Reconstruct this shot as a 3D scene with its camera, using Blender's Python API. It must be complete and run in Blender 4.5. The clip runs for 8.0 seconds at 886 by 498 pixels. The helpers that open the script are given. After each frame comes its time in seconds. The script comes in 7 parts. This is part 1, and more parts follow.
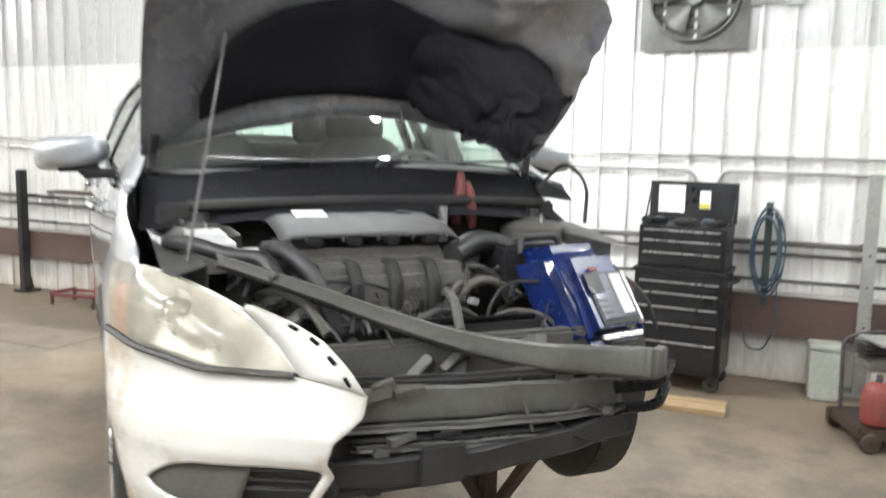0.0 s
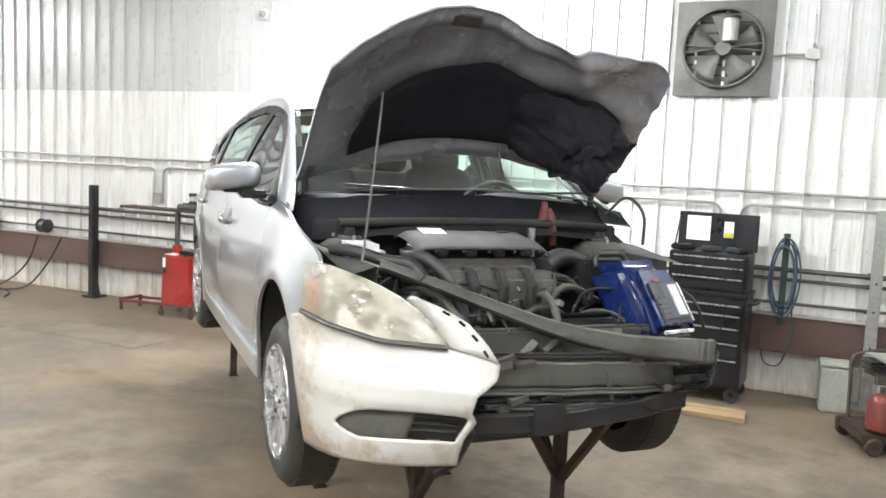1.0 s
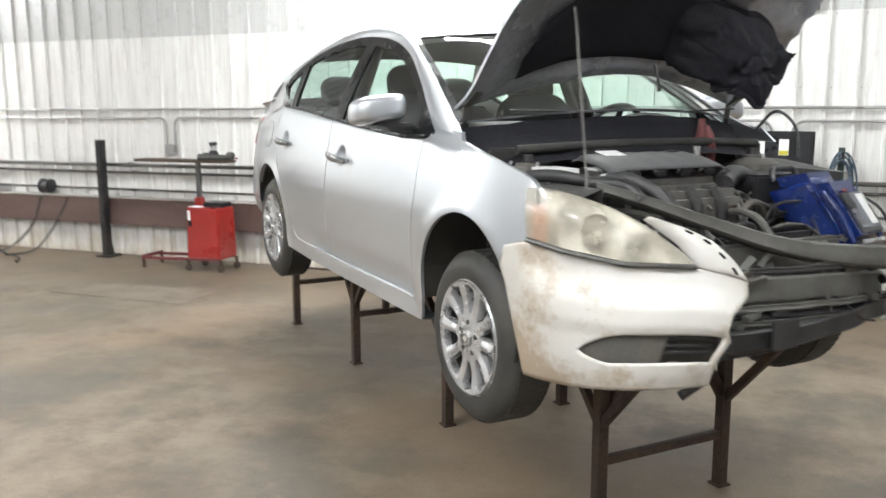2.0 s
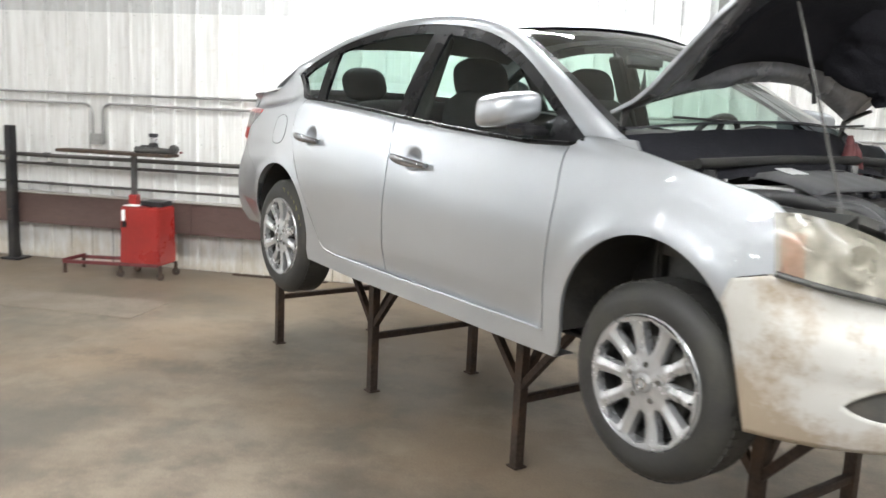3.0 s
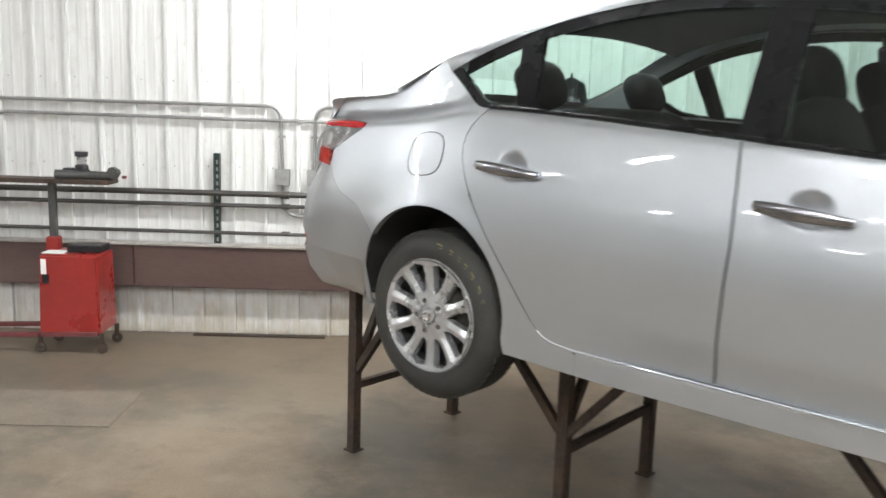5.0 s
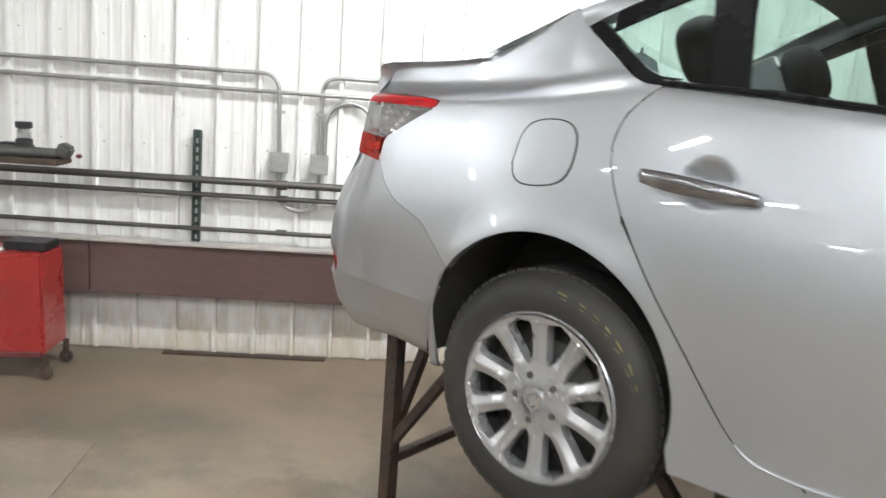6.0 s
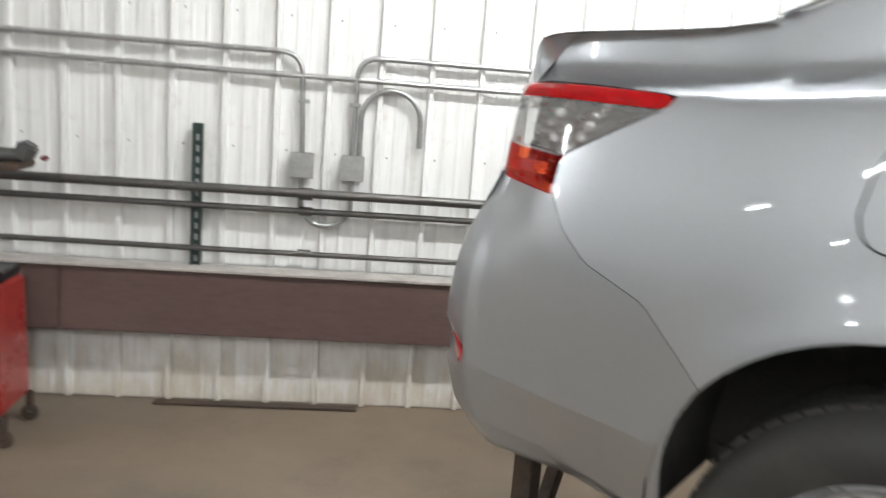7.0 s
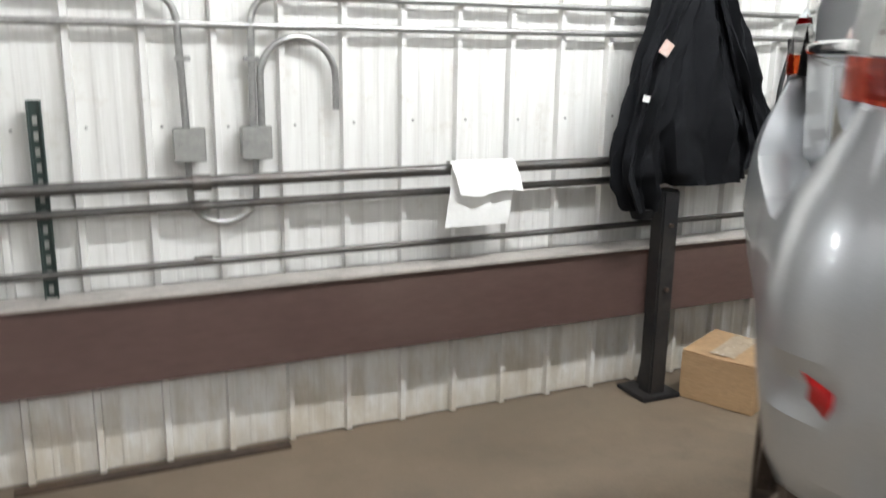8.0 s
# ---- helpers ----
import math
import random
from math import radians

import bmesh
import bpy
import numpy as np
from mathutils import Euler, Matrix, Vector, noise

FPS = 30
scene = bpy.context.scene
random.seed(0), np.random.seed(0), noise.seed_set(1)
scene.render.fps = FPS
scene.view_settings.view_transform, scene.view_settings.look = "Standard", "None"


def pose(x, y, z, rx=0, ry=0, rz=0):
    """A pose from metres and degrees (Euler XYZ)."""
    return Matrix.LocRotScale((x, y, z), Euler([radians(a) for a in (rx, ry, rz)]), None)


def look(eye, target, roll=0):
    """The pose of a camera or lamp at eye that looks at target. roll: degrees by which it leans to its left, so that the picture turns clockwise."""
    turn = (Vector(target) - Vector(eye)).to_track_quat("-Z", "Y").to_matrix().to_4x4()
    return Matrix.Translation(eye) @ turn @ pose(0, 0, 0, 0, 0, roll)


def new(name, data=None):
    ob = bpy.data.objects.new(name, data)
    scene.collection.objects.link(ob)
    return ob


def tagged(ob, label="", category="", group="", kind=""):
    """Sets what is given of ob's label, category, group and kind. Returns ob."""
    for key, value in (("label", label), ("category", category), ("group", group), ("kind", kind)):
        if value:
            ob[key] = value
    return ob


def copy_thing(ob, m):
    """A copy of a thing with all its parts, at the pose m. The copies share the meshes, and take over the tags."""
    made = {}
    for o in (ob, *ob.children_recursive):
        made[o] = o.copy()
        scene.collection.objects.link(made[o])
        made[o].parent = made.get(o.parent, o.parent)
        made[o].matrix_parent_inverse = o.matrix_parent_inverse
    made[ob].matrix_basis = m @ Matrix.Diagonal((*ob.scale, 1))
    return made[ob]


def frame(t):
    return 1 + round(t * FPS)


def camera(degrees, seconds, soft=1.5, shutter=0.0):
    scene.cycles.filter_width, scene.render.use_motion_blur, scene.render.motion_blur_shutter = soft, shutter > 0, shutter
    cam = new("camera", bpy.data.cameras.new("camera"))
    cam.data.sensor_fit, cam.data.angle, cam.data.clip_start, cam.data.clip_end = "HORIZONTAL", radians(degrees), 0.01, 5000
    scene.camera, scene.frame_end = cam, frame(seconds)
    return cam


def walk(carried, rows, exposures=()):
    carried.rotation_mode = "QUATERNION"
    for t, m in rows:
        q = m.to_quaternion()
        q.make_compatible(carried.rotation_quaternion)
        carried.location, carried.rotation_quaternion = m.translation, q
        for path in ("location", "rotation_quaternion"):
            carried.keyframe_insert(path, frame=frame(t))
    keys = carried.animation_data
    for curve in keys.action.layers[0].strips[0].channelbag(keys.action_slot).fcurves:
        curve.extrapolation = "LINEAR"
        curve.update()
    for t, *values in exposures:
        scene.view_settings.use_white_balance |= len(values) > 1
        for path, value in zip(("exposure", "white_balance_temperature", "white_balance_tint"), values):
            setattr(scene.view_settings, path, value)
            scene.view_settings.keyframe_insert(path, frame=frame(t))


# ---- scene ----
cam = camera(56.0, 8.0, shutter=0.5)
PATH = [
    (0, (0.549, 0.108, 1.714), (-0.2542, 1.9223, 1.4590), 1.24),
    (0.1, (0.565, -0.013, 1.736), (-0.2241, 1.8117, 1.5159), 1.42),
    (0.2, (0.587, -0.117, 1.758), (-0.2010, 1.7127, 1.5770), 1.95),
    (0.3, (0.584, -0.228, 1.744), (-0.2335, 1.5947, 1.6372), 2.24),
    (0.5, (0.605, -0.398, 1.724), (-0.2411, 1.4085, 1.5851), 2.56),
    (0.6, (0.618, -0.479, 1.739), (-0.2541, 1.3075, 1.5248), 2.72),
    (0.7, (0.606, -0.532, 1.749), (-0.2956, 1.2401, 1.5353), 2.26),
    (0.9, (0.568, -0.649, 1.749), (-0.3015, 1.1409, 1.5464), 2.25),
    (1, (0.532, -0.682, 1.745), (-0.2934, 1.1284, 1.5453), 2.78),
    (1.2, (0.417, -0.839, 1.730), (-0.3735, 0.9904, 1.5677), 1.53),
    (1.3, (0.343, -0.940, 1.713), (-0.4061, 0.9077, 1.5509), 0.55),
    (1.4, (0.262, -0.958, 1.705), (-0.4672, 0.8910, 1.4837), 0.56),
    (1.5, (0.163, -0.959, 1.700), (-0.5531, 0.8889, 1.4289), 1.23),
    (1.7, (-0.037, -0.978, 1.675), (-0.7252, 0.8838, 1.4331), 2.56),
    (1.9, (-0.229, -0.959, 1.658), (-0.9701, 0.8773, 1.3756), -0.62),
    (2, (-0.342, -0.934, 1.656), (-1.0416, 0.9096, 1.3228), -0.17),
    (2.2, (-0.551, -0.867, 1.669), (-1.2641, 0.9701, 1.3262), 3.09),
    (3.3, (-1.824, -0.595, 1.619), (-2.1072, 1.3632, 1.3257), 2.40),
    (3.5, (-2.045, -0.493, 1.640), (-2.2915, 1.4763, 1.3904), 2.57),
    (3.7, (-2.266, -0.422, 1.649), (-2.4227, 1.5560, 1.3980), 1.58),
    (3.9, (-2.468, -0.299, 1.666), (-2.5629, 1.6750, 1.3601), 1.37),
    (4, (-2.553, -0.230, 1.663), (-2.6236, 1.7471, 1.3687), 1.15),
    (4.2, (-2.768, -0.081, 1.660), (-2.8028, 1.9026, 1.4103), 0.25),
    (4.3, (-2.843, 0.019, 1.647), (-2.8819, 1.9959, 1.3480), 0.46),
    (4.4, (-2.908, 0.123, 1.633), (-2.9723, 2.0951, 1.3092), 0.44),
    (4.5, (-2.967, 0.217, 1.620), (-3.0314, 2.1911, 1.3039), 0.87),
    (4.7, (-3.144, 0.388, 1.639), (-3.1390, 2.3658, 1.3408), 1.78),
    (5.8, (-3.661, 1.569, 1.634), (-3.5404, 3.5233, 1.2264), 2.64),
    (6, (-3.720, 1.793, 1.614), (-3.5719, 3.7541, 1.2497), 4.17),
    (6.2, (-3.771, 1.995, 1.621), (-3.5999, 3.9532, 1.2513), 4.02),
    (6.3, (-3.800, 2.106, 1.618), (-3.6240, 4.0623, 1.2420), 4.27),
    (6.5, (-3.861, 2.318, 1.613), (-3.6914, 4.2807, 1.2672), 5.45),
    (6.7, (-3.929, 2.512, 1.609), (-3.7750, 4.4781, 1.2780), 2.67),
    (6.9, (-4.020, 2.703, 1.601), (-3.8494, 4.6588, 1.2174), 2.85),
    (7, (-4.083, 2.804, 1.594), (-3.8651, 4.7518, 1.1962), 4.66),
    (7.3, (-4.304, 3.078, 1.599), (-3.8631, 4.9715, 1.1283), 3.45),
    (7.4, (-4.381, 3.166, 1.602), (-3.8757, 5.0316, 1.0880), 2.95),
    (7.5, (-4.457, 3.286, 1.577), (-3.8510, 5.1268, 1.0841), 4.47),
    (7.7, (-4.575, 3.431, 1.558), (-3.8612, 5.2326, 1.0634), 1.75),
    (7.8, (-4.628, 3.527, 1.527), (-3.9091, 5.3204, 1.0092), 1.16),
    (7.9, (-4.656, 3.618, 1.483), (-3.8872, 5.3980, 0.9911), 1.70),
    (8, (-4.695, 3.685, 1.496), (-3.8964, 5.4574, 1.0265), 0.80),
]
EXPOSURES = [(0.0, 0.88), (0.5, 0.88), (1.0, 0.76), (1.5, 0.60), (2.0, 0.60), (3.5, 0.42), (4.5, 0.30), (6.0, 0.30), (6.5, 0.10), (7.0, 0.02), (7.5, -0.02), (8.0, 0.04)]
walk(cam, [(t, look(eye, target, roll)) for t, eye, target, roll in PATH], EXPOSURES)

# ---- light: a closed shop under rows of ceiling tubes ----
world = bpy.data.worlds.new("world")
scene.world = world
world.use_nodes = True
world.node_tree.nodes["Background"].inputs[0].default_value = (0.75, 0.85, 1.0, 1)
world.node_tree.nodes["Background"].inputs[1].default_value = 0.02
TUBE_WALL, TUBE_ROOM = 280.0, 112.0


# ---- small tools ----
def pchip(xs, ys):
    """A smooth curve through points, with no overshoot."""
    xs, ys = np.array(xs, float), np.array(ys, float)
    h = np.diff(xs)
    dl = np.diff(ys) / h
    m = np.zeros(len(xs))
    m[0], m[-1] = dl[0], dl[-1]
    for i in range(1, len(xs) - 1):
        if dl[i - 1] * dl[i] > 0:
            w1, w2 = 2 * h[i] + h[i - 1], h[i] + 2 * h[i - 1]
            m[i] = (w1 + w2) / (w1 / dl[i - 1] + w2 / dl[i])

    def f(x):
        x = min(max(x, xs[0]), xs[-1])
        i = min(max(int(np.searchsorted(xs, x)) - 1, 0), len(h) - 1)
        t = (x - xs[i]) / h[i]
        return float((2 * t**3 - 3 * t * t + 1) * ys[i] + (t**3 - 2 * t * t + t) * h[i] * m[i] + (3 * t * t - 2 * t**3) * ys[i + 1] + (t**3 - t * t) * h[i] * m[i + 1])
    return f


def resample(pts, n):
    """n points along a polyline, evenly by length."""
    p = np.array(pts, float)
    s = np.r_[0, np.cumsum(np.linalg.norm(np.diff(p, axis=0), axis=1))]
    q = np.linspace(0, s[-1], n)
    return np.stack([np.interp(q, s, p[:, k]) for k in range(p.shape[1])], 1)


def rounded(pts, passes=2):
    """Corner cutting of an open polyline; the ends stay."""
    p = np.array(pts, float)
    for _ in range(passes):
        q = [p[0]]
        for a, b in zip(p[:-1], p[1:]):
            q += [0.75 * a + 0.25 * b, 0.25 * a + 0.75 * b]
        p = np.array(q + [p[-1]])
    return p


def coons(bottom, top, left, right, nu, nv):
    """A grid of points between four edges; bottom and top run from left to right, left and right upwards."""
    b, t, l, r = resample(bottom, nu), resample(top, nu), resample(left, nv), resample(right, nv)
    u, v = np.linspace(0, 1, nu)[:, None, None], np.linspace(0, 1, nv)[None, :, None]
    return ((1 - v) * b[:, None] + v * t[:, None] + (1 - u) * l[None] + u * r[None]
            - (1 - u) * (1 - v) * b[0] - u * (1 - v) * b[-1] - (1 - u) * v * t[0] - u * v * t[-1])


def relaxed(g, rounds=160):
    """Evens out a grid inside its fixed edges, so that it never folds."""
    g = np.array(g, float)
    for _ in range(rounds):
        du, dv = (g[2:, 1:-1] - g[:-2, 1:-1]) / 2, (g[1:-1, 2:] - g[1:-1, :-2]) / 2
        al, be, ga = (dv * dv).sum(-1, keepdims=True), (du * dv).sum(-1, keepdims=True), (du * du).sum(-1, keepdims=True)
        cross = (g[2:, 2:] - g[2:, :-2] - g[:-2, 2:] + g[:-2, :-2]) / 4
        g[1:-1, 1:-1] = (al * (g[2:, 1:-1] + g[:-2, 1:-1]) + ga * (g[1:-1, 2:] + g[1:-1, :-2]) - 2 * be * cross) / (2 * (al + ga) + 1e-12)
    return g


def grid_faces(bm, pts, flip=False, skip=None):
    """Faces over a grid of 3D points (nu, nv, 3)."""
    nu, nv = len(pts), len(pts[0])
    vs = [[bm.verts.new(pts[i][j]) for j in range(nv)] for i in range(nu)]
    for i in range(nu - 1):
        for j in range(nv - 1):
            if skip and skip(i, j):
                continue
            q = [vs[i][j], vs[i + 1][j], vs[i + 1][j + 1], vs[i][j + 1]]
            bm.faces.new(q[::-1] if flip else q)
    return vs


def part(name, bm, material, parent=None, label="", smooth=True, sharp=40):
    """Links a bmesh as one mesh object under a thing or a part."""
    bmesh.ops.remove_doubles(bm, verts=bm.verts, dist=1e-5)
    loose = [v for v in bm.verts if not v.link_faces]
    bmesh.ops.delete(bm, geom=loose, context="VERTS")
    lim = radians(sharp)
    for f in bm.faces:
        f.smooth = smooth
    for e in bm.edges:
        if len(e.link_faces) == 2 and e.calc_face_angle(0) > lim:
            e.smooth = False
    me = bpy.data.meshes.new(name)
    bm.to_mesh(me)
    bm.free()
    me.materials.append(material)
    ob = new(name, me)
    if parent is not None:
        ob.parent = parent
    if label:
        ob["label"] = label
    return ob


def thing(name, at, rz=0.0, label="", category="", group="", kind=""):
    """An Empty at a thing's base, that parents its parts."""
    ob = new(name)
    ob.empty_display_size = 0.1
    ob.matrix_basis = pose(*at, 0, 0, rz)
    return tagged(ob, label, category, group, kind)


def add_box(bm, size, at, bevel=0.0, rot=None, seg=2):
    """A box, with its edges rounded, added to bm."""
    m = Matrix.Translation(at) @ (rot.to_4x4() if rot is not None else Matrix()) @ Matrix.Diagonal((*size, 1))
    vs = bmesh.ops.create_cube(bm, size=1, matrix=m)["verts"]
    if bevel:
        es = list({e for v in vs for e in v.link_edges})
        bmesh.ops.bevel(bm, geom=es, offset=bevel, segments=seg, affect="EDGES", clamp_overlap=True)


def box_mesh(size, at, bevel=0.0, rot=None, seg=2):
    bm = bmesh.new()
    add_box(bm, size, at, bevel, rot, seg)
    return bm


def add_tube(bm, pts, r, seg=10, caps=True):
    """A round tube along points; r is a number or one for each point."""
    p = [Vector(q) for q in pts]
    rs = r if hasattr(r, "__len__") else [r] * len(p)
    rings, ref = [], None
    for i, q in enumerate(p):
        d = (p[min(i + 1, len(p) - 1)] - p[max(i - 1, 0)]).normalized()
        if ref is None:
            ref = d.orthogonal().normalized()
        ref = (ref - d * ref.dot(d)).normalized()
        side = d.cross(ref)
        rings.append([bm.verts.new(q + (ref * math.cos(2 * math.pi * k / seg) + side * math.sin(2 * math.pi * k / seg)) * rs[i]) for k in range(seg)])
    for a, b in zip(rings[:-1], rings[1:]):
        for k in range(seg):
            bm.faces.new([a[k], a[(k + 1) % seg], b[(k + 1) % seg], b[k]])
    if caps:
        bm.faces.new(rings[0][::-1])
        bm.faces.new(rings[-1])


def tube_mesh(pts, r, seg=10):
    bm = bmesh.new()
    add_tube(bm, pts, r, seg)
    return bm


def bent(pts, radius, n=6):
    """A pipe's line with rounded corners."""
    out = [Vector(pts[0])]
    for a, b, c in zip(pts[:-2], pts[1:-1], pts[2:]):
        a, b, c = Vector(a), Vector(b), Vector(c)
        r = min(radius, (a - b).length * 0.49, (c - b).length * 0.49)
        s, e = b + (a - b).normalized() * r, b + (c - b).normalized() * r
        for k in range(n + 1):
            t = k / n
            out.append((1 - t) ** 2 * s + 2 * t * (1 - t) * b + t * t * e)
    return out + [Vector(pts[-1])]


def add_lathe(bm, profile, seg=48, axis="y"):
    """A ring-shaped surface from (radius, along-axis) pairs."""
    rings = []
    for r, a in profile:
        ring = []
        for k in range(seg):
            c, s = math.cos(2 * math.pi * k / seg), math.sin(2 * math.pi * k / seg)
            ring.append(bm.verts.new((r * c, a, r * s) if axis == "y" else (r * c, r * s, a)))
        rings.append(ring)
    for a, b in zip(rings[:-1], rings[1:]):
        for k in range(seg):
            bm.faces.new([a[k], a[(k + 1) % seg], b[(k + 1) % seg], b[k]])


def lathe_mesh(profile, seg=48, axis="y"):
    bm = bmesh.new()
    add_lathe(bm, profile, seg, axis)
    bmesh.ops.recalc_face_normals(bm, faces=bm.faces)
    return bm


def bar(bm, a, b, w, h=None, bevel=0.0):
    """A square bar from a to b."""
    a, b = Vector(a), Vector(b)
    d = b - a
    rot = d.to_track_quat("X", "Z").to_matrix()
    add_box(bm, (d.length, w, h or w), (a + b) / 2, bevel, rot, 1)


# ---- materials ----
def node_mat(name):
    m = bpy.data.materials.new(name)
    m.use_nodes = True
    nt = m.node_tree
    return m, nt, nt.nodes["Principled BSDF"]


def tex_noise(nt, scale, detail=6.0, rough=0.6, coord="Object", stretch=(1, 1, 1), seed=0.0):
    tc = nt.nodes.new("ShaderNodeTexCoord")
    mp = nt.nodes.new("ShaderNodeMapping")
    mp.inputs["Scale"].default_value = stretch
    mp.inputs["Location"].default_value = (seed, seed * 0.7, seed * 1.3)
    n = nt.nodes.new("ShaderNodeTexNoise")
    n.inputs["Scale"].default_value = scale
    n.inputs["Detail"].default_value = detail
    n.inputs["Roughness"].default_value = rough
    nt.links.new(tc.outputs[coord], mp.inputs[0])
    nt.links.new(mp.outputs[0], n.inputs["Vector"])
    return n


def ramp(nt, source, stops):
    r = nt.nodes.new("ShaderNodeValToRGB")
    while len(r.color_ramp.elements) < len(stops):
        r.color_ramp.elements.new(0.5)
    for e, (at, c) in zip(r.color_ramp.elements, stops):
        e.position = at
        e.color = (c, c, c, 1) if not hasattr(c, "__len__") else (*c, 1)
    nt.links.new(source, r.inputs[0])
    return r


def mixed(nt, factor, a, b, mode="MIX"):
    n = nt.nodes.new("ShaderNodeMix")
    n.data_type, n.blend_type = "RGBA", mode
    for sock, v in ((n.inputs[0], factor), (n.inputs[6], a), (n.inputs[7], b)):
        if hasattr(v, "is_linked"):
            nt.links.new(v, sock)
        elif hasattr(v, "__len__"):
            sock.default_value = (*v, 1)
        else:
            sock.default_value = v
    return n.outputs[2]


def surface(name, colour, rough=0.5, metal=0.0, grain=60.0, grain_amount=0.12, wear=2.5, wear_amount=0.2, wear_colour=None, bump=0.05, coat=0.0, stretch=(1, 1, 1), rough_spread=0.12, coord="Object"):
    """A surface with fine grain and larger stains."""
    m, nt, b = node_mat(name)
    fine = tex_noise(nt, grain, 4, 0.6, coord, stretch)
    big = tex_noise(nt, wear, 7, 0.65, coord, stretch, 3.7)
    dark = tuple(c * (1 - grain_amount) for c in colour)
    light = tuple(min(1, c * (1 + grain_amount)) for c in colour)
    f = ramp(nt, fine.outputs[0], [(0.3, 0.0), (0.7, 1.0)])
    col = mixed(nt, f.outputs[0], dark, light)
    w = ramp(nt, big.outputs[0], [(0.45, 0.0), (0.72, wear_amount)])
    col = mixed(nt, w.outputs[0], col, wear_colour or tuple(c * 0.4 for c in colour))
    nt.links.new(col, b.inputs["Base Color"])
    r = ramp(nt, big.outputs[0], [(0.3, max(0.02, rough - rough_spread)), (0.75, min(1, rough + rough_spread))])
    nt.links.new(r.outputs[0], b.inputs["Roughness"])
    b.inputs["Metallic"].default_value = metal
    b.inputs["Coat Weight"].default_value = coat
    b.inputs["Coat Roughness"].default_value = 0.04
    if bump:
        bp = nt.nodes.new("ShaderNodeBump")
        bp.inputs["Strength"].default_value = bump
        bp.inputs["Distance"].default_value = 0.01
        nt.links.new(fine.outputs[0], bp.inputs["Height"])
        nt.links.new(bp.outputs[0], b.inputs["Normal"])
    return m


def concrete():
    m, nt, b = node_mat("concrete")
    fine = tex_noise(nt, 90, 6, 0.7)
    mid = tex_noise(nt, 2.6, 10, 0.62, seed=2.0)
    big = tex_noise(nt, 0.75, 6, 0.6, seed=5.0)
    stain = tex_noise(nt, 0.38, 5, 0.55, seed=9.0)
    c = mixed(nt, ramp(nt, mid.outputs[0], [(0.34, 0.0), (0.68, 1.0)]).outputs[0], (0.150, 0.117, 0.087), (0.325, 0.264, 0.200))
    c = mixed(nt, ramp(nt, big.outputs[0], [(0.45, 0.0), (0.58, 0.75)]).outputs[0], c, (0.112, 0.101, 0.082))
    c = mixed(nt, ramp(nt, stain.outputs[0], [(0.5, 0.0), (0.62, 0.7)]).outputs[0], c, (0.275, 0.20, 0.135))
    c = mixed(nt, 0.22, c, ramp(nt, fine.outputs[0], [(0.35, 0.12), (0.65, 0.6)]).outputs[0], "OVERLAY")
    oil = tex_noise(nt, 1.5, 9, 0.68, seed=14.0)
    c = mixed(nt, ramp(nt, oil.outputs[0], [(0.53, 0.0), (0.66, 0.62)]).outputs[0], c, (0.088, 0.078, 0.062))
    c = mixed(nt, ramp(nt, oil.outputs[0], [(0.34, 0.35), (0.44, 0.0)]).outputs[0], c, (0.33, 0.275, 0.205))
    # brown patches towards the wall: some dirt, and the floor's dimmer light painted in
    tc = nt.nodes.new("ShaderNodeTexCoord")
    sep = nt.nodes.new("ShaderNodeSeparateXYZ")
    nt.links.new(tc.outputs["Object"], sep.inputs[0])
    near = nt.nodes.new("ShaderNodeMapRange")
    near.inputs[1].default_value, near.inputs[2].default_value, near.inputs[3].default_value, near.inputs[4].default_value = 4.6, 6.3, -0.25, 0.30
    nt.links.new(sep.outputs[1], near.inputs[0])
    plus = nt.nodes.new("ShaderNodeMath")
    nt.links.new(near.outputs[0], plus.inputs[0])
    nt.links.new(mid.outputs[0], plus.inputs[1])
    c = mixed(nt, ramp(nt, plus.outputs[0], [(0.35, 0.0), (0.75, 0.70)]).outputs[0], c, (0.158, 0.118, 0.081))
    nt.links.new(c, b.inputs["Base Color"])
    nt.links.new(ramp(nt, big.outputs[0], [(0.3, 0.62), (0.7, 0.38)]).outputs[0], b.inputs["Roughness"])
    bp = nt.nodes.new("ShaderNodeBump")
    bp.inputs["Strength"].default_value, bp.inputs["Distance"].default_value = 0.12, 0.01
    nt.links.new(mid.outputs[0], bp.inputs["Height"])
    nt.links.new(bp.outputs[0], b.inputs["Normal"])
    return m


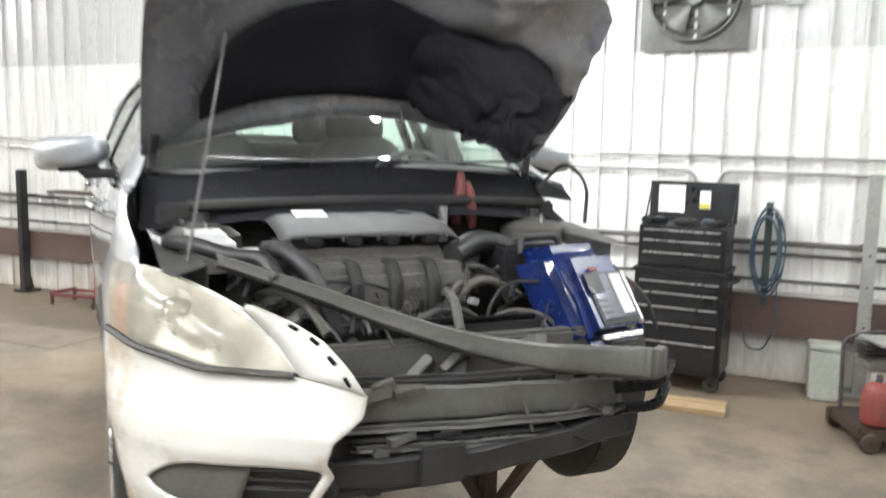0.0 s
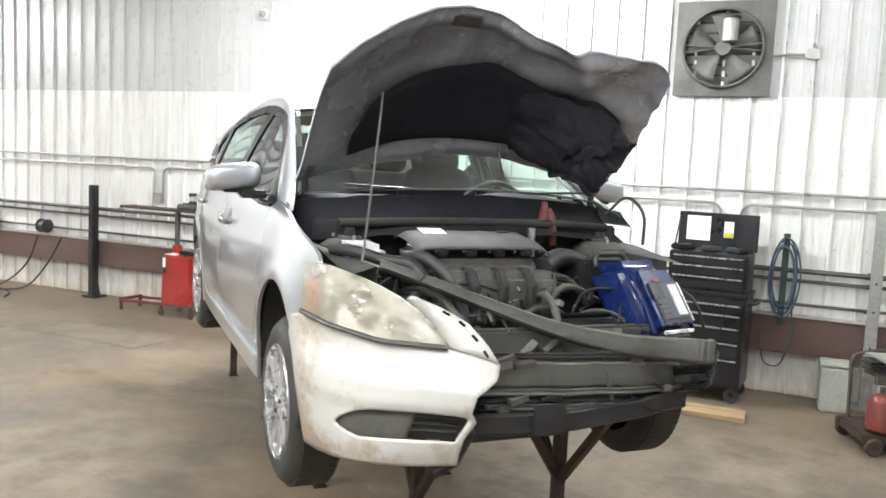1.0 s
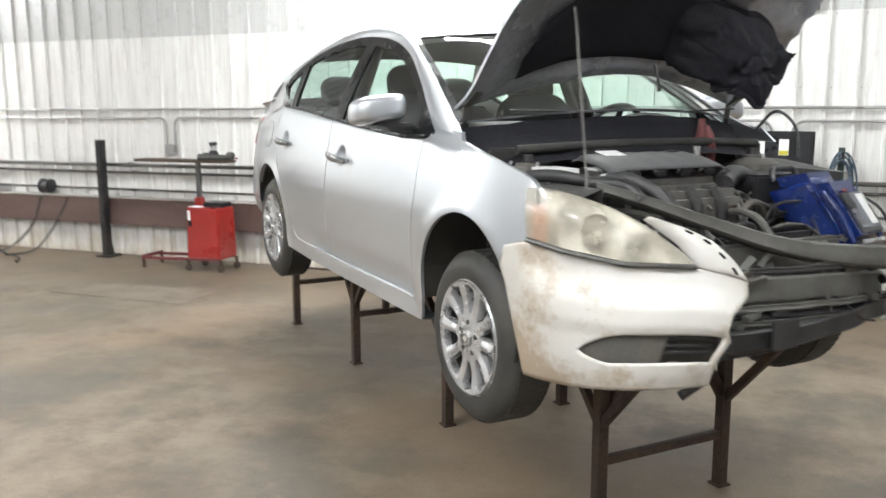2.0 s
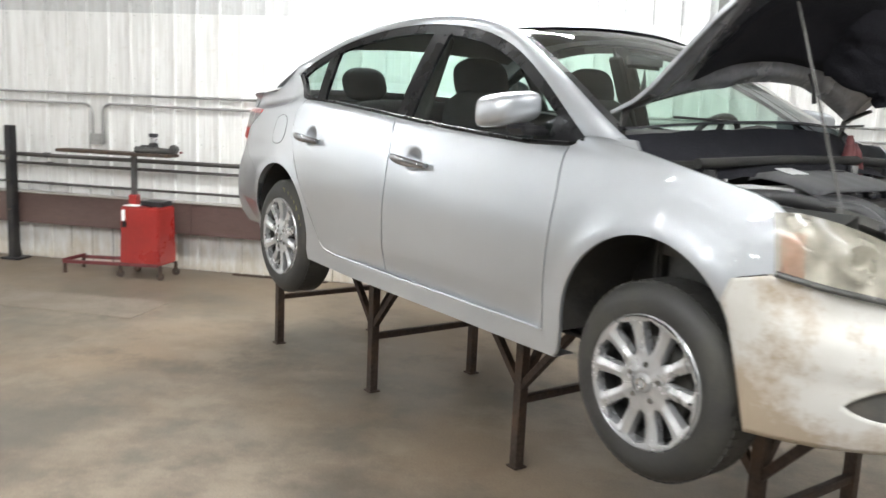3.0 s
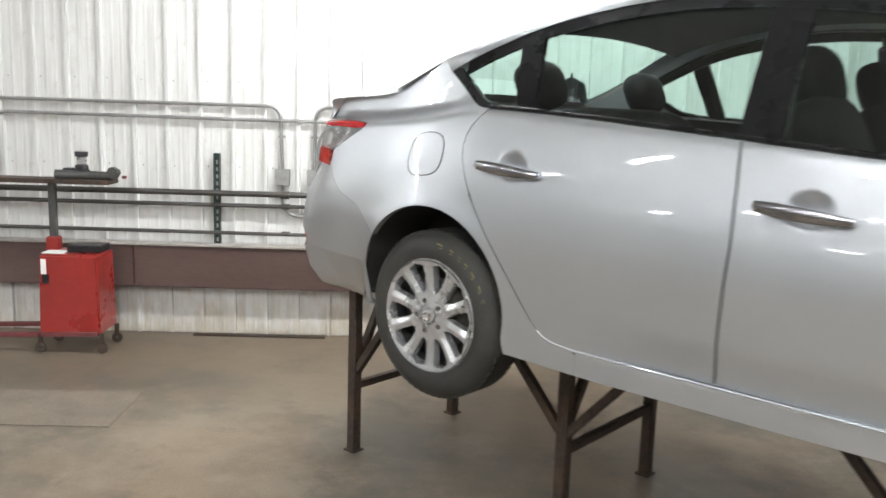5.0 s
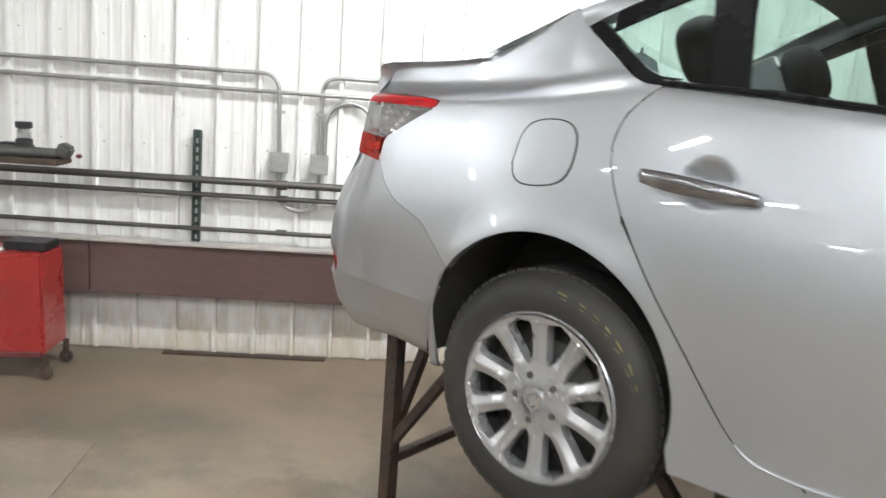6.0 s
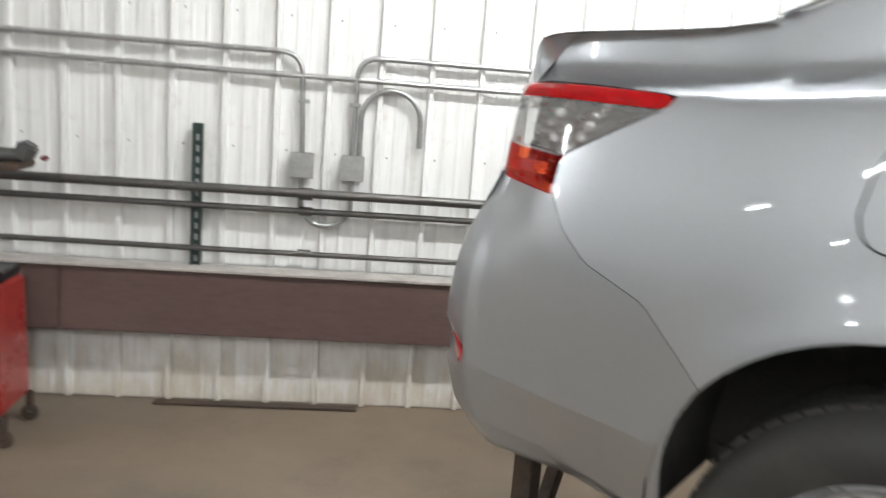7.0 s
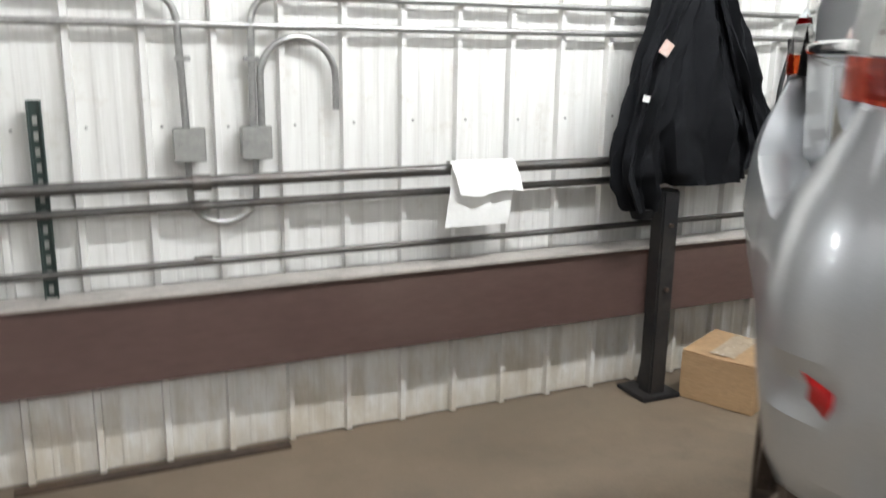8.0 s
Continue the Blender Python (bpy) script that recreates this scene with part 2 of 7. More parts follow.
def wall_sheet(name, colour, rough, dirt, low_tan=False):
    """Painted steel sheet, each with a slight tone of its own, its grime even but for a tan foot."""
    m, nt, b = node_mat(name)
    info = nt.nodes.new("ShaderNodeObjectInfo")
    streak = tex_noise(nt, 3.0, 6, 0.6, "Object", (6, 6, 0.5), 1.0)
    spots = tex_noise(nt, 9.0, 8, 0.7, "Object", (1, 1, 1), 4.0)
    tone = ramp(nt, info.outputs["Random"], [(0.0, tuple(c * 0.93 for c in colour)), (1.0, colour)])
    c = mixed(nt, ramp(nt, streak.outputs[0], [(0.45, 0.0), (0.75, dirt)]).outputs[0], tone.outputs[0], (0.36, 0.34, 0.30))
    c = mixed(nt, ramp(nt, spots.outputs[0], [(0.58, 0.0), (0.75, dirt)]).outputs[0], c, (0.42, 0.36, 0.28))
    if low_tan:
        # ragged tan towards the floor: grime, and the dimmer light there painted in
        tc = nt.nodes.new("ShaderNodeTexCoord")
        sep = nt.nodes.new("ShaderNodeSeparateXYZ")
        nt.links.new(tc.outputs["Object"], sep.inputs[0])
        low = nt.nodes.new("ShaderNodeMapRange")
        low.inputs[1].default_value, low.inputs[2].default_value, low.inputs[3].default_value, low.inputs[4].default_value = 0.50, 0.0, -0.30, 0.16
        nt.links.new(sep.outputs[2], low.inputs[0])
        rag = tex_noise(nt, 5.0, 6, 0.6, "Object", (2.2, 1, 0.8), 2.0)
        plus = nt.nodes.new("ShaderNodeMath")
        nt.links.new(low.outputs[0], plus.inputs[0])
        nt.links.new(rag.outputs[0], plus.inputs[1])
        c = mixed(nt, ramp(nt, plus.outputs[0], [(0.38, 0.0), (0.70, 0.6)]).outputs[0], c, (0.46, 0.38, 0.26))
    nt.links.new(c, b.inputs["Base Color"])
    nt.links.new(ramp(nt, spots.outputs[0], [(0.3, rough - 0.08), (0.7, rough + 0.1)]).outputs[0], b.inputs["Roughness"])
    return m


def car_paint(name="silver_paint", low=(0.50, 0.525, 0.555), high=(0.58, 0.605, 0.635), metal=0.72, coat=1.0):
    """Silver metallic paint under clear coat, with road dirt low on the front."""
    m, nt, b = node_mat(name)
    flake = tex_noise(nt, 900, 2, 0.5)
    film = tex_noise(nt, 2.2, 6, 0.6, seed=3.0)
    c = mixed(nt, ramp(nt, flake.outputs[0], [(0.35, 0.0), (0.65, 1.0)]).outputs[0], low, high)
    c = mixed(nt, ramp(nt, film.outputs[0], [(0.5, 0.0), (0.8, 0.25)]).outputs[0], c, (0.54, 0.54, 0.53))
    nt.links.new(c, b.inputs["Base Color"])
    b.inputs["Metallic"].default_value = metal
    nt.links.new(ramp(nt, film.outputs[0], [(0.3, 0.30), (0.7, 0.40)]).outputs[0], b.inputs["Roughness"])
    b.inputs["Coat Weight"].default_value = coat
    b.inputs["Coat Roughness"].default_value = 0.025
    return m


def bumper_paint():
    """The bumper's paler paint, splashed with dried mud and scuffed."""
    m, nt, b = node_mat("bumper_paint")
    mud = tex_noise(nt, 5.0, 9, 0.72, seed=2.2)
    scuff = tex_noise(nt, 14.0, 8, 0.75, "Object", (1, 1, 4), 6.0)
    film = tex_noise(nt, 2.0, 5, 0.6, seed=8.0)
    c = mixed(nt, ramp(nt, film.outputs[0], [(0.4, 0.0), (0.7, 1.0)]).outputs[0], (0.70, 0.69, 0.66), (0.60, 0.58, 0.53))
    # road dirt thrown up by the wheel: thickest low and beside it
    tc = nt.nodes.new("ShaderNodeTexCoord")
    sep = nt.nodes.new("ShaderNodeSeparateXYZ")
    nt.links.new(tc.outputs["Object"], sep.inputs[0])
    low = nt.nodes.new("ShaderNodeMapRange")
    low.inputs[1].default_value, low.inputs[2].default_value, low.inputs[3].default_value, low.inputs[4].default_value = 1.02, 0.82, 0.0, 0.14
    nt.links.new(sep.outputs[2], low.inputs[0])
    back = nt.nodes.new("ShaderNodeMapRange")
    back.inputs[1].default_value, back.inputs[2].default_value, back.inputs[3].default_value, back.inputs[4].default_value = 2.08, 1.75, -0.10, 0.06
    nt.links.new(sep.outputs[0], back.inputs[0])
    add1 = nt.nodes.new("ShaderNodeMath")
    add2 = nt.nodes.new("ShaderNodeMath")
    nt.links.new(low.outputs[0], add1.inputs[0])
    nt.links.new(back.outputs[0], add1.inputs[1])
    nt.links.new(add1.outputs[0], add2.inputs[0])
    nt.links.new(mud.outputs[0], add2.inputs[1])
    c = mixed(nt, ramp(nt, add2.outputs[0], [(0.50, 0.0), (0.66, 0.85)]).outputs[0], c, (0.40, 0.31, 0.21))
    c = mixed(nt, ramp(nt, scuff.outputs[0], [(0.69, 0.0), (0.73, 0.8)]).outputs[0], c, (0.12, 0.10, 0.08))
    nt.links.new(c, b.inputs["Base Color"])
    b.inputs["Metallic"].default_value = 0.10
    nt.links.new(ramp(nt, mud.outputs[0], [(0.45, 0.42), (0.7, 0.85)]).outputs[0], b.inputs["Roughness"])
    b.inputs["Coat Weight"].default_value = 0.12
    b.inputs["Coat Roughness"].default_value = 0.12
    return m


def glass_mat(name, tint, rough=0.0, haze=0.0, haze_colour=(0.8, 0.78, 0.7)):
    """A thin pane: tinted, clear, with a plain glossy sheen."""
    m = bpy.data.materials.new(name)
    m.use_nodes = True
    nt = m.node_tree
    nt.nodes.clear()
    out = nt.nodes.new("ShaderNodeOutputMaterial")
    clear = nt.nodes.new("ShaderNodeBsdfTransparent")
    clear.inputs[0].default_value = (*tint, 1)
    gloss = nt.nodes.new("ShaderNodeBsdfGlossy")
    gloss.inputs["Roughness"].default_value = rough
    facing = nt.nodes.new("ShaderNodeLayerWeight")
    facing.inputs[0].default_value = 0.5
    power = nt.nodes.new("ShaderNodeMath")
    power.operation = "POWER"
    power.inputs[1].default_value = 5.0
    nt.links.new(facing.outputs["Facing"], power.inputs[0])
    sheen = nt.nodes.new("ShaderNodeMath")
    sheen.operation = "MULTIPLY_ADD"
    sheen.inputs[1].default_value, sheen.inputs[2].default_value = 0.92, 0.075
    nt.links.new(power.outputs[0], sheen.inputs[0])
    mx = nt.nodes.new("ShaderNodeMixShader")
    nt.links.new(sheen.outputs[0], mx.inputs[0])
    nt.links.new(clear.outputs[0], mx.inputs[1])
    nt.links.new(gloss.outputs[0], mx.inputs[2])
    last = mx
    if haze:
        milk = nt.nodes.new("ShaderNodeBsdfDiffuse")
        milk.inputs[0].default_value = (*haze_colour, 1)
        last = nt.nodes.new("ShaderNodeMixShader")
        patch = tex_noise(nt, 9, 5, 0.6)
        nt.links.new(ramp(nt, patch.outputs[0], [(0.3, haze * 0.6), (0.7, haze * 1.3)]).outputs[0], last.inputs[0])
        nt.links.new(mx.outputs[0], last.inputs[1])
        nt.links.new(milk.outputs[0], last.inputs[2])
    nt.links.new(last.outputs[0], out.inputs[0])
    return m


def glow(name, colour, strength, base=(0.8, 0.8, 0.8)):
    m, nt, b = node_mat(name)
    b.inputs["Base Color"].default_value = (*base, 1)
    b.inputs["Emission Color"].default_value = (*colour, 1)
    b.inputs["Emission Strength"].default_value = strength
    return m


def lens_mat(name, colour, rough=0.08, rib=160.0, amount=0.25, transmission=0.0):
    """A moulded plastic lens with fine flutes."""
    m, nt, b = node_mat(name)
    n = tex_noise(nt, 25, 4, 0.6)
    c = mixed(nt, ramp(nt, n.outputs[0], [(0.35, 0.0), (0.65, 1.0)]).outputs[0], tuple(q * 0.8 for q in colour), colour)
    nt.links.new(c, b.inputs["Base Color"])
    b.inputs["Roughness"].default_value = rough
    b.inputs["Transmission Weight"].default_value = transmission
    b.inputs["Coat Weight"].default_value = 1.0
    b.inputs["Coat Roughness"].default_value = 0.03
    w = nt.nodes.new("ShaderNodeTexWave")
    w.inputs["Scale"].default_value = rib / 6
    w.inputs["Distortion"].default_value = 0.5
    tc = nt.nodes.new("ShaderNodeTexCoord")
    nt.links.new(tc.outputs["Object"], w.inputs["Vector"])
    bp = nt.nodes.new("ShaderNodeBump")
    bp.inputs["Strength"].default_value, bp.inputs["Distance"].default_value = amount, 0.004
    nt.links.new(w.outputs[0], bp.inputs["Height"])
    nt.links.new(bp.outputs[0], b.inputs["Normal"])
    return m


CONCRETE = concrete()
SHEET_LOW = wall_sheet("white_sheet_low_tan", (0.76, 0.755, 0.735), 0.38, 0.42, True)
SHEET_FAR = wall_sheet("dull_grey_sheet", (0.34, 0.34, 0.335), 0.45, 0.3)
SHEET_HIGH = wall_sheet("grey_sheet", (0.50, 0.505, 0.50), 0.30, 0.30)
CEILING = surface("ceiling_white", (0.50, 0.50, 0.49), 0.6, grain=20, wear=0.8)
BROWN = surface("brown_board", (0.088, 0.051, 0.044), 0.55, grain=40, wear=1.4, wear_amount=0.45, wear_colour=(0.17, 0.12, 0.10), stretch=(0.3, 1, 1))
LEDGE = surface("ledge_grey", (0.42, 0.39, 0.36), 0.5, wear=6, wear_amount=0.5)
PIPE = surface("steel_pipe", (0.11, 0.107, 0.104), 0.42, 0.75, grain=50, wear=5, wear_amount=0.5, wear_colour=(0.10, 0.07, 0.05))
CONDUIT = surface("zinc_conduit", (0.40, 0.40, 0.39), 0.38, 0.8, grain=70, wear=6, wear_amount=0.35)
BOXGREY = surface("box_grey", (0.36, 0.36, 0.345), 0.45, 0.5, grain=40, wear=9)
POSTBLACK = surface("black_steel", (0.019, 0.019, 0.021), 0.5, 0.3, grain=30, wear=5, wear_amount=0.4, wear_colour=(0.09, 0.075, 0.06))
POSTGREEN = surface("dark_green_steel", (0.035, 0.055, 0.050), 0.45, 0.3, grain=40, wear=8, wear_amount=0.3)
RUST = surface("rusty_steel", (0.060, 0.043, 0.034), 0.62, 0.35, grain=45, grain_amount=0.3, wear=6, wear_amount=0.6, wear_colour=(0.14, 0.085, 0.05), bump=0.15)
PAINT = car_paint()
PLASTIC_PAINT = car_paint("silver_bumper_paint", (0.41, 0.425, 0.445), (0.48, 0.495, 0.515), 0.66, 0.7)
SCREEN = surface("dark_glossy_panel", (0.16, 0.17, 0.20), 0.10, 0.2, grain=30, wear=10, wear_amount=0.3, coat=1.0, bump=0)
BUMPER = bumper_paint()
DARK = surface("black_plastic", (0.022, 0.022, 0.024), 0.45, grain=120, wear=6, wear_amount=0.35, wear_colour=(0.06, 0.058, 0.055))
TRIM = surface("gloss_black_trim", (0.010, 0.010, 0.011), 0.30, grain=60, wear=5, bump=0.0)
RUBBER = surface("tyre_rubber", (0.030, 0.029, 0.027), 0.62, grain=90, wear=5.5, wear_amount=0.6, wear_colour=(0.070, 0.066, 0.050), bump=0.1)
ALLOY = surface("wheel_silver", (0.54, 0.545, 0.555), 0.27, 0.62, grain=40, grain_amount=0.04, wear=5, wear_amount=0.10, wear_colour=(0.36, 0.34, 0.30), bump=0.0)
IRON = surface("brake_iron", (0.09, 0.075, 0.065), 0.55, 0.6, grain=60, wear=9, wear_amount=0.6, wear_colour=(0.17, 0.09, 0.05))
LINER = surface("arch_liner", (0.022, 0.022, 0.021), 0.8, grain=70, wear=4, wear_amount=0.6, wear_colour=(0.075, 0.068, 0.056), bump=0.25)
BARE = surface("dusty_grey_steel", (0.095, 0.095, 0.092), 0.5, 0.45, grain=45, wear=6, wear_amount=0.6, wear_colour=(0.07, 0.06, 0.05))
ALU = surface("cast_alloy", (0.19, 0.183, 0.175), 0.5, 0.5, grain=55, wear=7, wear_amount=0.6, wear_colour=(0.10, 0.085, 0.07), bump=0.2)
HOODIN = surface("hood_inner_grey", (0.36, 0.37, 0.41), 0.26, 0.25, grain=35, wear=3, wear_amount=0.45, coat=0.6)
PAD = surface("hood_insulation", (0.013, 0.013, 0.017), 0.92, grain=160, grain_amount=0.3, wear=5, wear_amount=0.5, wear_colour=(0.028, 0.028, 0.032), bump=0.5)
CLOTH = surface("seat_cloth", (0.013, 0.013, 0.014), 0.9, grain=250, wear=6, bump=0.2)
HEADLINER = surface("headliner_cloth", (0.13, 0.125, 0.115), 0.9, grain=200, wear=3, bump=0.1)
CABIN = surface("cabin_grey", (0.038, 0.037, 0.035), 0.75, grain=120, wear=4)
GLASS = glass_mat("side_glass", (0.62, 0.74, 0.70))
WINDSHIELD = glass_mat("windshield_glass", (0.70, 0.82, 0.75), 0.02, 0.025, (0.50, 0.49, 0.40))
CHROME = surface("chrome", (0.75, 0.75, 0.75), 0.12, 1.0, grain=20, wear=6, bump=0)
GRIP = surface("worn_grey_chrome", (0.36, 0.36, 0.37), 0.2, 0.95, grain=40, wear=14, wear_amount=0.6, wear_colour=(0.10, 0.10, 0.105), bump=0.03)
LAMP_CLEAR = glass_mat("hazed_lens", (0.90, 0.88, 0.82), 0.10, 0.60, (0.38, 0.355, 0.295))
LAMP_BOWL = surface("lamp_reflector", (0.66, 0.65, 0.60), 0.32, 0.45, grain=14, wear=9, wear_amount=0.5, wear_colour=(0.34, 0.31, 0.25), bump=0.0)
AMBER = lens_mat("amber_lens", (0.62, 0.26, 0.14))
REDDULL = surface("faded_red_plastic", (0.15, 0.032, 0.034), 0.55, grain=50, wear=14, wear_amount=0.5, wear_colour=(0.05, 0.02, 0.02))
BEAM = surface("dusty_beam", (0.122, 0.121, 0.112), 0.62, 0.1, grain=60, grain_amount=0.08, wear=5, wear_amount=0.55, wear_colour=(0.05, 0.046, 0.04), bump=0.1)
COVER = surface("cover_grey", (0.055, 0.055, 0.057), 0.74, 0.0, grain=50, grain_amount=0.06, wear=6, wear_amount=0.5, wear_colour=(0.10, 0.095, 0.085), bump=0.03)
POCKET = surface("dusty_dark_plastic", (0.075, 0.072, 0.066), 0.7, grain=90, wear=7, wear_amount=0.5, wear_colour=(0.13, 0.11, 0.085), bump=0.1)
RED_LENS = lens_mat("red_lens", (0.46, 0.006, 0.008), 0.06, amount=0.06)
RED_LENS.node_tree.nodes["Principled BSDF"].inputs["Specular IOR Level"].default_value = 0.1
for q in (PAD, TRIM, CLOTH, CABIN):
    q.node_tree.nodes["Principled BSDF"].inputs["Specular IOR Level"].default_value = 0.2
SATIN = surface("satin_mirror", (0.95, 0.93, 0.90), 0.24, 1.0, grain=60, grain_amount=0.05, wear=20, bump=0.04)
ARCH = surface("dusty_arch_liner", (0.035, 0.034, 0.032), 0.8, grain=70, wear=4, wear_amount=0.6, wear_colour=(0.075, 0.068, 0.056), bump=0.25)
RED_GLASS = glass_mat("red_clear_plastic", (0.95, 0.16, 0.035), 0.05, 0.5, (0.36, 0.010, 0.009))
SMOKE_GLASS = glass_mat("smoky_clear_plastic", (0.80, 0.80, 0.79), 0.05, 0.34, (0.40, 0.40, 0.395))
REDOLD = surface("old_red_enamel", (0.20, 0.036, 0.028), 0.5, grain=40, grain_amount=0.2, wear=7, wear_amount=0.75, wear_colour=(0.10, 0.06, 0.045), bump=0.08)
FLUTED = surface("fluted_reflector", (0.60, 0.59, 0.58), 0.22, 0.9, grain=22, wear=12, wear_amount=0.6, wear_colour=(0.20, 0.19, 0.18), bump=0.05)
BLUE = surface("blue_plastic", (0.005, 0.016, 0.095), 0.24, grain=50, grain_amount=0.06, wear=7, wear_amount=0.3, coat=0.4, bump=0.02)
WHITEP = surface("white_panel", (0.72, 0.72, 0.72), 0.35, grain=30, grain_amount=0.04, wear=8)
REDP = surface("red_enamel", (0.30, 0.022, 0.018), 0.34, grain=30, grain_amount=0.08, wear=4, wear_amount=0.35, wear_colour=(0.16, 0.02, 0.015), coat=0.3, bump=0.02)
CHEST = surface("chest_black", (0.016, 0.016, 0.018), 0.35, 0.2, grain=30, wear=5, wear_amount=0.3, wear_colour=(0.05, 0.05, 0.05))
ALUBAR = surface("drawer_pull", (0.62, 0.62, 0.62), 0.3, 0.85, grain=30, wear=9)
PAPER = surface("white_paper", (0.86, 0.86, 0.84), 0.8, grain=60, grain_amount=0.03, wear=6, wear_amount=0.05)
COAT = surface("black_canvas", (0.006, 0.0065, 0.008), 0.85, grain=300, wear=4, wear_amount=0.5, wear_colour=(0.014, 0.015, 0.017), bump=0.3)
CARD = surface("cardboard", (0.40, 0.26, 0.14), 0.75, grain=30, wear=3, wear_amount=0.3, wear_colour=(0.30, 0.18, 0.09), stretch=(1, 1, 5))
COAT.node_tree.nodes["Principled BSDF"].inputs["Specular IOR Level"].default_value = 0.12
TAPE = surface("parcel_tape", (0.55, 0.45, 0.34), 0.2, grain=20, wear=6, bump=0)
WOODB = surface("raw_board", (0.42, 0.30, 0.17), 0.7, grain=35, wear=4, stretch=(0.2, 1, 1))
HOSE = surface("blue_hose", (0.055, 0.085, 0.115), 0.45, grain=60, wear=8)
CABLE = surface("black_cable", (0.015, 0.015, 0.016), 0.5, grain=60, wear=8)
DUSTY = surface("dusty_plastic", (0.15, 0.14, 0.12), 0.8, grain=90, wear=6, wear_amount=0.6, wear_colour=(0.24, 0.20, 0.15), bump=0.2)
PLATE = surface("worn_plate", (0.20, 0.165, 0.13), 0.6, 0.0, grain=60, wear=2.5, wear_amount=0.6, wear_colour=(0.13, 0.105, 0.085), bump=0.1)

# ---- the large structure ----
X0, X1, Y0, Y1, TOP = -20.0, 5.0, -12.0, 6.66, 4.6
RIB, RIB0 = 0.2286, -4.924


def floor_slab():
    """One slab, with saw-cut joints as shallow grooves."""
    bm = bmesh.new()
    xs = [X0 - 0.3, -8.62, -8.616, 3.2, 3.204, X1 + 0.3]
    ys = [Y0 - 0.3, -3.2, -3.196, Y1 + 0.3]
    cut_x, cut_y = {1, 3}, {1}
    vs = {}

    def corner(i, j, z):
        key = (i, j, z)
        if key not in vs:
            vs[key] = bm.verts.new((xs[i], ys[j], z))
        return vs[key]
    for i in range(len(xs) - 1):
        for j in range(len(ys) - 1):
            z = -0.005 if i in cut_x or j in cut_y else 0.0
            bm.faces.new([corner(i, j, z), corner(i + 1, j, z), corner(i + 1, j + 1, z), corner(i, j + 1, z)])
            for di, dj, a, b in ((1, 0, (i + 1, j), (i + 1, j + 1)), (0, 1, (i, j + 1), (i + 1, j + 1))):
                ii, jj = i + di, j + dj
                if ii < len(xs) - 1 and jj < len(ys) - 1:
                    z2 = -0.005 if ii in cut_x or jj in cut_y else 0.0
                    if z2 != z:
                        bm.faces.new([corner(*a, z), corner(*b, z), corner(*b, z2), corner(*a, z2)])
    bmesh.ops.recalc_face_normals(bm, faces=bm.faces)
    ob = part("floor", bm, CONCRETE, smooth=False)
    return tagged(ob, "stained tan concrete shop floor with saw-cut joints", "floor", kind="structure")


floor = floor_slab()


def sheet_mesh(name, height, material):
    """A ribbed steel sheet four ribs wide, its back at y 0, ribs towards -y."""
    prof = [(0.0, 0.0)]
    for k in range(4):
        c = RIB * k
        prof += [(c + 0.001, -0.002), (c + 0.006, -0.031), (c + 0.026, -0.031), (c + 0.031, -0.002)]
        for m in (0.095, 0.160):
            prof += [(c + m - 0.012, -0.0), (c + m - 0.005, -0.0015), (c + m + 0.005, -0.0015), (c + m + 0.012, 0.0)]
    prof += [(RIB * 4 + 0.001, -0.0005)]
    bm = bmesh.new()
    low = [bm.verts.new((x, y, 0)) for x, y in prof]
    high = [bm.verts.new((x, y, height)) for x, y in prof]
    for i in range(len(prof) - 1):
        bm.faces.new([low[i], low[i + 1], high[i + 1], high[i]])
    me = bpy.data.meshes.new(name)
    bm.to_mesh(me)
    bm.free()
    me.materials.append(material)
    return me


# Unseen walls closing the shop, grey so that less light is thrown back.
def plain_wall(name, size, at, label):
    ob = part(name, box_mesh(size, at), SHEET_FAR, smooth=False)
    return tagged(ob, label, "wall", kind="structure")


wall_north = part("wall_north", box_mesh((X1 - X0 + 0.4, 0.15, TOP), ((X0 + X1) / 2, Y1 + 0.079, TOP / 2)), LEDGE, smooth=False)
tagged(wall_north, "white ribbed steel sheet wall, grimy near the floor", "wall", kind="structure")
plain_wall("wall_south", (X1 - X0 + 0.4, 0.2, TOP), ((X0 + X1) / 2, Y0 - 0.1, TOP / 2), "unseen plain grey wall closing the shop")
plain_wall("wall_west", (0.2, Y1 - Y0, TOP), (X0 - 0.1, (Y0 + Y1) / 2, TOP / 2), "unseen plain grey wall closing the shop")
plain_wall("wall_east", (0.2, Y1 - Y0, TOP), (X1 + 0.1, (Y0 + Y1) / 2, TOP / 2), "unseen plain grey wall closing the shop")
# unseen ceiling, its white kept low to weaken the bounced light
ceiling = part("ceiling", box_mesh((X1 - X0 + 0.4, Y1 - Y0 + 0.6, 0.2), ((X0 + X1) / 2, (Y0 + Y1) / 2, TOP + 0.1)), CEILING, smooth=False)
tagged(ceiling, "white shop ceiling", "ceiling", kind="structure")

# ---- ceiling tubes ----
WALL_GLOW = glow("tube_glow_bright", (0.960, 0.985, 0.995), TUBE_WALL)
ROOM_GLOW = glow("tube_glow", (0.960, 0.985, 0.995), TUBE_ROOM)


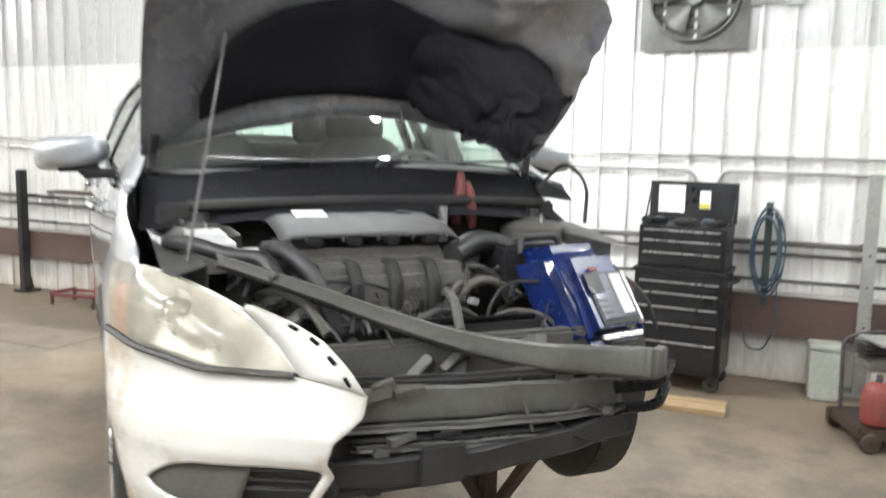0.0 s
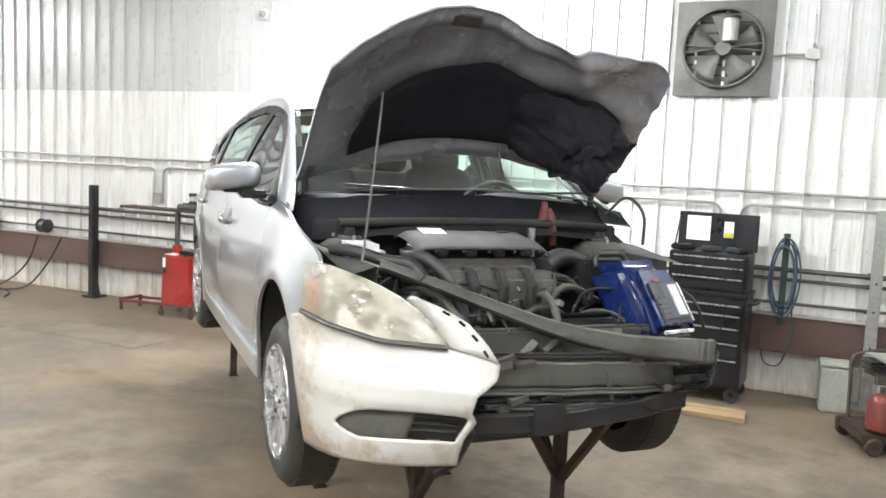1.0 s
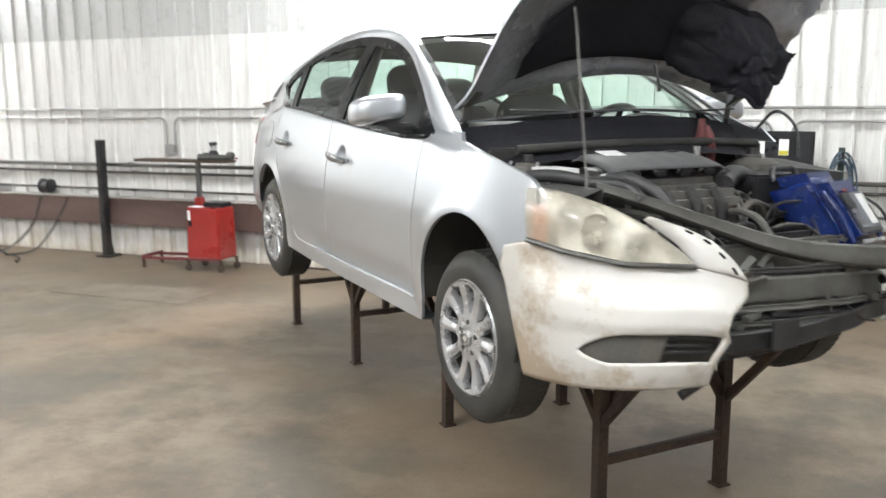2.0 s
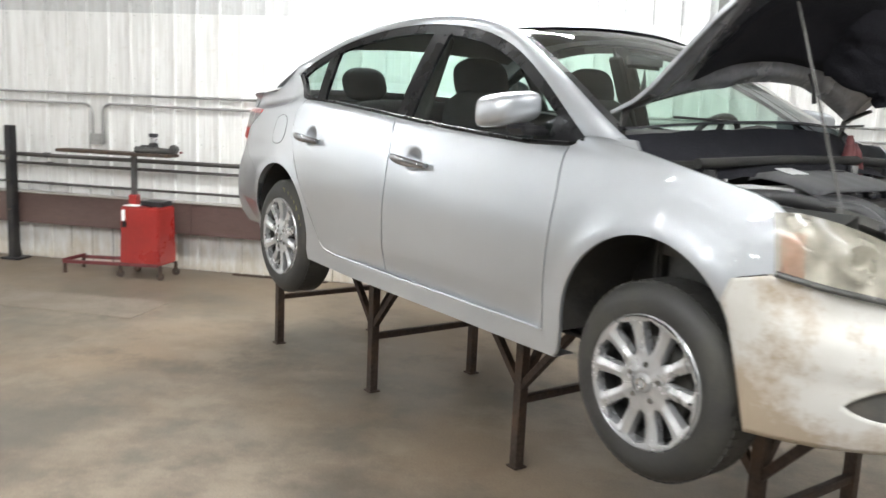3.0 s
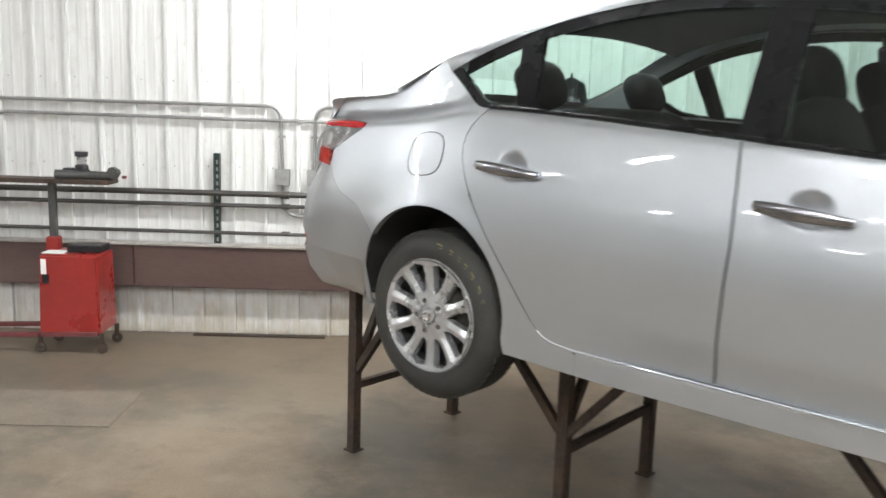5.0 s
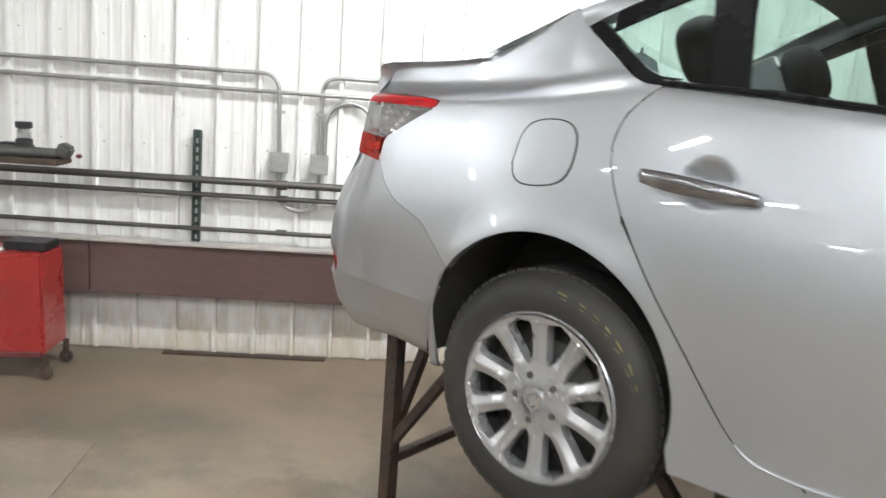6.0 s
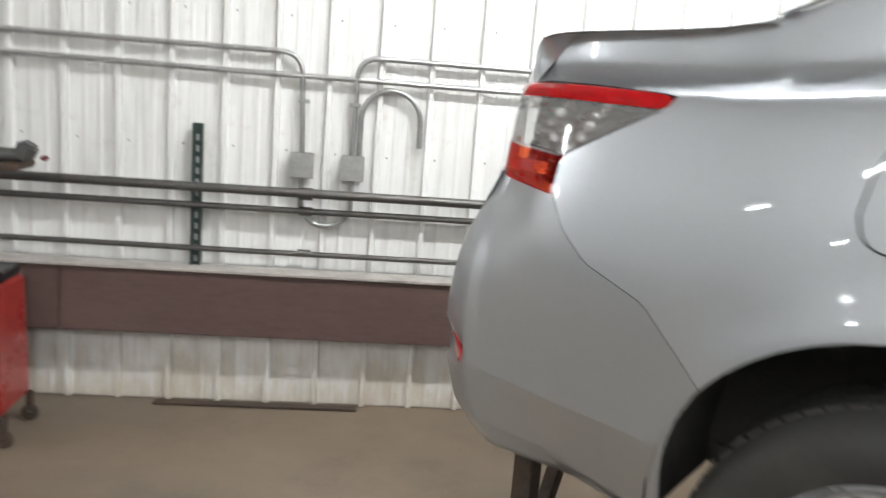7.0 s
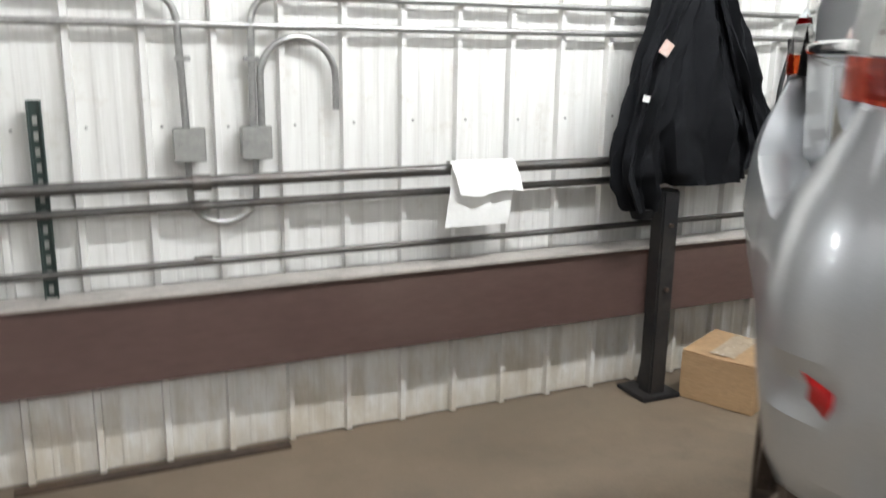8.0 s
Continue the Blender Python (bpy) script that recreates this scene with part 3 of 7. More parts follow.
def tube_light(hung=False):
    half_long = 1.2 if hung else 0.6
    t = thing("ceiling_light", (0, 0, 0), 0, "white twin-tube strip light on the ceiling", "ceiling light", "ceiling strip lights")
    bm = bmesh.new()
    add_box(bm, (2 * half_long + 0.04, 0.12, 0.05), (0, 0, 0.055), 0.006)
    part("housing", bm, CEILING, t)
    for x in (-0.75 * half_long, 0.75 * half_long):
        part("hanger", tube_mesh([(x, 0, 0.07), (x, 0, 1.05 if hung else 0.08)], 0.004, 6), BOXGREY, t, "thin hanger rod")
    for y in (-0.035, 0.035):
        part("tube", tube_mesh([(-half_long, y, 0.012), (half_long, y, 0.012)], 0.016, 10), WALL_GLOW if hung else ROOM_GLOW, t, "lit fluorescent tube")
    return t


HUNG = [(x, 4.75, 3.55) for x in (-17.0, -11.2, -2.75)]
# (-3.4, -2.2) and row y -1.0 are added lamps that brighten the car's side
FLUSH = [(x, y, TOP - .082) for x, y in ((-15.4, .3), (-10.4, .3), (-3.4, -2.2))] + [(0.9, 0.3, TOP - .082)] + [(x, 4.4, TOP - .082) for x in (1.9, 3.6)] + [(x, y, TOP - .082) for y in (-3.4, -8.2) for x in (-18.6, -14.2, -10.4, -5.9, -2.2, 1.4)] + [(x, -1.0, TOP - .082) for x in (-7.2, -5.6, -4.2, -2.6, -0.7, 1.2)]
first, second = tube_light(True), tube_light()
first.matrix_basis, second.matrix_basis = pose(*HUNG[0]), pose(*FLUSH[0])
for at in HUNG[1:]:
    copy_thing(first, pose(*at))
for at in FLUSH[1:]:
    copy_thing(second, pose(*at))

# ---- along the wall: board, rails, conduits ----


def long_board():
    t = thing("guard_board", (0, 6.545, 0), 0, "long brown painted guard board along the wall", "guard board", kind="structure")
    x = X0
    k = 0
    while x < X1:
        x2 = min(x + 3.66, X1)
        part("board", box_mesh((x2 - x - 0.004, 0.045, 0.298), ((x + x2) / 2, 0.0, 0.516), 0.004), BROWN, t)
        part("ledge", box_mesh((x2 - x - 0.004, 0.13, 0.012), ((x + x2) / 2, 0.025, 0.672), 0.002), LEDGE, t, "dusty pale top ledge")
        x, k = x2, k + 1
    return t


long_board()


def rail(name, z, y, r, label, material=PIPE, xa=X0 + 0.1, xb=X1 - 0.1):
    t = thing(name, (0, y, z), 0, label, "pipe rail", "wall rails", "structure")
    xs = list(np.arange(xa, xb, 2.6)) + [xb]
    bm = bmesh.new()
    pts = [(x, 0, 0.004 * math.sin(1.7 * i + z * 9)) for i, x in enumerate(xs)]
    add_tube(bm, pts, r, 12)
    part("pipe", bm, material, t)
    for x in xs[1:-1]:
        part("coupling", tube_mesh([(x - 0.03, 0, 0), (x + 0.03, 0, 0)], r * 1.35, 12), material, t)
    return t


rail("upper_rail", 1.044, 6.545, 0.021, "dark steel pipe rail along the wall")
rail("middle_rail", 0.958, 6.59, 0.015, "dark steel pipe rail along the wall")
rail("lower_rail", 0.762, 6.59, 0.013, "dark steel pipe rail along the wall")

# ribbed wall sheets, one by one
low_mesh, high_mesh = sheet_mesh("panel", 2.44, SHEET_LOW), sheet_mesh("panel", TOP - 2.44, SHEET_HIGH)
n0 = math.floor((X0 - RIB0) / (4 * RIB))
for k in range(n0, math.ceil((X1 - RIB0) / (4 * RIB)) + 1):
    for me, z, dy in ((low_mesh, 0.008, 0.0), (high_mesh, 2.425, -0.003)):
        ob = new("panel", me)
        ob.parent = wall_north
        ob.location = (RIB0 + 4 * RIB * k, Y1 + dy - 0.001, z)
bm = bmesh.new()
for k in range(int((X0 - RIB0) / RIB), int((X1 - RIB0) / RIB)):
    for z in (0.62, 1.222, 1.815, 2.40, 3.0, 3.6):
        x = RIB0 + RIB * k + 0.06 + 0.004 * math.sin(k * 3.1 + z)
        add_box(bm, (0.010, 0.006, 0.010), (x, Y1 - 0.004, z + 0.004 * math.sin(k * 1.3)), 0.002, seg=1)
screws = part("screw_heads", bm, BOXGREY, wall_north, "sheet-metal screw heads")
screws["kind"] = "stuff"


def conduit(name, pts, r, label, z_clips=()):
    t = thing(name, (0, 0, 0), 0, label, "conduit", "wall conduits")
    part("pipe", tube_mesh(bent(pts, 0.10, 8), r, 12), CONDUIT, t)
    for c in z_clips:
        part("clip", box_mesh((0.05, 0.03, 0.018), c, 0.003), CONDUIT, t)
    return t


YC = 6.615
conduit("upper_conduit", [(-9.6, YC, 1.655), (-6.44, YC, 1.655), (-4.345, YC, 1.66), (-4.33, YC, 1.22)], 0.0125, "grey metal conduit run along the wall", [(-4.33, YC, 1.45), (-5.5, YC, 1.655), (-7.9, YC, 1.655)])
conduit("upper_conduit", [(-4.105, YC, 1.22), (-4.10, YC, 1.66), (-3.0, YC, 1.66), (-0.85, YC, 1.655), (3.8, YC, 1.65)], 0.0125, "grey metal conduit run along the wall", [(-4.103, YC, 1.45), (-2.2, YC, 1.66), (0.6, YC, 1.655)])
conduit("lower_conduit", [(-9.6, YC, 1.56), (-6.445, YC, 1.56), (-6.44, YC, 1.26)], 0.0125, "grey metal conduit bending down to a box")
conduit("lower_conduit", [(-6.335, YC, 1.26), (-6.33, YC, 1.565), (-4.7, YC, 1.56), (-2.4, YC, 1.56), (-0.27, YC, 1.545), (-0.25, YC, 1.30)], 0.0125, "grey metal conduit run along the wall", [(-5.2, YC, 1.56), (-3.3, YC, 1.56), (-1.2, YC, 1.55)])
conduit("lower_conduit", [(-0.12, YC, 1.30), (-0.10, YC, 1.545), (3.8, YC, 1.53)], 0.0125, "grey metal conduit run along the wall")


def arch_pts(xa, xb, z, top, n=14, zend=None):
    c, r = (xa + xb) / 2, (xb - xa) / 2
    pts = [(c - r * math.cos(math.pi * k / n), YC, top - r + r * math.sin(math.pi * k / n)) for k in range(n + 1)]
    return [(xa, YC, z)] + pts + [(xb, YC, zend or z)]


t = thing("hooked_conduit", (0, 0, 0), 0, "grey conduit bent over like a cane above a box", "conduit", "wall conduits")
part("pipe", tube_mesh(arch_pts(-4.075, -3.806, 1.22, 1.525, 14, 1.275), 0.0125, 12), CONDUIT, t)
t = thing("looped_conduit", (0, 0, 0), 0, "grey flexible conduit looping below two boxes", "conduit", "wall conduits")
part("pipe", tube_mesh([(-4.33 + 0.115 * (1 - math.cos(math.pi * k / 14)), YC, 1.0 - 0.11 * math.sin(math.pi * k / 14) + (0.12 if k in (0, 14) else 0)) for k in range(15)], 0.012, 12), CONDUIT, t)


def wall_box(x, z, w=0.098, h=0.11):
    t = thing("junction_box", (x, 6.60, z), 0, "square grey metal electrical box on the wall", "junction box", "electrical boxes")
    part("body", box_mesh((w, 0.055, h), (0, 0.012, 0), 0.005), BOXGREY, t)
    part("cover", box_mesh((w + 0.006, 0.006, h + 0.006), (0, -0.020, 0), 0.003), BOXGREY, t, "flat grey cover plate")
    for dx in (-0.03, 0.03):
        part("screw", box_mesh((0.008, 0.004, 0.008), (dx, -0.0245, 0.0), 0.002), CONDUIT, t)
    return t


wall_box(-4.325, 1.167)
wall_box(-4.10, 1.168)
wall_box(-6.39, 1.225, 0.11, 0.10)

# ---- the wrecked car, on steel stands; x forward, y to its left, z up from the floor ----
CAR_AT, CAR_TURN = (-1.742, 3.463, 0.0), -42.64
car = thing("car", CAR_AT, CAR_TURN, "silver sedan raised on steel stands, hood open, front torn off", "car")

PLAN = pchip([-2.23, -2.20, -2.155, -2.1, -1.8, -1.35, -0.6, 0.3, 1.0, 1.35, 1.7, 1.9, 2.05, 2.15], [.45, .60, .715, .785, .84, .88, .885, .885, .88, .885, .862, .82, .72, .55])
BELT = pchip([-2.3, -1.9, -1.6, -1.4, -1.15, -.8, -.13, .4, .95, 1.3, 2.1], [1.592, 1.598, 1.612, 1.632, 1.665, 1.64, 1.59, 1.555, 1.545, 1.52, 1.42])
SECT = pchip([.78, .86, .95, 1.05, 1.25, 1.40], [-.032, -.028, -.023, -.013, 0, 0])
TUCK = pchip([.78, .84, .872, .968, .985, 1.01], [0, .008, .020, .005, .002, 0])
SHELF = pchip([0, .012, .028, .050, .09, .2], [-.075, -.096, -.117, -.129, -.135, -.150])
SHOULDER = pchip([-.58, -.42, -.30, -.20, -.10, -.035, -.012, 0], [0, -.003, -.011, -.0255, -.0455, -.061, -.068, -.075])


def tucked(x):
    """How far the doors' lower edge is drawn in, along the car."""
    return min(1, max(0, (.90 - x) / .14)) * min(1, max(0, (x + .70) / .25))


def half(x, z):
    """Half the body's width at a place along it and a height."""
    s = z - BELT(x)
    if s > 0:
        ledge = min(1, max(0, (-1.15 - x) / .25))
        o = -.075 - .40 * s - .28 * s * s
        o += ledge * (SHELF(s) - o)
    else:
        o = SECT(z) + SHOULDER(s) - tucked(x) * TUCK(z)
    flare = 0.0
    for cx, cz in ((1.315, .93), (-1.365, .94)):
        r = math.hypot((x - cx) / .36, (z - cz) / .36)
        flare = max(flare, .008 * math.exp(-((r - 1.0) / .14) ** 2))
    dent = 0.0
    if s < 0:
        for hx, hz in ((-.985, 1.462), (-.01, 1.412)):
            q = ((x - hx) / .058) ** 2 + ((z - hz - .008) / .050) ** 2
            if q < 1:
                dent = max(dent, .030 * (1 - q) ** 1.1)
    return PLAN(x) + o + (flare if s < -.1 else 0.0) - dent


def skin_grid(g, side, out=0.0):
    return [[(p[0], side * (half(p[0], p[1]) + (out(p[0]) if callable(out) else out)), p[1]) for p in row] for row in g]


def add_panel(bm, g, side, out=0.0, gap=0.0025, lip=0.014, skip=None):
    """A body panel: skin, with its edges folded inwards."""
    g = np.array(g)
    n, m = g.shape[:2]
    if gap:
        h = g.copy()
        for i in range(n):
            for j in range(m):
                if i in (0, n - 1) or j in (0, m - 1):
                    ii, jj = min(max(i, 1), n - 2), min(max(j, 1), m - 2)
                    d = g[ii, jj] - g[i, j]
                    h[i, j] += d / (np.linalg.norm(d) + 1e-9) * gap
        g = h
    pts = skin_grid(g, side, out)
    vs = grid_faces(bm, pts, flip=side > 0, skip=skip)
    if lip:
        ring = [vs[i][0] for i in range(n)] + [vs[n - 1][j] for j in range(1, m)] + [vs[i][m - 1] for i in range(n - 2, -1, -1)] + [vs[0][j] for j in range(m - 2, 0, -1)]
        inner = [bm.verts.new(v.co + Vector((0, -side * lip, 0))) for v in ring]
        for k in range(len(ring)):
            a, b = k, (k + 1) % len(ring)
            q = [ring[a], ring[b], inner[b], inner[a]]
            bm.faces.new(q if side > 0 else q[::-1])
    return vs


def even_normals(ob, side):
    """Shading normals straight from the body's form, so that joined patches show no seam."""
    out = []
    for v in ob.data.vertices:
        x, z, e = v.co.x, v.co.z, .004
        n = Vector((-(half(x + e, z) - half(x - e, z)) / (2 * e), side, -(half(x, z + e) - half(x, z - e)) / (2 * e)))
        out.append(n.normalized())
    ob.data.normals_split_custom_set_from_vertices(out)


def panel(name, g, side, material, label="", out=0.0, gap=0.0025, lip=0.014):
    bm = bmesh.new()
    add_panel(bm, g, side, out, gap, lip)
    bmesh.ops.recalc_face_normals(bm, faces=bm.faces)
    return part(name, bm, material, car, label, sharp=50)


def arc(cx, cz, rx, rz, a0, a1, n=22):
    return [(cx + rx * math.cos(radians(a0 + (a1 - a0) * k / (n - 1))), cz + rz * math.sin(radians(a0 + (a1 - a0) * k / (n - 1)))) for k in range(n)]


ARCH_F = arc(1.315, .925, .352, .352, 35, 186)
ARCH_R = arc(-1.365, .945, .372, .36, -12, 143)
SEAM_F = rounded([(.860, .862), (.870, 1.04), (.896, 1.32), (.886, 1.49), (.905, 1.535)], 1)
SEAM_B = [(-.232, .878), (-.218, 1.14), (-.208, 1.30), (-.213, 1.45), (-.225, 1.598)]
SEAM_R = rounded([(-.70, .886), (-.78, .893), (-.825, .905), (-.862, .936), (-.897, .978), (-1.0, 1.13), (-1.113, 1.285), (-1.188, 1.41), (-1.226, 1.51), (-1.21, 1.59), (-1.165, 1.64), (-1.13, 1.667)], 1)
BELT_F = [(.905, 1.535), (.68, 1.532), (.42, 1.548), (.12, 1.568), (-.225, 1.598)]
BELT_R = [(-.225, 1.598), (-.63, 1.634), (-.90, 1.655), (-1.13, 1.667)]
DLO_TOP = rounded([(.957, 1.568), (.867, 1.626), (.626, 1.782), (.358, 1.918), (.074, 2.000), (-.244, 2.036), (-.50, 2.040), (-.79, 2.008), (-1.02, 1.956), (-1.25, 1.862), (-1.378, 1.80)], 2)
EDGE = [(1.20, .78, 1.535), (1.0, .725, 1.618), (.75, .675, 1.765), (.5, .63, 1.900), (.30, .59, 1.998), (.05, .555, 2.058), (-.25, .535, 2.086), (-.55, .53, 2.082), (-.85, .54, 2.046), (-1.1, .585, 1.980), (-1.3, .67, 1.895), (-1.41, .728, 1.845)]
EDGE = rounded(EDGE, 2)

FENDER = relaxed(coons(ARCH_F + [(.955, .812), (.942, .790), (.864, .786)],
               rounded([(1.735, 1.402), (1.70, 1.432), (1.5, 1.478), (1.3, 1.520), (1.12, 1.555), (.95, 1.553), (.905, 1.535)], 1),
               [ARCH_F[0], (1.64, 1.205), (1.765, 1.238), (1.752, 1.32), (1.735, 1.402)],
               [(.864, .786)] + list(map(tuple, SEAM_F)), 44, 26))
DOOR_F = coons([(.860, .862), (.3, .868), (-.232, .878)], BELT_F, SEAM_F, SEAM_B, 110, 80)
DOOR_R = coons([(-.232, .878), (-.5, .881), (-.70, .886)], BELT_R, SEAM_B, SEAM_R, 100, 80)
SEAM_PTS = [(-.70, .803), (-.70, .882)] + list(map(tuple, SEAM_R[1:]))
low_seam, high_seam = [p for p in SEAM_PTS if p[1] <= 1.36], [p for p in SEAM_PTS if p[1] >= 1.36]
turn_at = (-1.163, 1.36)
ARCH_LOW, ARCH_HIGH = arc(-1.365, .945, .372, .36, -12, 62, 16), arc(-1.365, .945, .372, .36, 62, 143, 18)
QUARTER_FRONT = coons([(-.70, .803), (-.86, .809), (-.99, .815)], [turn_at, ARCH_HIGH[0]], low_seam + [turn_at], [(-.99, .815)] + ARCH_LOW, 14, 34)
QUARTER_LOW = coons(ARCH_HIGH, [(-1.13, 1.667), (-1.45, 1.632), (-1.793, 1.596)], [ARCH_HIGH[0], turn_at] + high_seam,
                    [ARCH_R[-1], (-1.78, 1.268), (-1.90, 1.311), (-1.957, 1.360), (-1.992, 1.417), (-1.986, 1.479), (-1.89, 1.531), (-1.806, 1.578), (-1.793, 1.596)], 40, 34)
QUARTER_HIGH = coons([(-1.13, 1.667), (-1.45, 1.632), (-1.793, 1.596), (-1.815, 1.601), (-1.95, 1.607), (-2.06, 1.608), (-2.10, 1.604)],
                     rounded([(-1.405, 1.848), (-1.494, 1.798), (-1.60, 1.748), (-1.71, 1.715), (-1.85, 1.706), (-2.03, 1.700)], 1),
                     rounded([(-1.13, 1.667), (-1.195, 1.672), (-1.28, 1.728), (-1.378, 1.80), (-1.405, 1.848)], 1),
                     [(-2.10, 1.604), (-2.075, 1.655), (-2.03, 1.700)], 48, 20)

for side in (-1, 1):
    if side < 0:
        panel("front_fender", FENDER, side, PAINT, "silver front fender")
    panel("front_door", DOOR_F, side, PAINT, "silver front door", gap=.0038)
    panel("rear_door", DOOR_R, side, PAINT, "silver rear door", gap=.0038)
    bm = bmesh.new()
    add_panel(bm, QUARTER_FRONT, side, gap=0.0, lip=0.0)
    add_panel(bm, QUARTER_LOW, side, gap=0.0, lip=0.0)
    add_panel(bm, QUARTER_HIGH, side, gap=0.0, lip=0.0)
    bmesh.ops.recalc_face_normals(bm, faces=bm.faces)
    even_normals(part("quarter_panel", bm, PAINT, car, "silver rear quarter panel", sharp=180), side)
    bm = bmesh.new()
    seam = resample([ARCH_R[-1], (-1.78, 1.268), (-1.90, 1.311), (-1.957, 1.360), (-1.990, 1.415)], 24)
    add_tube(bm, [(p[0], side * (half(*p) - .0006), p[1]) for p in seam], .001, 6)
    part("bumper_seam", bm, DARK, car, "dark seam along the bumper")
    bm = bmesh.new()
    rim = [(p[0], side * half(*p), p[1]) for p in [(-.985, .815)] + ARCH_R]
    grid_faces(bm, [[p, (p[0], p[1] - side * .03, p[2])] for p in rim])
    part("arch_lip", bm, PAINT, car, "silver arch lip")
    # root of the windshield pillar
    g = coons([(1.24, 1.50), (.90, 1.50)], [(1.18, 1.565), (1.0, 1.58), (.93, 1.556)], [(1.24, 1.50), (1.18, 1.565)], [(.90, 1.50), (.93, 1.556)], 12, 6)
    panel("pillar_root", g, side, PAINT, "silver root of the windshield pillar", -.004, 0)
    # sill under the doors
    bm = bmesh.new()
    g = coons([(.935, .782), (.3, .792), (-.6, .80), (-.699, .803)], [(.862, .866), (.3, .872), (-.6, .884), (-.699, .886)], [(.935, .782), (.90, .82), (.862, .866)], [(-.699, .803), (-.699, .886)], 40, 10)
    grid = [[(x, side * (PLAN(x) + SECT(z) + .003 * tucked(x) - .004 * max(0, (z - .862) / .02) ** 2 * tucked(x)), z) for x, z in row] for row in g]
    vs = grid_faces(bm, grid, flip=side > 0)
    inner = [[(p[0], p[1] - side * .10, p[2]) for p in (row[0], row[-1])] for row in grid]
    grid_faces(bm, [[grid[i][0], inner[i][0]] for i in range(40)])
    grid_faces(bm, [[grid[i][-1], inner[i][1]] for i in range(40)])
    bmesh.ops.recalc_face_normals(bm, faces=bm.faces)
    part("sill", bm, PAINT, car, "silver sill under the doors")
    lip = resample([(.84, .868), (.3, .8725), (-.6, .8845), (-.70, .886)] + [tuple(p) for p in SEAM_R if .886 < p[1] < .94], 60)
    bm = bmesh.new()
    add_tube(bm, [(p[0], side * (PLAN(p[0]) + SECT(p[1]) - .001), p[1]) for p in lip], .005, 8)
    part("sill_lip", bm, PAINT, car, "bright lip along the sill")
    # pillar and roof rail over the side windows
    bm = bmesh.new()
    low = np.array([(p[0], side * half(p[0], p[1]), p[1]) for p in resample(DLO_TOP, 60)])
    high = resample([(x, side * y, z) for x, y, z in EDGE], 60)
    rows = []
    for k in range(7):
        t = k / 6
        q = (1 - t) * low + t * high
        q[:, 2] += .016 * math.sin(math.pi * t)
        q[:, 1] += side * .012 * math.sin(math.pi * t)
        rows.append(q)
    grid_faces(bm, [[rows[k][i] for k in range(7)] for i in range(60)], side < 0)
    inner = [[low[i], low[i] + np.array((0, -side * .035, -.012))] for i in range(60)]
    grid_faces(bm, inner, side > 0)
    bmesh.ops.recalc_face_normals(bm, faces=bm.faces)
    part("roof_rail", bm, PAINT, car, "silver roof rail and windshield pillar")


def bowed(low_pts, n, crown, bow, z_bow=0.0):
    """A surface across the car between its two upper edges: rows of edge points, with crown and bow at the middle."""
    rows = []
    for k, (x, y, z) in enumerate(low_pts):
        f = k / (len(low_pts) - 1)
        c, b = crown(f), bow(f)
        row = []
        for j in range(n):
            s = -1 + 2 * j / (n - 1)
            w = 1 - s * s
            row.append((x + b * w, y * s, z + c * w))
        rows.append(row)
    return rows


def sheet(name, pts, material, label="", thick=0.0, parent=None, sharp=50):
    bm = bmesh.new()
    grid_faces(bm, pts)
    bmesh.ops.recalc_face_normals(bm, faces=bm.faces)
    ob = part(name, bm, material, parent or car, label, sharp=sharp)
    if thick:
        m = ob.modifiers.new("thickness", "SOLIDIFY")
        m.thickness, m.offset = thick, 0
    return ob


EP = resample(EDGE, 140)
roof_edge = [p for p in EP if -1.12 <= p[0] <= .33]
sheet("roof", bowed(roof_edge, 21, lambda f: .032 + .02 * math.sin(math.pi * f), lambda f: .10 * max(0, 1 - 3 * f) - .05 * max(0, 3 * f - 2)), PAINT, "silver roof skin")
sheet("headliner", [[(x, y * .97, z - .03) for x, y, z in row] for row in bowed(roof_edge, 13, lambda f: .03 + .02 * math.sin(math.pi * f), lambda f: .08 * max(0, 1 - 3 * f))], HEADLINER, "pale headliner")
wind_edge = [p for p in EP if .325 <= p[0] <= 1.06]
ws = bowed([(p[0] + .002, p[1] - .006, p[2] - .006) for p in wind_edge], 25, lambda f: .050 * (1 - f) + .030 * f, lambda f: .20 * (1 - f) + .10 * f)
sheet("windshield", ws, WINDSHIELD, "clear tinted windshield").visible_shadow = False
for a, b in ((0, 1), (24, 23)):
    sheet("windshield_trim", [[(*row[a][:2], row[a][2] + .004), tuple(p + (q - p) * .42 + d for p, q, d in zip(row[a], row[b], (0, 0, .004)))] for row in ws], TRIM, "black edge band")
sheet("windshield_trim", [[(x, y, z + .004) for x, y, z in row] for row in ws[:2]], PAD, "black edge band")
back_edge = [p for p in EP if p[0] <= -1.115] + [(-1.54, .742, 1.782), (-1.67, .745, 1.727)]
rw = bowed(resample(back_edge, 14), 21, lambda f: .036 * (1 - f) + .012, lambda f: -.05 - .06 * f)
sheet("rear_window", [[(x, y * .93, z) for x, y, z in row] for row in rw], GLASS, "tinted rear window").visible_shadow = False
for side in (-1, 1):
    strip = [[(p[0], side * p[1] * q, p[2] + dz) for q, dz in ((1.0, .0), (.97, .004), (.92, .004))] for p in resample(back_edge, 14)]
    sheet("rear_pillar", strip, PAINT, "silver rear pillar edge")

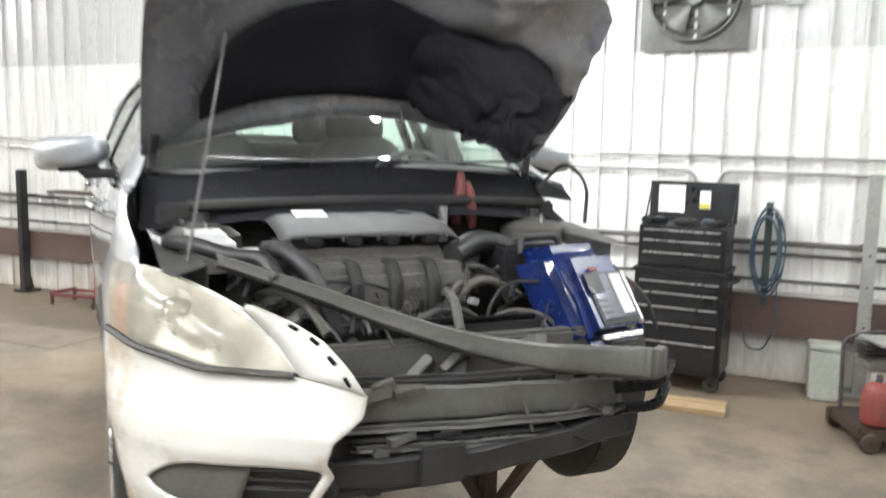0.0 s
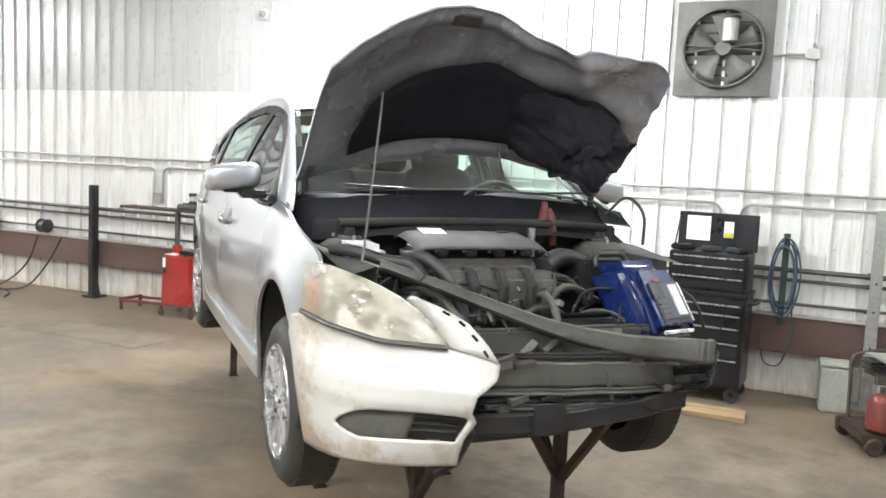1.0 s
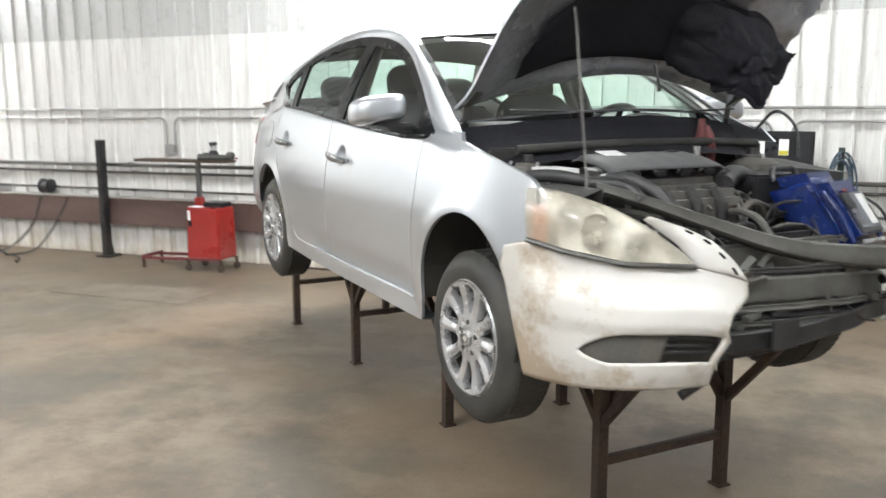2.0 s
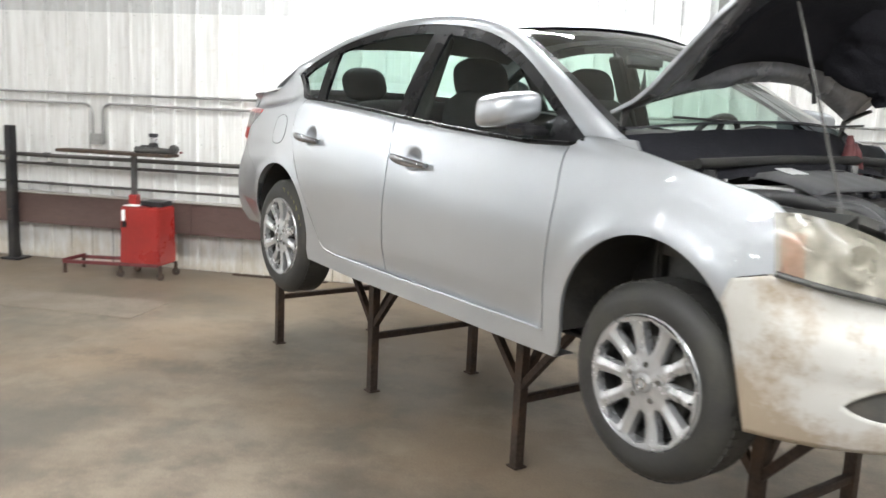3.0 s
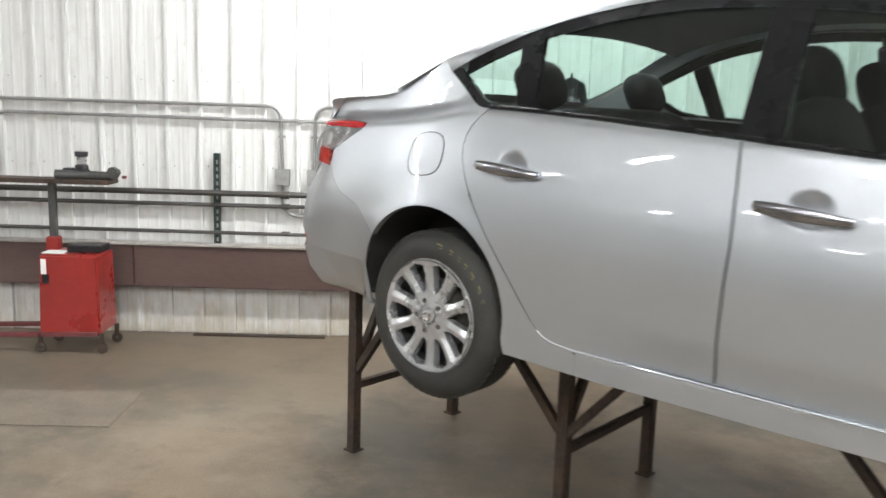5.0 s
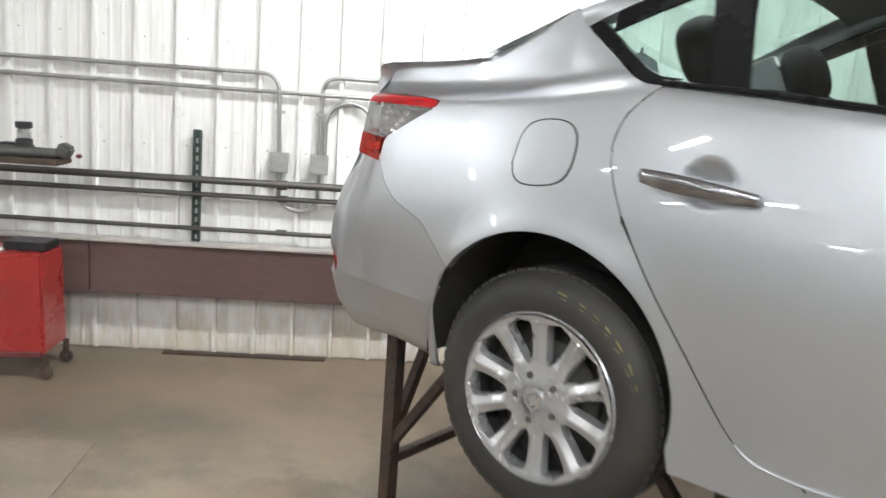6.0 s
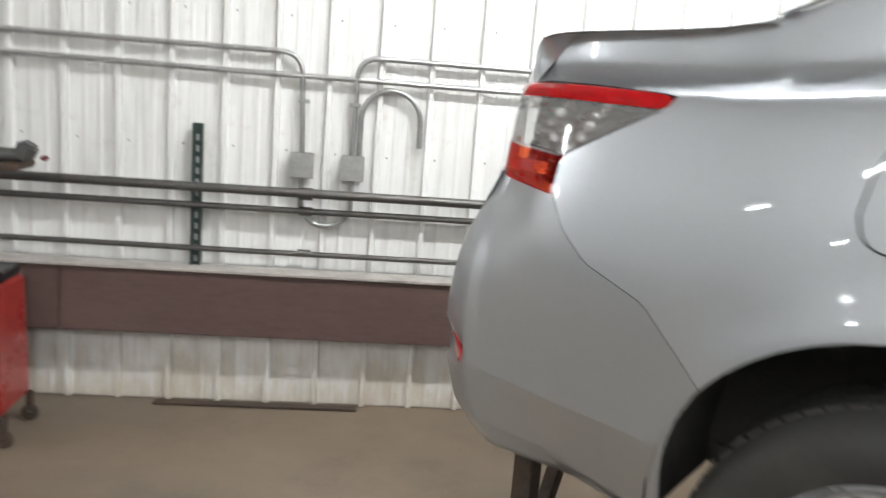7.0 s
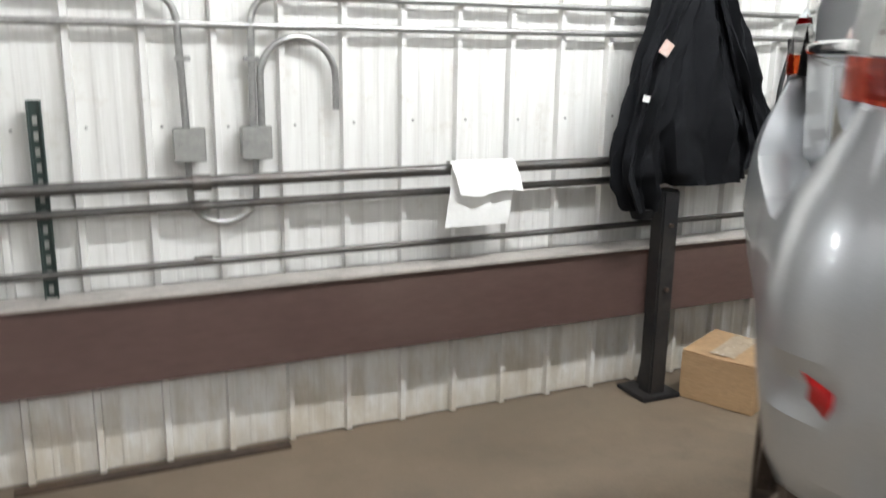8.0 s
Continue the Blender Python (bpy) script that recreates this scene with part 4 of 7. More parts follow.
deck = [(-1.67, .738, 1.718), (-1.8, .734, 1.703), (-1.95, .727, 1.699), (-2.05, .712, 1.694), (-2.10, .690, 1.684), (-2.132, .65, 1.664), (-2.142, .62, 1.635), (-2.140, .60, 1.59), (-2.134, .59, 1.52), (-2.126, .575, 1.385), (-2.123, .545, 1.27), (-2.120, .50, 1.195)]
lid_rows = bowed(resample(rounded(deck, 1), 70), 41, lambda f: .022 * max(0, 1 - 2 * f), lambda f: -.012 - .010 * min(1, 1.6 * f))


def sunk(x, y, z):
    """The wide recess pressed into the lid's upright face."""
    if x > -2.1 or z > 1.5:
        return (x, y, z)
    a = min(1, max(0, (.43 - abs(y)) / .045)) * min(1, max(0, (1.488 - z) / .022)) * min(1, max(0, (z - 1.185) / .05))
    return (x + .050 * a * a * (3 - 2 * a), y, z)


sheet("trunk_lid", [[sunk(*p) for p in row] for row in lid_rows], PAINT, "silver trunk lid")
part("recess_panel", box_mesh((.006, .34, .17), (-2.094, 0, 1.345), .004), DUSTY, car, "dull grey panel in the recess of the lid")
for side in (-1, 1):
    a = resample([(-2.03, half(-2.03, 1.70), 1.70), (-2.075, half(-2.075, 1.655), 1.655), (-2.10, half(-2.10, 1.604), 1.604), (-2.13, half(-2.13, 1.600), 1.600), (-2.172, half(-2.164, 1.584), 1.584)], 14)
    b = resample([(-2.048, .715, 1.694), (-2.10, .690, 1.684), (-2.132, .65, 1.664), (-2.142, .62, 1.635), (-2.141, .602, 1.588)], 14)
    sheet("rear_corner", [[(p[0], side * p[1], p[2] - .002), ((p[0] + q[0]) / 2 - .004, side * ((p[1] + q[1]) / 2 + .004), (p[2] + q[2]) / 2), (q[0], side * q[1], q[2] - .003)] for p, q in zip(a, b)], PAINT, "silver corner above the tail lamp")

# rear bumper
RP = pchip([0, .25, .5, .62, .7, .78, .88, 1.0], [-1.66, -1.87, -2.085, -2.190, -2.240, -2.250, -2.246, -2.238])
RQ = pchip([0, .25, .5, .62, .7, .78, .88, 1.0], [.872, .850, .802, .766, .722, .63, .40, 0.0])
RO = pchip([1.0, 1.14, 1.24, 1.30, 1.36, 1.40, 1.46], [0, .003, .015, .032, .060, .079, .102])
CREASE = pchip([0, .25, .5, .62, .7, 1], [1.044, 1.047, 1.054, 1.064, 1.070, 1.066])
FOOT = pchip([0, .12, .25, .5, .7, 1], [.862, .875, .895, .935, .950, .935])
BOTTOM = pchip([0, .12, .25, .5, .7, 1], [.866, .856, .854, .874, .902, .915])


def drawn_in(s, z):
    """How far the bumper turns in below its crease and again near its foot."""
    return .40 * min(1, .25 + 4 * s) * max(0, CREASE(s) - z) + .60 * max(0, FOOT(s) - z)


rows = []
for j in range(121):
    s = 1 - abs(j - 60) / 60
    sg = -1 if j <= 60 else 1
    x, y = RP(s), RQ(s)
    e = .001
    tx, ty = RP(min(1, s + e)) - RP(max(0, s - e)), RQ(min(1, s + e)) - RQ(max(0, s - e))
    ln = math.hypot(tx, ty)
    nx, ny = ty / ln, -tx / ln
    row = []
    for k in range(32):
        v = k / 31
        z0 = BOTTOM(s)
        z1 = pchip([0, .12, .3, .36, .45, .52, .72, .79, .87, 1], [1.20, 1.29, 1.385, 1.416, 1.426, 1.436, 1.425, 1.37, 1.235, 1.205])(s)
        cz = CREASE(s)
        z = z0 + (cz - z0) * k / 12 if k <= 12 else cz + (z1 - cz) * (k - 12) / 19
        o = RO(z) * pchip([0, .3, .6, 1], [.16, .50, .95, 1])(s)
        o += .007 * max(0, min(1, (v - .80) / .12)) if s < .6 else 0
        px, py = x - nx * o, y - ny * o
        near = max(0.0, min(1.0, (px + 2.15) / .13))
        py += near * (half(px, z) - .003 - py)
        under = drawn_in(s, z)
        soft = 1.0 - .45 * min(1, max(0, (s - .35) / .2))
        py, px = py - under * soft * (1 if s < .72 else .3), px + under * soft * (.25 if s < .4 else .8)
        px += .024 * math.exp(-((s - .650) / .066) ** 4 - ((z - 1.020 - .09 * s) / .030) ** 4)
        row.append((px, sg * max(0, py), z))
    # its top turns in below the trunk lid
    px, py, z = row[-1]
    into = min(1, max(0, (s - .66) / .12))
    row.append((px + .006 + into * max(0, -2.185 - px), py, z + .004))
    row.append((px + .012 + into * max(0, -2.13 - px), py * .99, z + .002))
    rows.append(row)
# its front edge follows the wheel arch
for j in list(range(6)) + list(range(115, 121)):
    d, sg = min(j, 120 - j), -1 if j < 60 else 1
    for k in range(34):
        x, y, z = rows[j][k]
        q = max(-1, min(1, (z - .945) / .36))
        edge = -1.365 - .372 * math.sqrt(1 - q * q)
        x = edge + (x - edge) * d / 6.0
        rows[j][k] = (x, sg * (half(x, z) - .003 - drawn_in(d / 60, z)), z)
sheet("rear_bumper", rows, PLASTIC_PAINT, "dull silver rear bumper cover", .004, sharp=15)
for base_j, step in ((36.5, .5), (83.5, -.5)):
    g = []
    for u in range(6):
        f = base_j + step * u
        col = rows[int(f)] if f == int(f) else [tuple((a + b) / 2 for a, b in zip(p, q)) for p, q in zip(rows[int(f)], rows[int(f) + 1])]
        zs = [q[2] for q in col[:30]]
        g.append([(np.interp(z, zs, [q[0] for q in col[:30]]) - .002, np.interp(z, zs, [q[1] for q in col[:30]]), z) for z in (1.048 + .004 * u, 1.066 + .004 * u, 1.084 + .004 * u)])
    bm = bmesh.new()
    grid_faces(bm, g)
    bmesh.ops.recalc_face_normals(bm, faces=bm.faces)
    ob = part("rear_reflector", bm, RED_LENS, car, "red bumper reflector")
    m = ob.modifiers.new("thickness", "SOLIDIFY")
    m.thickness, m.offset = .006, 0

# tail lamps
for side in (-1, 1):
    lamp = part("tail_lamp", box_mesh((.10, .06, .10), (-2.03, side * .66, 1.53), .02), DARK, car, "tail lamp in red and clear plastic")

    def lens(name, g, material, label, back, out=.006):
        bm = bmesh.new()
        add_panel(bm, g, side, out, .001, .03)
        bmesh.ops.recalc_face_normals(bm, faces=bm.faces)
        ob = part(name, bm, material, lamp, label)
        ob.visible_shadow = False
        g = np.array(g)
        pts = []
        for a in range(g.shape[0]):
            row = []
            for b in range(g.shape[1]):
                x, z = g[a, b]
                flute = .006 * math.sin(a * 2.1 + b * .9) + .004 * math.sin(b * 2.6 - a)
                row.append((x + .030, side * (half(x, z) - .026 + flute), z))
            pts.append(row)
        sheet("reflector", pts, back, "fluted reflector", parent=ob, sharp=20)
        return ob

    def bowls(ob, spots, r):
        """Small concave mirrors behind a lens."""
        for x, z in spots:
            bm = lathe_mesh([(.001, .018), (r * .35, .016), (r * .7, .009), (r, 0)], 18)
            e = .01
            nrm = Vector((-(half(x + e, z) - half(x - e, z)) / (2 * e), 1, 0)).normalized()
            nrm = Vector((nrm.x, side * nrm.y, 0))
            bm.transform(Matrix.Translation(Vector((x, side * half(x, z), z)) - nrm * .012) @ (-nrm).to_track_quat("Y", "Z").to_matrix().to_4x4())
            part("mirror_bowl", bm, CHROME, ob, "small round mirror")
    mid_line = [(-1.812, 1.575), (-1.85, 1.575), (-1.96, 1.577), (-2.05, 1.578), (-2.11, 1.576), (-2.168, 1.566)]
    low_line = [(-1.992, 1.478), (-2.08, 1.486), (-2.178, 1.494)]
    lens("upper_lens", coons(mid_line, rounded([(-1.800, 1.596), (-1.822, 1.601), (-1.95, 1.606), (-2.06, 1.607), (-2.12, 1.602), (-2.162, 1.585)], 1), [mid_line[0], (-1.802, 1.579), (-1.797, 1.587), (-1.800, 1.596)], [mid_line[-1], (-2.166, 1.576), (-2.162, 1.585)], 28, 8), RED_LENS, "red upper lens", DARK)
    lens("clear_lens", coons([(-1.812, 1.570), (-1.90, 1.525)] + low_line, mid_line, [(-1.812, 1.570), mid_line[0]], [low_line[-1], mid_line[-1]], 26, 12), SMOKE_GLASS, "clear smoky middle lens", FLUTED, .003)
    low_lens = lens("lower_lens", coons([(-1.994, 1.412), (-2.08, 1.423), (-2.180, 1.438)], low_line, [(-1.994, 1.412), (-1.998, 1.45), (-1.992, 1.478)], [(-2.180, 1.438), low_line[-1]], 16, 8), RED_GLASS, "red lower lens", DARK)
    # added plate, tilted so a ceiling tube glints out through the red lens
    trough = [[(x, side * (half(x, 1.452) - .020 - .25 * dz), 1.452 + dz) for dz in (-.011, -.004, .004, .011)] for x in np.linspace(-2.026, -2.118, 12)]
    sheet("mirror_plate", trough, SATIN, "bright satin mirror", parent=low_lens)

# bright garnish across the trunk lid, over the recess
part("trunk_garnish", tube_mesh([(-2.158 + .13 * (y * y), y, 1.505) for y in np.linspace(-.44, .44, 15)], .015, 10), CHROME, car, "chrome bar across the trunk lid")

# side windows
for side in (-1, 1):
    DT = [tuple(p) for p in DLO_TOP]
    cut = lambda a, b: [p for p in DT if a <= p[0] <= b]
    front = coons([(.93, 1.546), (.5, 1.556), (-.12, 1.592)], [(.93, 1.576)] + cut(-.12, .92) + [(-.12, 2.02)], [(.93, 1.546), (.93, 1.576)], [(-.12, 1.592), (-.12, 2.02)], 24, 14)
    rear = coons([(-.24, 1.60), (-.6, 1.634), (-.965, 1.662)], [(-.24, 2.032)] + cut(-1.02, -.25) + [(-1.03, 1.951)], [(-.24, 1.60), (-.24, 2.032)], [(-.965, 1.662), (-1.03, 1.951)], 20, 12)
    quarter = coons([(-.985, 1.664), (-1.10, 1.668), (-1.195, 1.676), (-1.28, 1.732), (-1.37, 1.797)], [(-1.05, 1.938), (-1.15, 1.90), (-1.25, 1.858), (-1.37, 1.805)], [(-.985, 1.664), (-1.05, 1.938)], [(-1.37, 1.797), (-1.37, 1.805)], 14, 10)
    for name, g in (("front_door_glass", front), ("rear_door_glass", rear), ("quarter_glass", quarter)):
        sheet(name, skin_grid(g, side, -.012), GLASS, "tinted side glass").visible_shadow = False
    trims = bmesh.new()
    for g in (coons([(-.12, 1.593), (-.24, 1.60)], [(-.12, 2.0), (-.24, 2.013)], [(-.12, 1.593), (-.12, 2.0)], [(-.24, 1.60), (-.24, 2.013)], 4, 12),
              coons([(-.945, 1.660), (-1.025, 1.666)], [(-1.005, 1.955), (-1.09, 1.925)], [(-.945, 1.660), (-1.005, 1.955)], [(-1.025, 1.666), (-1.09, 1.925)], 3, 10),
              coons([(.78, 1.540), (.957, 1.548)], [(.78, 1.672), (.957, 1.568)], [(.78, 1.540), (.78, 1.672)], [(.957, 1.548), (.957, 1.568)], 5, 6)):
        add_panel(trims, g, side, -.004, 0, .02)
    low = resample(DLO_TOP, 60)
    inn = low.copy()
    inn[:, 1] -= .046
    add_panel(trims, [[low[i], (low[i] + inn[i]) / 2, inn[i]] for i in range(2, 58)], side, -.003, 0, .02)
    c_low = rounded([(-1.13, 1.667), (-1.195, 1.672), (-1.28, 1.728), (-1.378, 1.80)], 1)
    add_panel(trims, [[p, p + np.array((.032, .018))] for p in resample(c_low, 14)], side, -.003, 0, .02)
    bmesh.ops.recalc_face_normals(trims, faces=trims.faces)
    part("window_frame", trims, TRIM, car, "black window frame trim")
    belt = resample(BELT_F + BELT_R[1:], 50)
    bm = bmesh.new()
    add_tube(bm, [(p[0], side * (half(p[0], p[1]) + .002), p[1] + .006) for p in belt], .008, 8)
    part("belt_moulding", bm, TRIM, car, "black belt moulding")
    for nm, g in (("front_door_trim", DOOR_F), ("rear_door_trim", DOOR_R)):
        sheet(nm, skin_grid(g[::6, ::6], side, -.07), CABIN, "dark door trim")

# door handles
def door_handle(x, z, side):
    """A pull handle across the finger dent."""
    y = side * (half(x - .1, z) + .004)
    bm = bmesh.new()
    g = []
    for k in range(15):
        f = k / 14
        px = x - .128 + .256 * f
        out = .008 + .030 * math.sin(math.pi * min(1, .12 + f * .8)) ** .8
        w = .010 + .013 * math.sin(math.pi * (.15 + .75 * f)) * (1 - .35 * f)
        zc = z + .010 - .022 * f
        ring = []
        for a in range(10):
            t = 2 * math.pi * a / 10
            ring.append((px, y + side * (out + .008 * math.cos(t)), zc + w * math.sin(t)))
        g.append(ring + [ring[0]])
    grid_faces(bm, g)
    bm.faces.new([bm.verts.new(p) for p in g[0][:-1]])
    bm.faces.new([bm.verts.new(p) for p in g[-1][:-1]])
    bmesh.ops.recalc_face_normals(bm, faces=bm.faces)
    h = part("door_handle", bm, GRIP, car, "worn grey pull handle over a finger dent")
    bm = bmesh.new()
    add_tube(bm, [(x - .122, y + side * .004, z + .010), (x - .122, y + side * .030, z + .010)], .010, 12)
    part("lock_cap", bm, CHROME, h, "bright lock cap")
    part("handle_foot", box_mesh((.03, .02, .016), (x + .112, y + side * .004, z - .010), .004), PAINT, h)


for side in (-1, 1):
    door_handle(-.995, 1.462, side)
    door_handle(-.02, 1.412, side)

# fuel flap, outlined by its gap
fuel = rounded([(-1.478, 1.46), (-1.465, 1.545), (-1.42, 1.574), (-1.334, 1.576), (-1.297, 1.54), (-1.303, 1.46), (-1.334, 1.421), (-1.43, 1.409), (-1.468, 1.425), (-1.478, 1.46)], 2) + np.array((-.012, 0))
bm = bmesh.new()
add_tube(bm, [(p[0], -(half(p[0], p[1]) + .0004), p[1]) for p in fuel], .0017, 6)
part("fuel_flap_gap", bm, DARK, car, "dark gap round the fuel flap")
bm = bmesh.new()
c = np.array((-1.400, 1.492))
add_panel(bm, [[c + (p - c) * k for k in (.02, .3, .6, .8, .9, .965)] for p in resample(fuel, 40)], -1, .0022, 0, 0)
bmesh.ops.recalc_face_normals(bm, faces=bm.faces)
part("fuel_flap", bm, PAINT, car, "silver fuel flap")

# door mirrors
def mirror(side):
    bm = bmesh.new()
    bmesh.ops.create_uvsphere(bm, u_segments=28, v_segments=18, radius=1)
    for v in bm.verts:
        x, y, z = v.co
        x = math.copysign(abs(x) ** .7, x)
        y = math.copysign(abs(y) ** .5, y)
        z = math.copysign(abs(z) ** .55, z)
        if x < -.35:
            x = -.35 + (x + .35) * .25
        v.co = (.705 + .115 * x + .02 * y, side * (.945 + .122 * y), 1.645 + (.064 if z > 0 else .054) * z - .012 * y + .012 * x)
    m = part("door_mirror", bm, PAINT, car, "silver door mirror shell")
    bm = bmesh.new()
    add_box(bm, (.10, .13, .035), (.735, side * .86, 1.578), .012)
    add_box(bm, (.12, .15, .022), (.715, side * .925, 1.594), .010)
    part("mirror_foot", bm, DARK, m, "black mirror foot")
    part("mirror_glass", box_mesh((.006, .17, .085), (.658, side * .945, 1.643), .002), CHROME, m, "mirror glass")


mirror(-1)
mirror(1)

# front bumper cover: the right half only, torn off beside the middle
B_LEFT = [(1.70, -.83, .765), (1.672, -.858, .95), (1.64, -.870, 1.08), (1.612, -.876, 1.135), (1.64, -.874, 1.205)]
B_BOT = rounded([(1.70, -.83, .765), (1.80, -.82, .772), (1.94, -.785, .785), (2.06, -.70, .797), (2.13, -.58, .803), (2.165, -.45, .806)], 1)
B_TOP = [(1.64, -.874, 1.205), (1.765, -.862, 1.236), (1.88, -.805, 1.212), (2.02, -.668, 1.180), (2.126, -.474, 1.172), (2.165, -.39, 1.158), (2.185, -.327, 1.13)]
B_TEAR = [(2.165, -.45, .806), (2.176, -.452, .85), (2.18, -.44, .90), (2.187, -.405, .955), (2.196, -.425, .99), (2.20, -.41, 1.04), (2.198, -.375, 1.06), (2.196, -.34, 1.085), (2.185, -.327, 1.13)]
NU, NV = 56, 42
base = coons(B_BOT, B_TOP, B_LEFT, B_TEAR, NU, 60)


def bumper_point(u, v):
    a, b = u * (NU - 1), v * 59
    i, j = min(int(a), NU - 2), min(int(b), 58)
    fa, fb = a - i, b - j
    p = base[i, j] * (1 - fa) * (1 - fb) + base[i + 1, j] * fa * (1 - fb) + base[i, j + 1] * (1 - fa) * fb + base[i + 1, j + 1] * fa * fb
    q = base[min(i + 1, NU - 1), j] - base[max(i - 1, 0), j]
    n = Vector((-q[1], q[0], 0)).normalized()
    if n.x < 0 and n.y > 0:
        n = -n
    o = .030 * math.sin(math.pi * v) * min(1, u * 4)
    return Vector(p) + n * o


def v_fog(u):
    t = min(1, max(0, (u - .40) / .18))
    mid, hw = .30 + .04 * t, .004 + .115 * math.sin(t * math.pi / 2) ** .8
    return mid - hw, mid + hw * .95


rows, i0 = [], int(.40 * (NU - 1))
for i in range(NU):
    u = i / (NU - 1)
    a, b = v_fog(u)
    vs = list(np.linspace(0, a, 9)) + list(np.linspace(a, b, 9))[1:] + list(np.linspace(b, 1, 26))[1:]
    rows.append([bumper_point(u, v) for v in vs])
bm = bmesh.new()
grid_faces(bm, rows, skip=lambda i, j: i0 <= i < NU - 3 and 8 <= j < 16)
bmesh.ops.recalc_face_normals(bm, faces=bm.faces)
front_bumper = part("front_bumper", bm, BUMPER, car, "torn muddy white front bumper cover")
m = front_bumper.modifiers.new("thickness", "SOLIDIFY")
m.thickness, m.offset = .005, -1
inset = [[Vector(rows[i][j]) + Vector((-.045, .03, 0)) for j in range(7, 18)] for i in range(i0 - 1, NU - 1)]
cover = [[Vector(rows[i][j]) + Vector((-.012, .008, 0)) for j in range(7, 18)] for i in range(i0 - 1, i0 + 20)]
sheet("fog_cover", cover, POCKET, "dusty grey fog lamp cover", .006, front_bumper)
sheet("fog_grille", inset, POCKET, "dark lower grille pocket", parent=front_bumper)
for f in (.3, .55, .8):
    bm = bmesh.new()
    pts = []
    for i in range(i0 + 19, NU - 3):
        q = rows[i][8].lerp(rows[i][16], f)
        pts.append(q + Vector((-.022, .015, 0)))
    add_tube(bm, pts, .006, 6)
    part("grille_bar", bm, DARK, front_bumper, "black grille bar")

# head lamp
H_TOP = rounded([(1.735, -.848, 1.402), (1.80, -.80, 1.405), (1.90, -.69, 1.366), (1.98, -.585, 1.308), (2.06, -.52, 1.240), (2.122, -.478, 1.184)], 1)
H_BOT = [(1.765, -.864, 1.242), (1.88, -.808, 1.218), (2.02, -.672, 1.186), (2.122, -.478, 1.178)]
H_L = [(1.765, -.864, 1.242), (1.752, -.862, 1.32), (1.735, -.848, 1.402)]
H_R = [(2.122, -.478, 1.178), (2.122, -.478, 1.184)]
hl = coons(H_BOT, H_TOP, H_L, H_R, 30, 14)


def lamp_shift(d, bulge, u0=0, u1=30):
    out = []
    for i in range(u0, u1):
        row = []
        for j in range(14):
            w = math.sin(math.pi * j / 13) * math.sin(math.pi * min(1, .1 + i / 29))
            row.append(Vector(hl[i, j]) + Vector((.72, -.62, .25)) * (d + bulge * w))
        out.append(row)
    return out


lamp = sheet("head_lamp", lamp_shift(-.062, -.01), LAMP_BOWL, "hazed yellowed head lamp")
sheet("lens", lamp_shift(.004, .020), LAMP_CLEAR, "hazy clear lens", parent=lamp).visible_shadow = False
sheet("turn_reflector", [row[:10] for row in lamp_shift(-.004, .016, 1, 5)], AMBER, "amber turn reflector", parent=lamp)
for (i, j, r) in ((12, 7, .046), (19, 6, .036), (7, 8, .026)):
    c = Vector(hl[i, j]) + Vector((.72, -.62, .25)) * -.02
    bm = lathe_mesh([(.008, -.034), (r * .35, -.034), (r * .8, -.02), (r, .012), (r * 1.06, .012), (r * 1.1, -.03)], 28)
    bm.transform(Matrix.Translation(c) @ Vector((.72, -.62, .12)).to_track_quat("Y", "Z").to_matrix().to_4x4())
    part("lamp_bowl", bm, LAMP_BOWL, lamp, "round reflector bowl")
bm = bmesh.new()
add_tube(bm, [Vector(p) + Vector((.01, -.008, 0)) for p in resample(H_BOT, 20)], .009, 8)
part("lamp_edge", bm, BARE, lamp, "grey lower lamp edge")
# the filler between the lamp and the torn edge
inner = resample([(2.128, -.472, 1.173), (2.06, -.512, 1.245), (1.985, -.575, 1.312)], 12)
outer = resample([(2.188, -.330, 1.128), (2.165, -.365, 1.19), (2.12, -.412, 1.248), (2.07, -.47, 1.285), (2.0, -.552, 1.318)], 12)
sheet("grille_filler", [[inner[k], (inner[k] + outer[k]) / 2 + np.array((.010, -.004, .008)), outer[k]] for k in range(12)], BUMPER, "torn white filler beside the lamp", .006)
for k in (1, 3, 5, 7):
    d = Vector(outer[k + 1] - outer[k - 1])
    c = Vector(outer[k]).lerp(Vector(inner[k]), .16) + Vector((.70, -.60, .30)) * .010
    part("clip", box_mesh((.026, .010, .007), c, .001, d.to_track_quat("X", "Z").to_matrix()), TRIM, car, "black clip slot")

# ---- hood, thrown open and buckled ----
HR = rounded([(1.02, -.735, 1.645), (1.08, -.5, 1.72), (1.15, -.2, 1.785), (1.17, 0, 1.795), (1.15, .2, 1.785), (1.09, .5, 1.72), (1.05, .73, 1.655)], 1)
HF = [(1.62, -.755, 2.055), (1.66, -.66, 2.145), (1.67, -.52, 2.235), (1.66, -.38, 2.298), (1.635, -.24, 2.322), (1.61, -.10, 2.312), (1.60, .05, 2.25), (1.605, .20, 2.215), (1.60, .36, 2.20), (1.585, .52, 2.205), (1.565, .64, 2.20), (1.55, .71, 2.185), (1.53, .745, 2.13)]
HLs = rounded([(1.02, -.735, 1.645), (1.16, -.745, 1.70), (1.30, -.75, 1.825), (1.46, -.755, 1.965), (1.62, -.755, 2.055)], 1)
HRs = rounded([(1.05, .73, 1.655), (1.14, .745, 1.74), (1.30, .755, 1.87), (1.44, .75, 2.02), (1.53, .745, 2.13)], 1)
hg = coons(HR, HF, HLs, HRs, 61, 41)
OUT = Vector((-.70, 0, .714))


